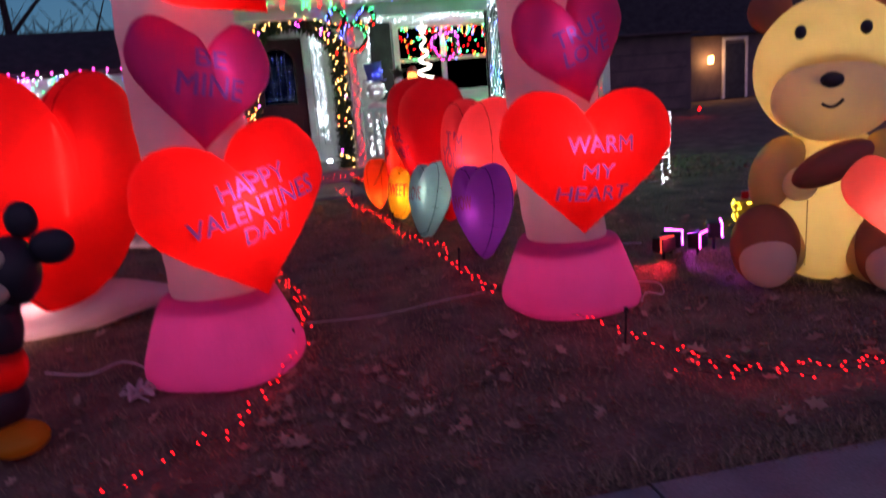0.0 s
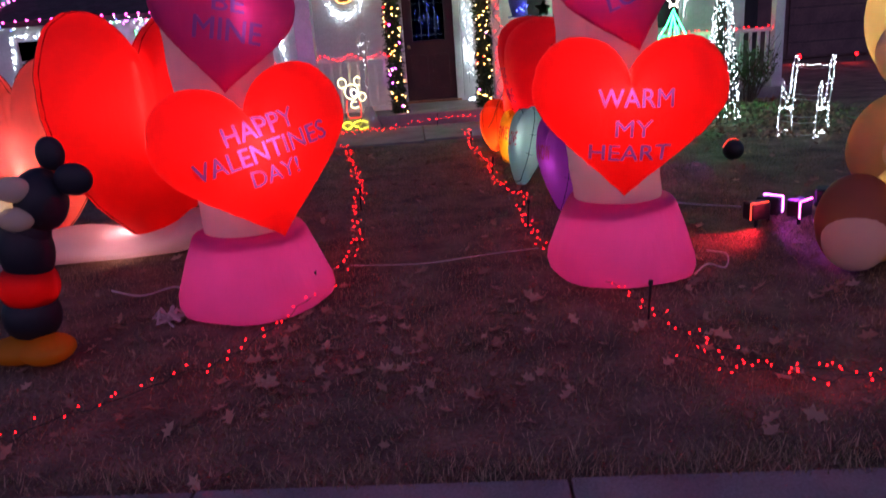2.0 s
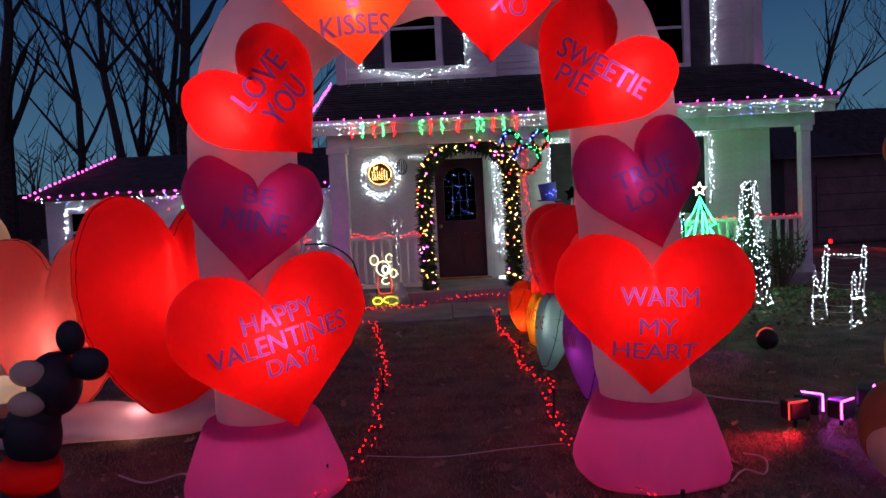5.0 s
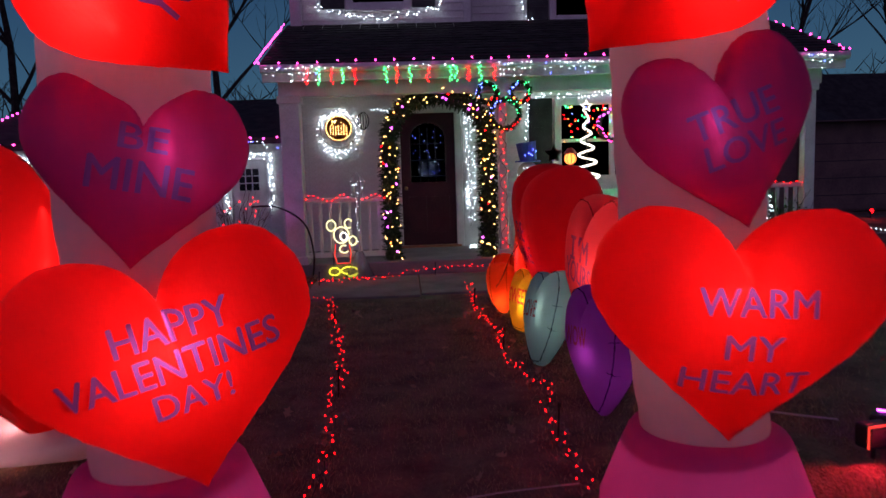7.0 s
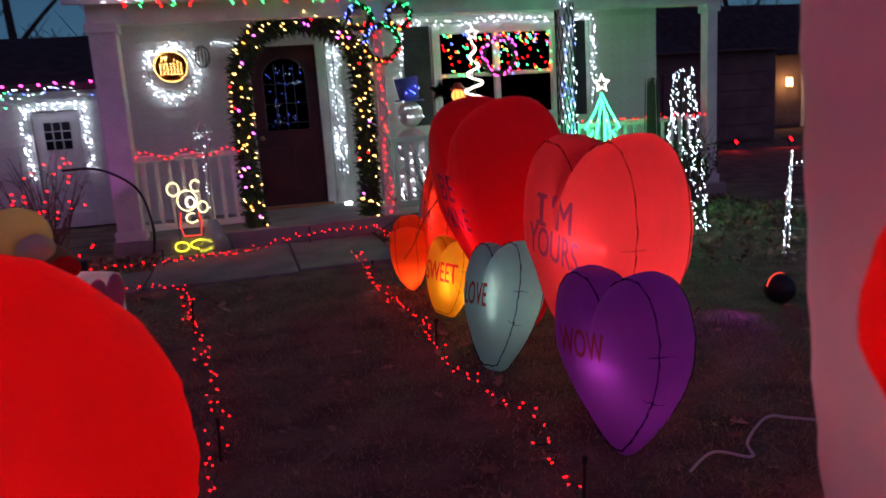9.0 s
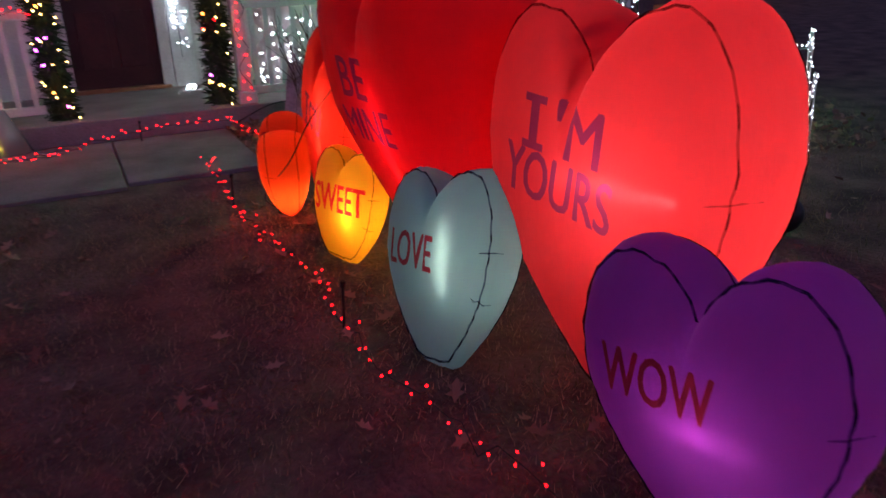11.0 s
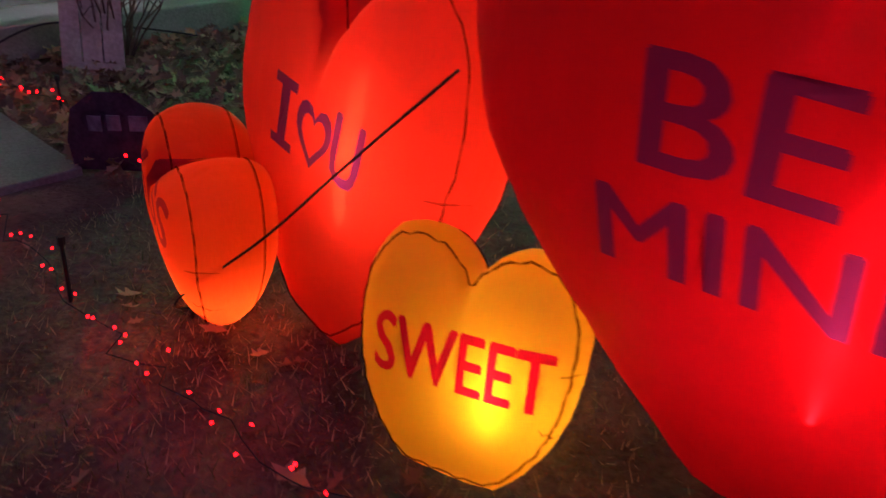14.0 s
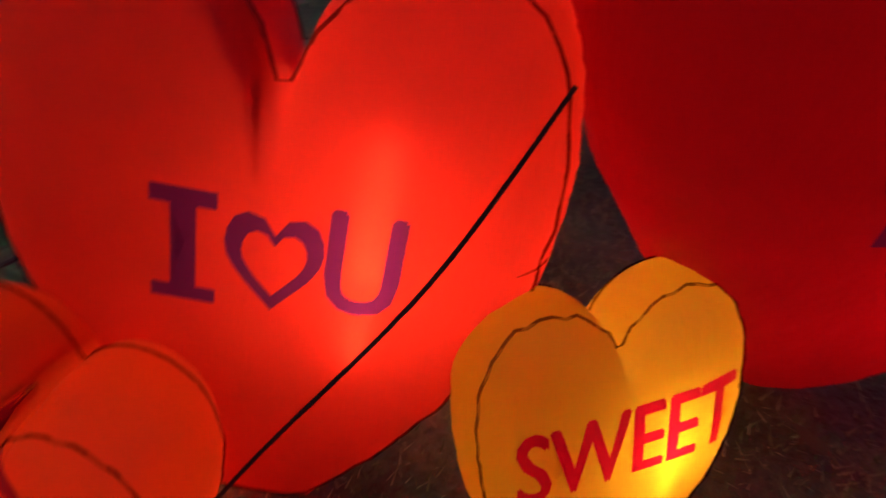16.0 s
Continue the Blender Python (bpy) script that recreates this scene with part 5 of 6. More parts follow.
cluster("post_lights", "red lights on the slim porch post", [jit((2.28, 12.12, PORCH + 0.05 + 2.1 * i / 28), 0.05, 0.02, 0.02) for i in range(28)], [("g_red", 0.010, 1)], [(2.26 + 0.05 * math.sin(j), 12.12, PORCH + 0.05 + 0.055 * j) for j in range(39)])
cluster("rail_lights", "red lights drooping on the porch railing", [jit((-0.42 + 1.05 * i / 18, 12.16, PORCH + 0.88 + 0.04 * math.sin(i * 0.9)), 0.012) for i in range(19)], [("g_red", 0.010, 1)], [(-0.45 + 0.06 * i, 12.17, PORCH + 0.88 + 0.03 * math.sin(i * 0.8)) for i in range(19)])
cluster("rail_lights", "red lights on the far porch railing", [jit((4.75 + 1.7 * i / 18, 12.16, PORCH + 0.9), 0.02) for i in range(19)], [("g_red", 0.011, 1)], [(4.7 + 0.1 * i, 12.17, PORCH + 0.9) for i in range(18)])
cluster("rail_lights", "white lights behind the railing balusters", [(2.4 + 1.9 * rl.random(), 12.36 + 0.05 * rl.random(), PORCH + 0.12 + 0.65 * rl.random()) for _ in range(130)], [("g_white", 0.0105, 1)])


# ---------------------------------------------------------------- garlands and wreaths
def fir(parent, pts, radius, per, needle, seed, name="foliage"):
    """Fir garland: bristling sprigs round a line."""
    r = random.Random(seed)
    verts, faces = [], []
    for p in along(pts, per, 0.0, r):
        for _ in range(12):
            d = Vector((r.gauss(0, 1), r.gauss(0, 1), r.gauss(0, 1))).normalized()
            a = p + d * radius * r.uniform(0.0, 0.55)
            b = p + d * radius * r.uniform(0.8, 1.2) + Vector((0, 0, -0.1 * radius))
            s = d.orthogonal().normalized()
            s.rotate(Matrix.Rotation(r.uniform(0, 6.28), 3, d))
            i = len(verts)
            verts += [a - s * needle, a + s * needle, b + s * needle * 0.3, b - s * needle * 0.3]
            faces.append((i, i + 1, i + 2, i + 3))
    me = bpy.data.meshes.new(name)
    me.from_pydata([tuple(v) for v in verts], [], faces)
    me.materials.append(M["green_fir"])
    ob = new(name, me)
    ob.parent = parent
    return tagged(ob, kind="stuff")


garland = thing("door_garland", "arched fir garland round the door, lit with warm and coloured bulbs", "garland")
GA = [(0.74, 12.28, PORCH), (0.72, 12.28, 1.0), (0.73, 12.28, 1.7)] + [(1.40 - 0.66 * math.cos(math.pi * k / 12), 12.28, 1.85 + 0.56 * math.sin(math.pi * k / 12)) for k in range(1, 12)] + [(2.06, 12.28, 1.7), (2.07, 12.28, 1.0), (2.05, 12.28, PORCH)]
GL = smooth_line(GA, 6)
bm = bmesh.new()
tube(bm, GL, 0.075, 8)
part("core", bm, M["green_fir"], garland)
fir(garland, GL, 0.155, 0.008, 0.011, 3)
gp = [p + Vector((rl.uniform(-0.12, 0.12), -0.13 - 0.04 * rl.random(), rl.uniform(-0.11, 0.11))) for p in along(GL, 0.026, 0.0)]
rl.shuffle(gp)
bulbs("warm_bulb_set", gp[:100], 0.0095, M["g_warm"], garland, rng=rl)
bulbs("purple_bulb_set", gp[150:166], 0.015, M["g_purple"], garland, rng=rl)
bulbs("orange_bulb_set", gp[172:188], 0.014, M["g_orange"], garland, rng=rl)
bulbs("red_bulb_set", gp[196:208], 0.013, M["g_red"], garland, rng=rl)


def wreath(label, c, r, thick, sets, seed, n=40, group="wreaths"):
    w = thing("wreath", label, "wreath", c, group)
    ring = [Vector((r * math.cos(2 * math.pi * k / 40), 0, r * math.sin(2 * math.pi * k / 40))) for k in range(41)]
    bm = bmesh.new()
    tube(bm, ring[:-1], thick * 0.45, 6, True)
    part("core", bm, M["green_fir"], w)
    fir(w, ring, thick, 0.012, 0.008, seed)
    pts = [p + Vector((rl.uniform(-1, 1) * thick * 0.7, -thick * 0.8, rl.uniform(-1, 1) * thick * 0.7)) for p in along(ring, 2 * math.pi * r / n)]
    i = 0
    for key, br, share in sets:
        k = round(len(pts) * share)
        bulbs("bulb_set", pts[i:i + k], br, M[key], w, rng=rl)
        i += k


small = [("g_green", 0.009, 0.3), ("g_blue", 0.011, 0.25), ("g_orange", 0.010, 0.2), ("g_red", 0.010, 0.2)]
wreath("small round fir wreath with coloured lights", (2.06, 12.06, 2.40), 0.125, 0.05, small, 5, 22)
wreath("small round fir wreath with coloured lights", (2.50, 12.06, 2.40), 0.125, 0.05, small, 6, 22)
wreath("round fir wreath with coloured lights on the post", (2.29, 12.06, 2.12), 0.19, 0.05, small, 7, 28)
wreath("dark window wreath with purple and pink lights", (4.18, 13.55, 2.0), 0.23, 0.05, [("g_purple", 0.014, 0.55), ("g_pink", 0.014, 0.4)], 8, 30)

# lit pumpkin plaque with its ring of white lights
plaque = thing("lit_plaque", "orange metal pumpkin plaque covered in warm lights", "wall decoration", (-0.05, 13.60, 2.07))
bm = bmesh.new()
oct_pts = [(0.205 * math.cos(math.pi / 8 + math.pi * k / 4), 0, 0.19 * math.sin(math.pi / 8 + math.pi * k / 4)) for k in range(8)]
bm.faces.new([bm.verts.new(p) for p in oct_pts])
bmesh.ops.solidify(bm, geom=bm.faces[:], thickness=0.03)
part("plate", bm, M["gourd"], plaque)
bm = bmesh.new()
tube(bm, oct_pts, 0.012, 6, True)
for x in (-0.12, -0.06, 0, 0.06, 0.12):
    tube(bm, [(x * 0.6, -0.01, -0.16), (x * 1.1, -0.03, 0), (x * 0.6, -0.01, 0.16)], 0.006, 5)
part("ribs", bm, M["gourd"], plaque)
bulbs("warm_bulb_set", [(0.19 * math.cos(a), -0.02, 0.18 * math.sin(a)) for a in [2 * math.pi * i / 40 for i in range(40)]] + [(x, -0.03, z) for x in (-0.12, -0.08, -0.04, 0, 0.04, 0.08, 0.12) for z in (-0.09, -0.06, -0.03, 0.0, 0.03)] + [(rl.uniform(-0.1, 0.1), -0.03, rl.uniform(0.05, 0.13)) for _ in range(12)], 0.0085, M["g_warm"], plaque, rng=rl)
halo = []
for _ in range(110):
    a, rr = rl.uniform(0, 6.28), rl.uniform(0.23, 0.33)
    halo.append((rr * math.cos(a) * 1.05 - 0.05, 13.63, 2.05 + rr * math.sin(a) * (1.35 if math.sin(a) < 0 else 0.95)))
cluster("plaque_lights", "ring of white lights round the plaque", halo, [("g_white", 0.0085, 1)], [(-0.05 + 0.28 * math.cos(a), 13.65, 2.05 + 0.28 * math.sin(a)) for a in [0.3 * i for i in range(21)]])
cage = thing("wire_lantern", "round wire cage hung on the wall", "wall decoration", (0.33, 13.58, 2.17))
bm = bmesh.new()
for k in range(6):
    a = math.pi * k / 6
    tube(bm, [(0.09 * math.cos(a) * math.sin(t), 0.09 * math.sin(a) * math.sin(t), 0.13 * math.cos(t)) for t in [2 * math.pi * j / 20 for j in range(20)]], 0.004, 4, True)
part("cage_wires", bm, M["wire"], cage)


# ---------------------------------------------------------------- rope-light figures and porch ornaments
def rope_figure(name, label, at, shapes, category="light figure", turn=0.0, r=0.011, foot=True):
    """Bent rope-light outlines. shapes: part name, material key, points (x, z), closed."""
    ob = thing(name, label, category, at, turn=turn)
    for nm, key, pts, closed in shapes:
        bm = bmesh.new()
        tube(bm, [(x, 0, z) for x, z in pts], r, 6, closed)
        part(nm, bm, M[key], ob)
    return ob


def ell(cx, cz, rx, rz, a0=0, a1=360, n=18):
    return [(cx + rx * math.cos(radians(a0 + (a1 - a0) * k / n)), cz + rz * math.sin(radians(a0 + (a1 - a0) * k / n))) for k in range(n + (0 if a1 - a0 == 360 else 1))]


lf = rope_figure("rope_light_figure", "small rope-light figure in cream, red and yellow outlines", (0.05, 12.02, 0.03), [
    ("head_outline", "rope_cream", ell(0.0, 0.55, 0.10, 0.11), True), ("ear_outline", "rope_cream", ell(-0.13, 0.68, 0.06, 0.07), True), ("ear_outline", "rope_cream", ell(0.10, 0.70, 0.05, 0.06, 30, 300), False),
    ("face_outline", "rope_white", ell(0.03, 0.53, 0.045, 0.055), True), ("arm_outline", "rope_cream", ell(0.03, 0.36, 0.06, 0.05, 60, 330), False), ("hand_outline", "rope_cream", ell(0.15, 0.47, 0.05, 0.06), True),
    ("coat_outline", "rope_red", [(-0.08, 0.43), (-0.10, 0.28), (-0.07, 0.17), (0.10, 0.17), (0.12, 0.3), (0.10, 0.42)], False), ("foot_outline", "rope_yellow", ell(-0.11, 0.06, 0.07, 0.05), True), ("foot_outline", "rope_yellow", ell(0.10, 0.07, 0.12, 0.05), True)], "light figure", 0, 0.009)
bm = bmesh.new()
for x in (-0.12, 0.1):
    tube(bm, [(x, 0.01, -0.05), (x, 0.01, 0.5)], 0.004, 5)
part("ground_spike", bm, M["wire"], lf)

glass_man = thing("icicle_lantern_post", "clear lamp-post figure with white lights, standing in the bed", "lit lamp post", (0.28, 12.02, 0.0))
bm = bmesh.new()
tube(bm, [(0, 0, 0.0), (0.005, 0, 0.6), (0.02, 0, 1.08)], 0.022, 10)
part("stem", bm, M["cord"], glass_man, "pale ribbed stem")
bm = bmesh.new()
for k in range(6):
    a = math.pi * k / 3
    tube(bm, [(0.05 * math.cos(a), 0.05 * math.sin(a), 1.06), (0.105 * math.cos(a), 0.105 * math.sin(a), 1.28), (0.06 * math.cos(a), 0.06 * math.sin(a), 1.36), (0.0, 0, 1.41)], 0.005, 5)
for z, rr in ((1.06, 0.05), (1.28, 0.105)):
    tube(bm, [(rr * math.cos(2 * math.pi * k / 16), rr * math.sin(2 * math.pi * k / 16), z) for k in range(16)], 0.005, 5, True)
part("lantern_cage", bm, M["cord"], glass_man)
bulbs("bulb_set", [jit((0.0, 0, 0.15 + 0.95 * i / 26), 0.025, 0.025, 0.01) for i in range(26)] + [(0.1 * math.cos(a), 0.1 * math.sin(a), 1.28) for a in [0.5 * i for i in range(12)]] + [jit((0, 0, 1.2), 0.08, 0.08, 0.1) for i in range(10)], 0.0058, M["g_white"], glass_man, rng=rl)
bm = bmesh.new()
bmesh.ops.create_cone(bm, cap_ends=True, segments=16, radius1=0.2, radius2=0.05, depth=0.35, matrix=Matrix.Translation((0, 0, 0.175)))
part("skirt", bm, plain("clear_plastic", (0.6, 0.62, 0.65), 0.25, 0, 0.6), glass_man, "clear plastic skirt", True)

# snowman with a blue top hat, on the porch
snow = thing("lit_snowman", "white lit snowman with a blue top hat behind the railing", "snowman", (2.68, 12.62, PORCH))
for nm, c, r in (("lower_body", (0, 0, 0.30), 0.24), ("upper_body", (0, 0, 0.76), 0.20), ("head", (0, 0, 1.13), 0.155)):
    bm = bmesh.new()
    ball(bm, c, r, 18, 12)
    part(nm, bm, M["white"], snow, "", True)
bm = bmesh.new()
bmesh.ops.create_cone(bm, cap_ends=True, segments=20, radius1=0.12, radius2=0.145, depth=0.26, matrix=Matrix.Translation((-0.01, 0, 1.43)) @ Matrix.Rotation(-0.12, 4, "Y"))
bmesh.ops.create_cone(bm, cap_ends=True, segments=20, radius1=0.18, radius2=0.18, depth=0.02, matrix=Matrix.Translation((0, 0, 1.29)))
part("top_hat", bm, surface("blue_felt", (0.10, 0.12, 0.45), (0.16, 0.18, 0.55), 8, 0.8, 0.2, 60), snow, "pale blue top hat")
bulbs("bulb_set", [Vector((0, 0, z)) + Vector((math.sin(a) * r, -abs(math.cos(a)) * r, 0)) for z, r in ((0.25, 0.25), (0.4, 0.23), (0.7, 0.21), (0.85, 0.19), (1.1, 0.17), (1.2, 0.14)) for a in [rl.uniform(-1.5, 1.5) for _ in range(9)]], 0.0065, M["g_white"], snow, rng=rl)
bulbs("hat_bulb_set", [(rl.uniform(-0.1, 0.1), -0.15, 1.35 + 0.18 * rl.random()) for _ in range(6)], 0.009, M["g_blue"], snow, rng=rl)
star = thing("wooden_star", "plain pale wooden star on a stake by the railing", "star", (3.0, 12.36, PORCH))
bm = bmesh.new()
pts = [(0.14 * (1 if k % 2 == 0 else 0.45) * math.sin(math.pi * k / 5), 0, 1.38 + 0.14 * (1 if k % 2 == 0 else 0.45) * math.cos(math.pi * k / 5)) for k in range(10)]
bm.faces.new([bm.verts.new(p) for p in pts])
bmesh.ops.solidify(bm, geom=bm.faces[:], thickness=0.02)
box(bm, -0.015, 0.015, 0.005, 0.03, 0, 1.3)
part("star_board", bm, M["trim"], star)
lant = thing("hanging_lantern", "red-topped lantern glowing orange", "lantern", (3.25, 12.45, 1.5))
bm = bmesh.new()
ball(bm, (0, 0, 0), 0.085, 14, 10, (1, 1, 0.95))
part("glass_body", bm, M["lantern_glow"], lant, "glowing orange glass", True)
bm = bmesh.new()
bmesh.ops.create_cone(bm, cap_ends=True, segments=16, radius1=0.10, radius2=0.03, depth=0.08, matrix=Matrix.Translation((0, 0, 0.11)))
for k in range(8):
    a = math.pi * k / 4
    tube(bm, [(0.088 * math.sin(t) * math.cos(a), 0.088 * math.sin(t) * math.sin(a), -0.085 * math.cos(t)) for t in (0.2, 0.8, 1.57, 2.3, 2.9)], 0.004, 4)
tube(bm, [(0, 0, -0.08), (0, 0, -1.3)], 0.008, 6)
part("lantern_frame", bm, plain("red_painted_metal", (0.45, 0.02, 0.02), 0.4), lant, "red metal frame")

spiral = thing("spiral_tree_light", "white rope-light spiral tree with a star on top", "light figure", (3.56, 12.75, PORCH))
sp = [(0.20 * (1 - k / 90) * math.cos(k * 0.38) + 0.012 * math.cos(k * 0.38), 0.20 * (1 - k / 90) * math.sin(k * 0.38), 0.85 + 1.12 * k / 90) for k in range(91)]
bm = bmesh.new()
tube(bm, sp, 0.014, 6)
part("spiral_tube", bm, M["rope_white"], spiral)
bm = bmesh.new()
tube(bm, [(0.085 * (1 if k % 2 == 0 else 0.42) * math.sin(math.pi * k / 5), 0, 2.05 + 0.085 * (1 if k % 2 == 0 else 0.42) * math.cos(math.pi * k / 5)) for k in range(10)], 0.009, 6, True)
part("star_top", bm, M["rope_white"], spiral)
bm = bmesh.new()
tube(bm, [(0, 0, 0), (0, 0, 2.0)], 0.008, 6)
bmesh.ops.create_cone(bm, cap_ends=True, segments=14, radius1=0.14, radius2=0.1, depth=0.02, matrix=Matrix.Translation((0, 0, 0.011)))
part("pole", bm, M["wire"], spiral)

gt = rope_figure("rope_light_tree", "green rope-light tree with a white star, standing in the shrubs", (4.72, 11.62, 0.0), [
    ("tree_outline", "rope_green", [(0.0, 1.42), (-0.10, 1.20), (-0.22, 1.03), (-0.12, 1.0), (-0.30, 0.72), (-0.33, 0.62), (-0.05, 0.70), (0.05, 0.70), (0.36, 0.56), (0.30, 0.70), (0.12, 0.98), (0.22, 1.02), (0.10, 1.22)], True),
    ("inner_loop", "rope_green", [(0.0, 1.36), (-0.05, 1.1), (-0.10, 0.85), (0.0, 0.68), (0.03, 0.9), (0.03, 1.2)], True),
    ("inner_loop", "rope_green", [(0.05, 1.2), (0.10, 0.95), (0.06, 0.72)], False),
    ("star_top", "rope_white", [(0.10 * (1 if k % 2 == 0 else 0.42) * math.sin(math.pi * k / 5), 1.53 + 0.10 * (1 if k % 2 == 0 else 0.42) * math.cos(math.pi * k / 5)) for k in range(10)], True)], "light figure", 0, 0.012)
bm = bmesh.new()
tube(bm, [(0, 0.02, 0), (0, 0.02, 1.4)], 0.006, 5)
part("stake", bm, M["wire"], gt)

lamp("rope_light_glow", (4.66, 11.50, 0.80), 42, (0.05, 1.0, 0.3), 0.15)

cone = thing("light_cone_tree", "cone tree of dense cool white lights on a wire frame", "light tree", (4.83, 10.15, 0))
cone_r = lambda h: 0.25 * (1 - h) + 0.085 * h
bm = bmesh.new()
for k in range(12):
    a = 2 * math.pi * k / 12
    tube(bm, [(cone_r(0) * math.cos(a), cone_r(0) * math.sin(a), 0.01), (cone_r(1) * math.cos(a), cone_r(1) * math.sin(a), 1.58)], 0.004, 4)
for h in (0.0, 0.5, 1.0):
    tube(bm, [(cone_r(h) * math.cos(2 * math.pi * k / 20), cone_r(h) * math.sin(2 * math.pi * k / 20), 0.015 + 1.56 * h) for k in range(20)], 0.004, 4, True)
tube(bm, [(0, 0, 0), (0, 0, 1.6)], 0.008, 6)
part("wire_frame", bm, M["green_wire"], cone)
cp = []
for k in range(330):
    h = (k + rl.random()) / 330
    a = 2 * math.pi * rl.randrange(12) / 12 + rl.uniform(-0.15, 0.15)
    cp.append((cone_r(h) * math.cos(a), cone_r(h) * math.sin(a), 0.03 + 1.57 * h))
bulbs("bulb_set", cp[:], 0.0068, M["g_white"], cone, rng=rl)

# white lit chair-like frames joined by cables
chair = thing("lit_bench_frame", "two white light-wrapped frames joined by thin cables", "light figure")
hp = []
for nm, x, y in (("end_frame", 4.95, 8.85), ("end_frame", 5.22, 8.57)):
    base = Vector((x, y, -0.04))
    ax = Vector((0.69, 0.72, 0)).normalized()
    lines = [[(0.0, 0.0), (0.02, 0.25), (0.05, 0.52), (0.09, 0.55), (0.12, 0.40), (0.16, 0.33), (0.22, 0.5), (0.28, 0.83), (0.33, 0.86), (0.36, 0.78), (0.32, 0.45), (0.28, 0.2), (0.34, 0.0)], [(0.0, 0.0), (0.15, 0.05), (0.34, 0.0)], [(0.05, 0.3), (0.3, 0.3)]]
    bm = bmesh.new()
    for ln in lines:
        q = [base + ax * a * 1.62 + Vector((0, 0, b * (1.1 if a < 0.17 else 0.99))) for a, b in ln]
        tube(bm, smooth_line(q, 4), 0.008, 5)
        hp += [jit(p, 0.012) for p in along(smooth_line(q, 4), 0.03)]
    part(nm, bm, M["cord"], chair)
a, b = Vector((4.95, 8.85, -0.04)), Vector((5.22, 8.57, -0.04))
for dx, z in ((0.50, 0.74), (0.45, 0.45), (0.42, 0.40), (0.2, 0.24), (0.15, 0.18), (0.05, 0.06)):
    off = Vector((dx * 0.71, dx * 0.70, z))
    bm = bmesh.new()
    tube(bm, smooth_line([a + off, (a + b) / 2 + off + Vector((0, 0, -0.02)), b + off], 4), 0.003, 4)
    part("cable", bm, M["cord"], chair)
hp += [jit(p, 0.01) for p in along([a + Vector((0.355, 0.35, 0.76)), b + Vector((0.355, 0.35, 0.76))], 0.035)]
bulbs("bulb_set", hp, 0.0056, M["g_white"], chair, rng=rl)

# spotlights and floodlights on the side lawn
def spot(name, label, at, key, size, turn, power=0.0, colour=(1, 0, 0), aim=(0, 0, 0)):
    s = thing(name, label, "spotlight", at, "garden spotlights", turn=turn)
    bm = bmesh.new()
    bmesh.ops.create_cone(bm, cap_ends=True, segments=18, radius1=size * 0.55, radius2=size * 0.9, depth=size * 1.4, matrix=Matrix.Translation((0, 0, 0.06 + size)) @ Matrix.Rotation(radians(65), 4, "X"))
    part("housing", bm, M["wire"], s, "black housing")
    bm = bmesh.new()
    tube(bm, [(0, 0, -0.04), (0, 0, 0.06 + size)], 0.012, 6)
    part("spike", bm, M["wire"], s)
    bm = bmesh.new()
    bmesh.ops.create_circle(bm, cap_ends=True, segments=18, radius=size * 0.8, matrix=Matrix.Translation((0, -size * 0.66, 0.06 + size * 1.31)) @ Matrix.Rotation(radians(65), 4, "X"))
    part("lens", bm, M[key], s, "glowing lens")
    return s


bm = bmesh.new()
floodball = thing("flood_light", "black round floodlight edged with red light", "spotlight", (3.95, 7.68, 0))
ball(bm, (0, 0, 0.10), 0.10, 18, 12)
part("housing", bm, M["wire"], floodball, "", True)
bm = bmesh.new()
tube(bm, [(0.1 * math.cos(a), 0.02 + 0.02 * math.cos(a), 0.10 + 0.1 * math.sin(a)) for a in [0.4 + 0.13 * k for k in range(20)]], 0.006, 5)
part("lit_rim", bm, M["rope_red"], floodball, "red lit rim")
for at, key, turn in (((3.14, 5.42, 0), "g_red", 10), ((3.27, 5.52, 0), "g_purple", 140), ((3.42, 5.40, 0), "g_pink", 30), ((3.60, 5.45, 0.05), "g_purple", 60)):
    box_l = thing("flood_light", "small grey box floodlight on the lawn, coloured rim", "spotlight", at, "garden spotlights", turn=turn)
    part("housing", boxed(-0.075, 0.075, -0.05, 0.05, 0.05, 0.17, 0.015), M["wire"], box_l)
    bm = bmesh.new()
    tube(bm, [(0, 0, -0.05), (0, 0, 0.06)], 0.012, 6)
    part("spike", bm, M["wire"], box_l)
    bm = bmesh.new()
    tube(bm, [(-0.077, -0.05, 0.06), (-0.077, -0.05, 0.168), (0.05, -0.05, 0.172)], 0.006, 5)
    part("lit_edge", bm, M["rope_red" if key == "g_red" else key], box_l, "lit coloured edge")


def beam(at, target, colour, power, angle):
    d = bpy.data.lights.new("flood_beam", "SPOT")
    d.energy, d.color, d.spot_size, d.spot_blend, d.shadow_soft_size = power, colour, radians(angle), 0.6, 0.03
    ob = new("flood_beam", d)
    ob.matrix_basis = look(at, target)
    return ob


beam((3.20, 5.36, 0.22), (2.80, 5.28, 0.0), (1, 0.02, 0.06), 26, 85)
beam((3.36, 5.52, 0.25), (3.5, 5.18, 0.0), (0.55, 0.05, 1), 14, 95)
beam((3.72, 7.66, 0.22), (3.4, 7.5, 0.0), (0.5, 0.05, 1), 3.0, 90)
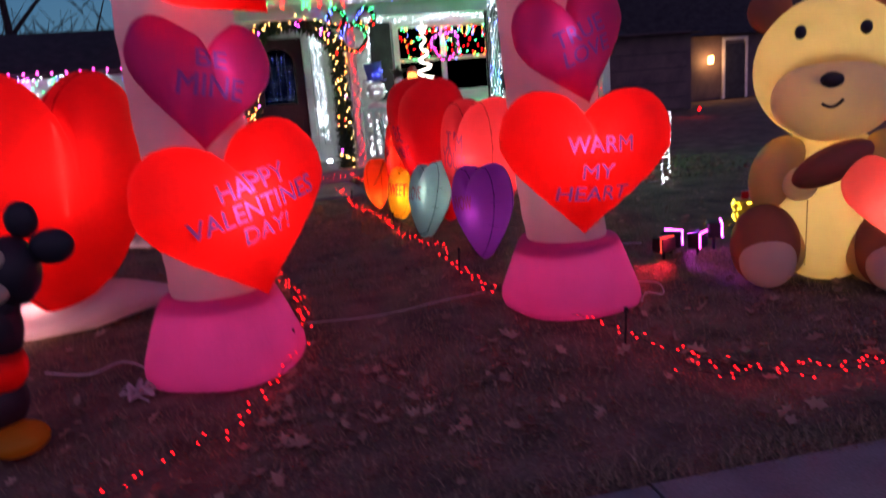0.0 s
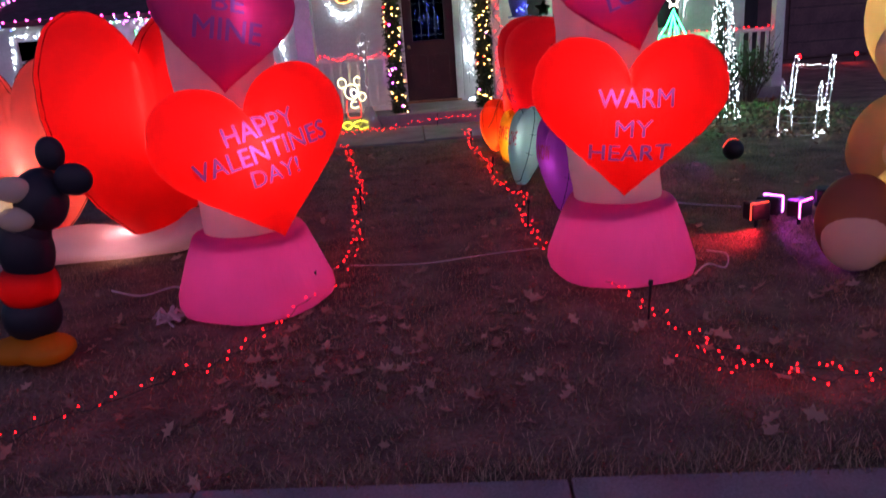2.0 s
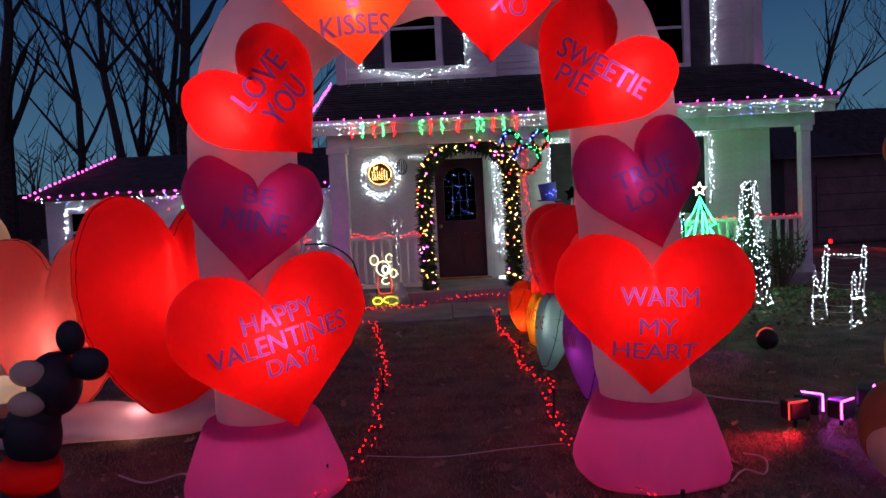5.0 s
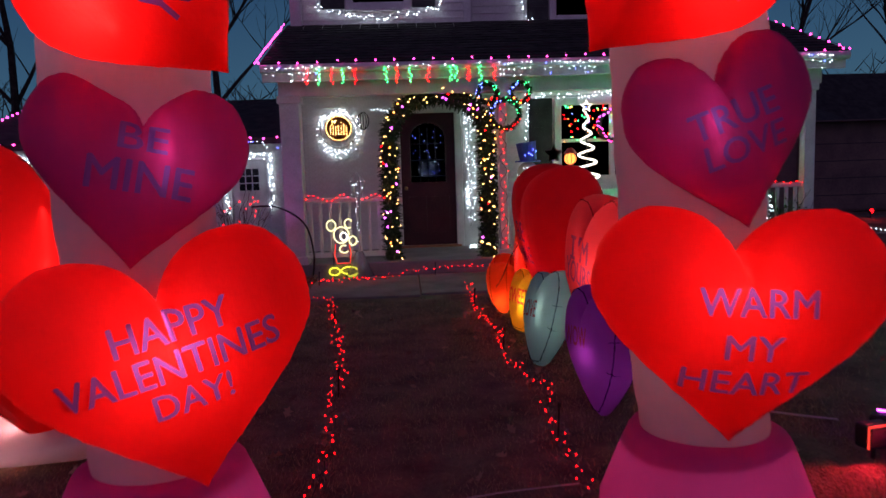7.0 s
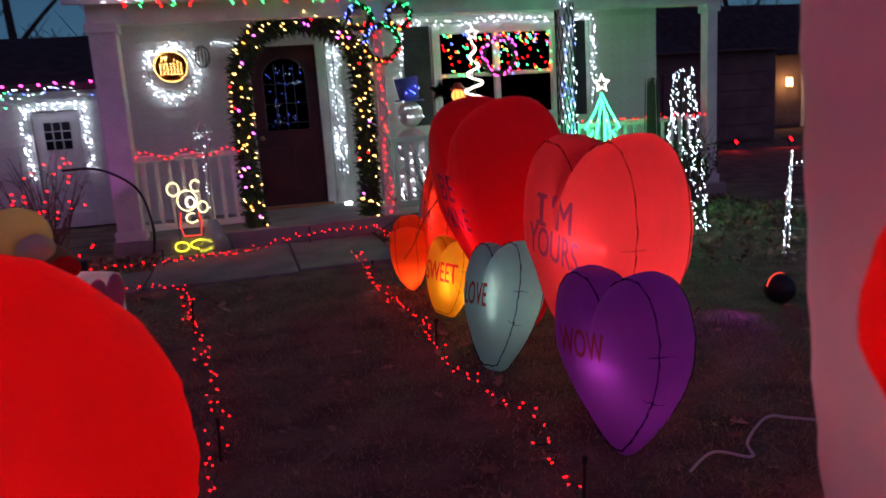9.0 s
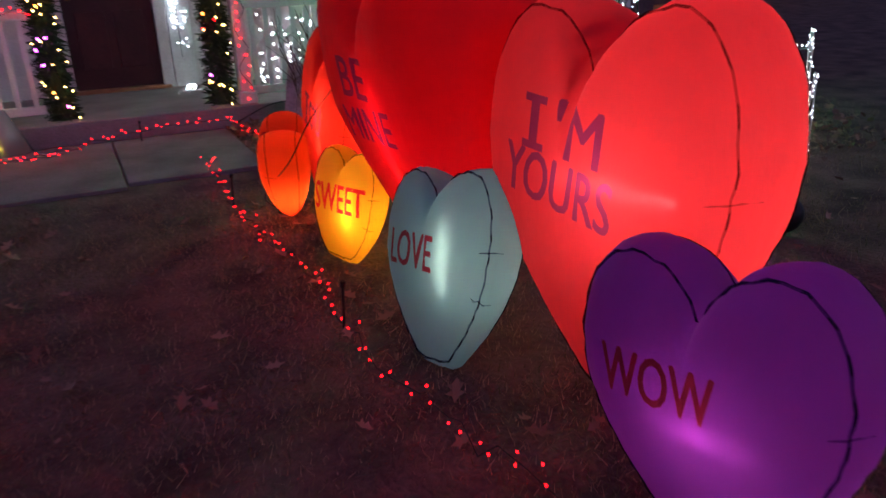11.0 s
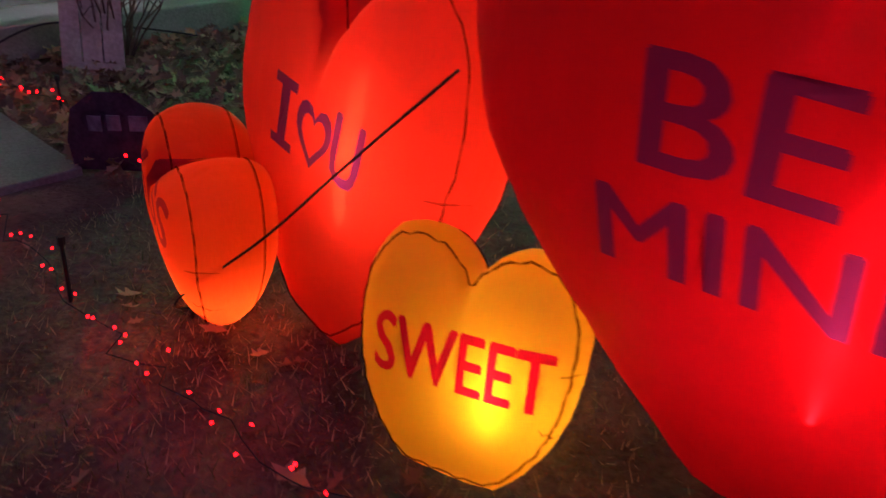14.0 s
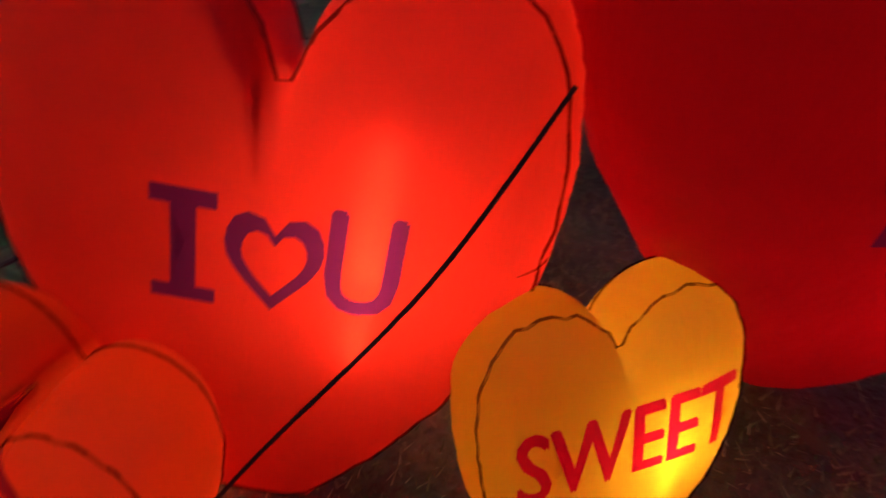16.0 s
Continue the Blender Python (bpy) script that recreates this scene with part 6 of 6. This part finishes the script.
# purple and pink floods that wash the house corner
wash = thing("flood_light", "small floodlight in the bed washing the corner purple", "spotlight", (-0.95, 11.4, 0), "garden spotlights")
part("housing", boxed(-0.07, 0.07, -0.05, 0.05, 0.05, 0.16, 0.015), M["wire"], wash)
bm = bmesh.new()
tube(bm, [(0, 0, -0.05), (0, 0, 0.06)], 0.012, 6)
part("spike", bm, M["wire"], wash)
beam((-0.95, 11.42, 0.2), (-0.62, 12.2, 1.3), (0.85, 0.15, 1), 7, 40)

# ---------------------------------------------------------------- beds, shrubs, cords
def shrub(name, label, at, stems, height, spread, seed, leaves=0, lean=0.0):
    r = random.Random(seed)
    ob = thing(name, label, "shrub", at)
    bm = bmesh.new()
    leaf = []
    for _ in range(stems):
        a, s = r.uniform(0, 6.28), spread * r.uniform(0.2, 1.0)
        h = height * r.uniform(0.55, 1.1)
        p = [Vector((0.05 * math.cos(a), 0.05 * math.sin(a), 0))]
        for k in range(1, 5):
            t = k / 4
            p.append(Vector((s * t * math.cos(a) + r.gauss(0, 0.03), s * t * math.sin(a) + r.gauss(0, 0.03), h * t)))
        tube(bm, p, 0.006, 4, taper=[0.008, 0.006, 0.005, 0.004, 0.002])
        for k in (2, 3):
            q = p[k]
            d = Vector((r.gauss(0, 1), r.gauss(0, 1), 0.8)).normalized() * 0.25 * height * r.uniform(0.4, 1)
            tube(bm, [q, q + d * 0.5 + Vector((0, 0, 0.02)), q + d], 0.003, 3, taper=[0.004, 0.003, 0.0015])
            leaf += [q + d * r.random() for _ in range(leaves)]
    part("twig_mass", bm, M["twig"], ob, kind="stuff")
    if leaves:
        verts, faces = [], []
        for p in leaf:
            q = Euler((r.uniform(0, 6), r.uniform(0, 6), r.uniform(0, 6))).to_matrix()
            i = len(verts)
            verts += [tuple(p + q @ Vector(c)) for c in ((0, 0, 0), (0.012, 0.02, 0.004), (0, 0.045, 0), (-0.012, 0.02, 0.004))]
            faces.append((i, i + 1, i + 2, i + 3))
        me = bpy.data.meshes.new("leaves")
        me.from_pydata(verts, [], faces)
        me.materials.append(M["shrub"])
        lo = new("leaves", me)
        lo.parent = ob
        tagged(lo, kind="stuff")
    return ob


shrub("bare_shrub", "bare dark twiggy shrub by the porch", (2.80, 11.78, 0), 34, 0.95, 0.45, 1)
shrub("bare_shrub", "bare twiggy shrub against the far railing", (3.9, 11.75, 0), 26, 0.8, 0.4, 2, 2)
shrub("leafy_shrub", "thin green and straw shrub in front of the far railing", (5.35, 11.72, 0), 60, 0.95, 0.6, 3, 10)
shrub("leafy_shrub", "thin green shrub at the porch corner", (5.95, 11.78, 0), 46, 0.9, 0.5, 4, 8)
shrub("leafy_shrub", "low shrub behind the rope-light tree", (4.5, 11.75, 0), 40, 0.8, 0.45, 7, 10)
shrub("bare_shrub", "tangled bare shrub with red lights by the garage corner", (-1.35, 12.0, 0), 46, 1.15, 0.7, 5)
shrub("bare_shrub", "tangled bare shrub in front of the garage", (-2.3, 12.4, 0), 36, 1.0, 0.7, 6)
cluster("shrub_lights", "red lights in the tangled shrub", [jit((-1.45, 11.7, 0.6), 0.55, 0.4, 0.55) for _ in range(60)], [("g_red", 0.011, 1)])
# straw-like wrapped grass clump
clump = thing("wrapped_grass", "tall dry ornamental grass tied upright by the railing", "ornamental grass", (5.5, 11.85, 0))
bm = bmesh.new()
for k in range(90):
    a, rr = rl.uniform(0, 6.28), 0.10 * rl.random()
    tube(bm, [(rr * math.cos(a) * 1.6, rr * math.sin(a) * 1.6, 0), (rr * math.cos(a), rr * math.sin(a), 0.8), (rr * 0.8 * math.cos(a), rr * 0.8 * math.sin(a), 1.45 + 0.12 * rl.random())], 0.004, 3)
part("stalks", bm, M["twig"], clump, kind="stuff")
# leaning pale board by the step
board = thing("leaning_board", "weathered pale wooden sled leaning on the shrub", "wooden board", (2.58, 11.62, 0.0))
bm = bmesh.new()
for k, (x0, x1) in enumerate(((-0.15, -0.055), (-0.05, 0.045), (0.05, 0.15))):
    box(bm, x0, x1, 0, 0.015, 0.0, 0.62 - 0.02 * k, 0.004)
box(bm, -0.15, 0.15, -0.02, 0.0, 0.02, 0.06, 0.004)
box(bm, -0.13, 0.13, -0.02, 0.0, 0.45, 0.49, 0.004)
ob = part("planks", bm, surface("weathered_wood", (0.30, 0.25, 0.22), (0.48, 0.42, 0.38), 6, 0.85, 0.4, 40), board)
ob.matrix_basis = pose(0, 0, 0, -28, 6, -22)
# small painted stone sign
stone = thing("garden_stone", "small dark purple garden stone with a worn pale word", "garden sign", (2.11, 10.40, 0.0), turn=-45)
bm = bmesh.new()
out = [(-0.17, 0), (-0.18, 0.12), (-0.15, 0.24), (-0.06, 0.31), (0.06, 0.31), (0.15, 0.24), (0.18, 0.12), (0.17, 0)]
bm.faces.new([bm.verts.new((x, 0, z)) for x, z in out])
bmesh.ops.solidify(bm, geom=bm.faces[:], thickness=0.06)
part("slab_body", bm, surface("purple_stone", (0.07, 0.03, 0.08), (0.14, 0.06, 0.13), 12, 0.8, 0.5, 60), stone)
bm = bmesh.new()
for x, z, w in ((-0.09, 0.16, 0.05), (-0.02, 0.165, 0.05), (0.06, 0.165, 0.07)):
    box(bm, x, x + w, -0.012, -0.003, z, z + 0.06, 0.002)
part("worn_lettering", bm, surface("worn_letter_paint", (0.10, 0.06, 0.11), (0.28, 0.20, 0.30), 14, 0.85, 0.4, 60), stone, "worn pale lettering bars")


def cord(name, label, pts, r, key, category="cord"):
    ob = thing(name, label, category)
    bm = bmesh.new()
    tube(bm, smooth_line(pts, 8), r, 6)
    part("cable_run", bm, M[key], ob)
    return ob


cord("extension_cord", "white extension cord lying on the lawn", [(2.15, 5.95, 0.012), (2.30, 6.02, 0.03), (2.42, 5.95, 0.02), (2.5, 6.08, 0.012), (2.66, 6.17, 0.05), (2.78, 6.16, 0.03), (3.0, 6.05, 0.012), (3.25, 5.9, 0.012)], 0.006, "cord")
cord("extension_cord", "pale cord curled beside the arch foot", [(2.4, 4.55, 0.012), (2.52, 4.68, 0.02), (2.6, 4.62, 0.015), (2.68, 4.8, 0.03), (2.62, 4.95, 0.012)], 0.005, "cord")
cord("extension_cord", "pale cords tangled behind the inflatable figure", [(-1.0, 5.1, 0.012), (-0.75, 4.9, 0.03), (-0.6, 5.05, 0.02), (-0.45, 4.8, 0.04), (-0.36, 4.62, 0.015), (-0.5, 4.55, 0.02), (-0.42, 4.4, 0.012)], 0.006, "cord")
cord("extension_cord", "thin pale cord across the path", [(0.45, 5.2, 0.02), (0.9, 5.12, 0.02), (1.3, 5.2, 0.02), (1.65, 5.25, 0.02)], 0.003, "cord")
cord("garden_hose", "dark hose looped against the porch corner", [(-0.35, 12.02, 0.05), (-0.32, 11.98, 0.35), (-0.42, 11.96, 0.75), (-0.75, 11.95, 0.98), (-1.1, 11.95, 1.0)], 0.014, "wire", "hose")
cord("extension_cord", "black cord running along the step", [(2.1, 12.0, 0.05), (2.5, 11.98, 0.2), (3.0, 11.97, 0.12), (3.4, 11.9, 0.03)], 0.006, "wire")
plug = thing("outlet_stake", "pale plastic outlet stake on the lawn", "outlet", (2.42, 4.72, 0), turn=20)
part("outlet_box", boxed(-0.05, 0.05, -0.02, 0.02, 0.0, 0.035, 0.006), M["cord"], plug)
bow = thing("ribbon_bow", "crumpled pale ribbon on the lawn", "ribbon", (-0.47, 4.5, 0.0))
bm = bmesh.new()
for k in range(5):
    a = k * 1.3
    tube(bm, [(0, 0, 0.02), (0.05 * math.cos(a), 0.05 * math.sin(a), 0.07), (0.09 * math.cos(a + 0.4), 0.09 * math.sin(a + 0.4), 0.03), (0.02, 0.01, 0.02)], 0.012, 5)
part("loops", bm, M["white"], bow)

# ---------------------------------------------------------------- garage wing
GY = 15.4
gar = thing("garage", "low white garage wing with pink eave lights", "garage", kind="structure")
GW1, GW2 = (-2.12, -1.50, 0.2, 1.66), (-6.3, -5.6, 0.9, 1.7)
gw = wall_block("wall_garage", -6.75, X0, GY, GY + 0.16, 0.0, 2.02, [GW1, GW2], "white vinyl-sided garage wall")
wall_boards(gw, -6.75, X0, GY - 0.002, 0.05, 2.02, [(GW1[0] - 0.05, GW1[1] + 0.05, 0, 1.72), (GW2[0] - 0.05, GW2[1] + 0.05, 0.85, 1.75)])
tagged(mesh_ob("wall_garage_side", boxed(-6.75, -6.59, GY + 0.16, 20, 0, 2.02), M["siding"]), "white side wall of the garage", "wall", kind="structure")
bm = bmesh.new()
vs = [bm.verts.new(p) for p in ((-6.95, GY - 0.25, 2.02), (X0, GY - 0.25, 2.02), (X0, 18.2, 2.95), (-6.5, 18.2, 2.95), (X0, 21, 2.0), (-6.95, 21, 2.0), (-6.95, GY - 0.25, 1.92), (X0, GY - 0.25, 1.92))]
for f in ((0, 1, 2, 3), (3, 2, 4, 5), (6, 7, 1, 0), (0, 3, 5)):
    bm.faces.new([vs[i] for i in f])
part("garage_roof", bm, M["shingle"], gar, "dark shingle roof")
gd = thing("door_2", "white side door with a small paned window", "door", kind="structure")
part("door_leaf", boxed(GW1[0] + 0.01, GW1[1] - 0.01, GY + 0.04, GY + 0.09, 0.2, 1.65, 0.005), M["trim"], gd)
part("pane", boxed(-1.98, -1.64, GY + 0.03, GY + 0.042, 1.12, 1.5), M["glass"], gd)
for x in (-1.87, -1.755):
    part("glazing_bar", boxed(x - 0.008, x + 0.008, GY + 0.022, GY + 0.034, 1.12, 1.5), M["trim"], gd)
for z in (1.25, 1.375):
    part("glazing_bar", boxed(-1.98, -1.64, GY + 0.022, GY + 0.032, z - 0.008, z + 0.008), M["trim"], gd)
window("window_4", *GW2, GY, "small garage window outlined in white lights", 0)
outline("window_lights", "white icicle lights round the garage door", [(-2.2, GY - 0.06, 0.7), (-2.2, GY - 0.06, 1.72), (-1.42, GY - 0.06, 1.72), (-1.42, GY - 0.06, 0.75)], 75, 0.05, r=0.012)
outline("window_lights", "white lights round the small garage window", [(-6.35, GY - 0.06, 0.8), (-6.35, GY - 0.06, 1.75), (-5.5, GY - 0.06, 1.78), (-5.5, GY - 0.06, 0.9)], 60, 0.05, r=0.012)
ge = [(-6.95, GY - 0.3, 2.02), (X0 - 0.1, GY - 0.3, 2.02)]
cluster("eave_lights", "pink bulbs along the garage eave", along(ge, 0.22, 0.01), [("g_pink", 0.022, 1)], ge, group="eave lights")
gr = [(-6.98, GY - 0.3, 2.03), (-6.5, 18.2, 2.98)]
cluster("eave_lights", "pink bulbs up the garage roof slope", along(gr, 0.16, 0.01), [("g_pink", 0.024, 1)], gr, group="eave lights")
cluster("icicle_lights", "white lights along the garage eave", [(-6.8 + 6.0 * rl.random(), GY - 0.28, 1.98 - 0.14 * rl.random()) for _ in range(80)], [("g_white", 0.009, 5), ("g_blue", 0.011, 1)], group="eave lights")
cluster("icicle_lights", "mixed purple, green and red lights heaped on the garage eave", [(-3.3 + rl.gauss(0, 0.45), GY - 0.3, 1.92 - 0.4 * rl.random() ** 2) for _ in range(150)], [("g_purple", 0.013, 4), ("g_green", 0.013, 2), ("g_red", 0.013, 2), ("g_white", 0.011, 2)], group="eave lights")
cluster("roof_lights", "short string of coloured lights on the garage roof", [(-4.5 + 0.8 * rl.random(), 17.3, 2.70 + 0.05 * rl.random()) for _ in range(30)], [("g_purple", 0.014, 1), ("g_green", 0.014, 1), ("g_white", 0.011, 1)])

# ---------------------------------------------------------------- neighbouring house
nb = thing("neighbour_house", "dark neighbouring house with one porch lamp lit", "house")
part("wall", boxed(9.8, 13.8, 20.0, 28, 0, 2.25), M["nb_wall"], nb)
part("wall", boxed(13.8, 24, 23.5, 28, 0, 2.25), M["nb_wall"], nb)
bm = bmesh.new()
vs = [bm.verts.new(p) for p in ((9.4, 19.6, 2.2), (14.1, 19.6, 2.2), (25, 23.1, 2.2), (25, 26, 3.9), (11.5, 25, 3.9), (9.4, 29, 2.2), (25, 29, 2.2), (14.1, 23.1, 2.2))]
for f in ((0, 1, 7, 4), (7, 2, 3, 4), (0, 4, 5), (4, 3, 6, 5)):
    bm.faces.new([vs[i] for i in f])
part("roof", bm, M["shingle"], nb, "dark low roof")
part("garage_door", boxed(10.6, 13.6, 19.95, 20.0, 0.05, 1.75, 0.01), M["nb_wall"], nb)
for k in range(4):
    part("door_groove", boxed(10.6, 13.6, 19.935, 19.95, 0.42 * k + 0.4, 0.42 * k + 0.42), M["shutter"], nb)
part("door", boxed(17.65, 18.5, 23.44, 23.5, 0.0, 1.9, 0.01), M["shutter"], nb)
bm = bmesh.new()
box(bm, 17.55, 17.65, 23.42, 23.5, 0, 2.0)
box(bm, 18.5, 18.6, 23.42, 23.5, 0, 2.0)
box(bm, 17.55, 18.6, 23.42, 23.5, 2.0, 2.1)
part("door_frame", bm, M["trim"], nb)
for k in range(16):
    part("board", boxed(16.2, 17.54, 23.46, 23.5, 0.1 + 0.13 * k, 0.1 + 0.13 * k + 0.115), M["nb_wall"], nb)
wl_ = part("wall_lamp", boxed(16.93, 17.07, 23.28, 23.42, 1.25, 1.5, 0.02), M["porch_lamp"], nb, "glowing porch lamp")
lamp("porch_lamp_light", (17.0, 23.12, 1.38), 20, (1, 0.5, 0.18), 0.08)
for x, y in ((11.4, 18.3), (12.6, 18.0), (10.3, 18.8)):
    s = spot("garden_spotlight", "small red spotlight on the dark side lawn", (x, y, 0.0), "g_red", 0.06, 10)
    beam((x, y - 0.1, 0.2), (x - 0.8, y - 0.5, 0.0), (1, 0.03, 0.02), 10, 110)

# ---------------------------------------------------------------- bare trees and the dark woods behind
def bare_tree(name, label, at, height, seed, r0=0.2, levels=4):
    r = random.Random(seed)
    t = thing(name, label, "tree", at, "bare trees")
    bmt, bml = bmesh.new(), bmesh.new()

    def grow(bm, p, d, length, rad, level):
        pts, rads = [p], [rad]
        n = 6 if level == 0 else 4
        for k in range(n):
            d = (d + Vector((r.gauss(0, 0.10), r.gauss(0, 0.10), r.gauss(0, 0.05) + (0.05 if level else 0.0)))).normalized()
            pts.append(pts[-1] + d * length / n)
            rads.append(rad * (1 - 0.8 * (k + 1) / n))
        tube(bm, pts, rad, 6 if level < 2 else 3, taper=rads)
        if level < levels:
            for _ in range((9, 6, 5, 4)[level]):
                k = r.randint(1 if level else 2, n)
                a = r.uniform(0, 6.28)
                side = Vector((math.cos(a), math.sin(a), r.uniform(0.35, 1.3))).normalized()
                nd = (d * 0.55 + side).normalized()
                grow(bml, pts[k], nd, length * r.uniform(0.32, 0.55), max(rads[k] * 0.6, 0.012), level + 1)

    grow(bmt, Vector((0, 0, -0.1)), Vector((r.gauss(0, 0.03), r.gauss(0, 0.03), 1)).normalized(), height, r0, 0)
    part("trunk", bmt, M["bark"], t)
    part("branch_spray", bml, M["bark"], t)
    return t


for k, (x, y, h, r0) in enumerate(((-15.4, 29, 14, 0.35), (-14.0, 31, 13, 0.2), (-11.2, 30, 15, 0.22), (-10.3, 32, 14, 0.22), (-8.8, 29.5, 16, 0.30), (-12.6, 34, 12, 0.18), (-17.5, 30, 14, 0.25), (-6.0, 33, 13, 0.2), (19.5, 38, 11, 0.25), (24, 36, 10, 0.22), (16.5, 42, 11, 0.2))):
    bare_tree("bare_tree", "tall bare winter tree black against the dusk sky", (x, y, 0), h, 40 + k, r0, 3)
tagged(mesh_ob("backdrop", boxed(-300, 300, 75, 75.5, -0.1, 4.5), M["bark"]), "low dark line of distant woods", "backdrop", kind="structure")
bm = bmesh.new()
rt = random.Random(8)
for _ in range(420):
    x, y = rt.uniform(-45, 45), rt.uniform(45, 66)
    h = rt.uniform(4, 8.5)
    tube(bm, [(x, y, -0.1), (x + rt.gauss(0, 0.3), y, h * 0.5), (x + rt.gauss(0, 0.8), y, h)], 0.1, 3, taper=[0.11, 0.07, 0.015])
    for _ in range(5):
        z = h * rt.uniform(0.3, 0.9)
        d = rt.choice((-1, 1)) * rt.uniform(0.5, 1.6)
        tube(bm, [(x, y, z), (x + d, y, z + abs(d) * rt.uniform(0.6, 1.6))], 0.04, 3, taper=[0.045, 0.01])
tagged(mesh_ob("far_woods", bm, M["bark"]), "thin bare woods on the skyline", "woods", kind="stuff")

# loose lights and sticks in the side bed, a gold parcel by the bear
cluster("fairy_lights", "loose string of white fairy lights lying in the leaves", [jit((3.0 + 0.6 * t, 10.25 + 0.35 * t + 0.1 * math.sin(9 * t), 0.04), 0.09, 0.09, 0.02) for t in [i / 34 for i in range(34)]], [("g_white", 0.0016, 1)], [(3.0 + 0.06 * i, 10.25 + 0.035 * i + 0.05 * math.sin(i), 0.03) for i in range(12)])
gold = thing("gold_parcel", "small glittering gold parcel with yellow lights beside the bear", "light ornament", (4.45, 6.15, 0), turn=-30)
part("parcel_body", boxed(-0.09, 0.09, -0.09, 0.09, 0.0, 0.20, 0.015), plain("gold_foil", (0.7, 0.5, 0.08), 0.3, 0.8), gold)
part("ribbon_top", boxed(-0.03, 0.03, -0.03, 0.03, 0.2, 0.27, 0.01), plain("red_foil", (0.6, 0.02, 0.02), 0.3, 0.5), gold, "red ribbon knot")
M["g_yellow"] = glow("yellow_bulb", (1.0, 0.75, 0.05), 9.0, False)
bulbs("bulb_set", [(rl.uniform(-0.09, 0.09), -0.095, rl.uniform(0.02, 0.19)) for _ in range(22)] + [(-0.095, rl.uniform(-0.09, 0.09), rl.uniform(0.02, 0.19)) for _ in range(14)], 0.006, M["g_yellow"], gold, rng=rl)
rs = random.Random(31)
for k in range(16):
    x, y = rs.uniform(2.6, 4.6), rs.uniform(9.6, 11.6)
    a, L_ = rs.uniform(0, 6.28), rs.uniform(0.15, 0.45)
    st = thing("fallen_stick", "thin fallen grey stick among the leaves", "stick", (x, y, 0.012), "fallen sticks", turn=math.degrees(a))
    bm = bmesh.new()
    tube(bm, [(-L_, 0, 0.01), (-L_ * 0.3, 0.03 * rs.uniform(-1, 1), 0.025), (L_ * 0.4, 0.05 * rs.uniform(-1, 1), 0.02), (L_, 0, 0.012)], 0.006, 5, taper=[0.008, 0.007, 0.005, 0.003])
    part("stick_body", bm, M["twig"], st)
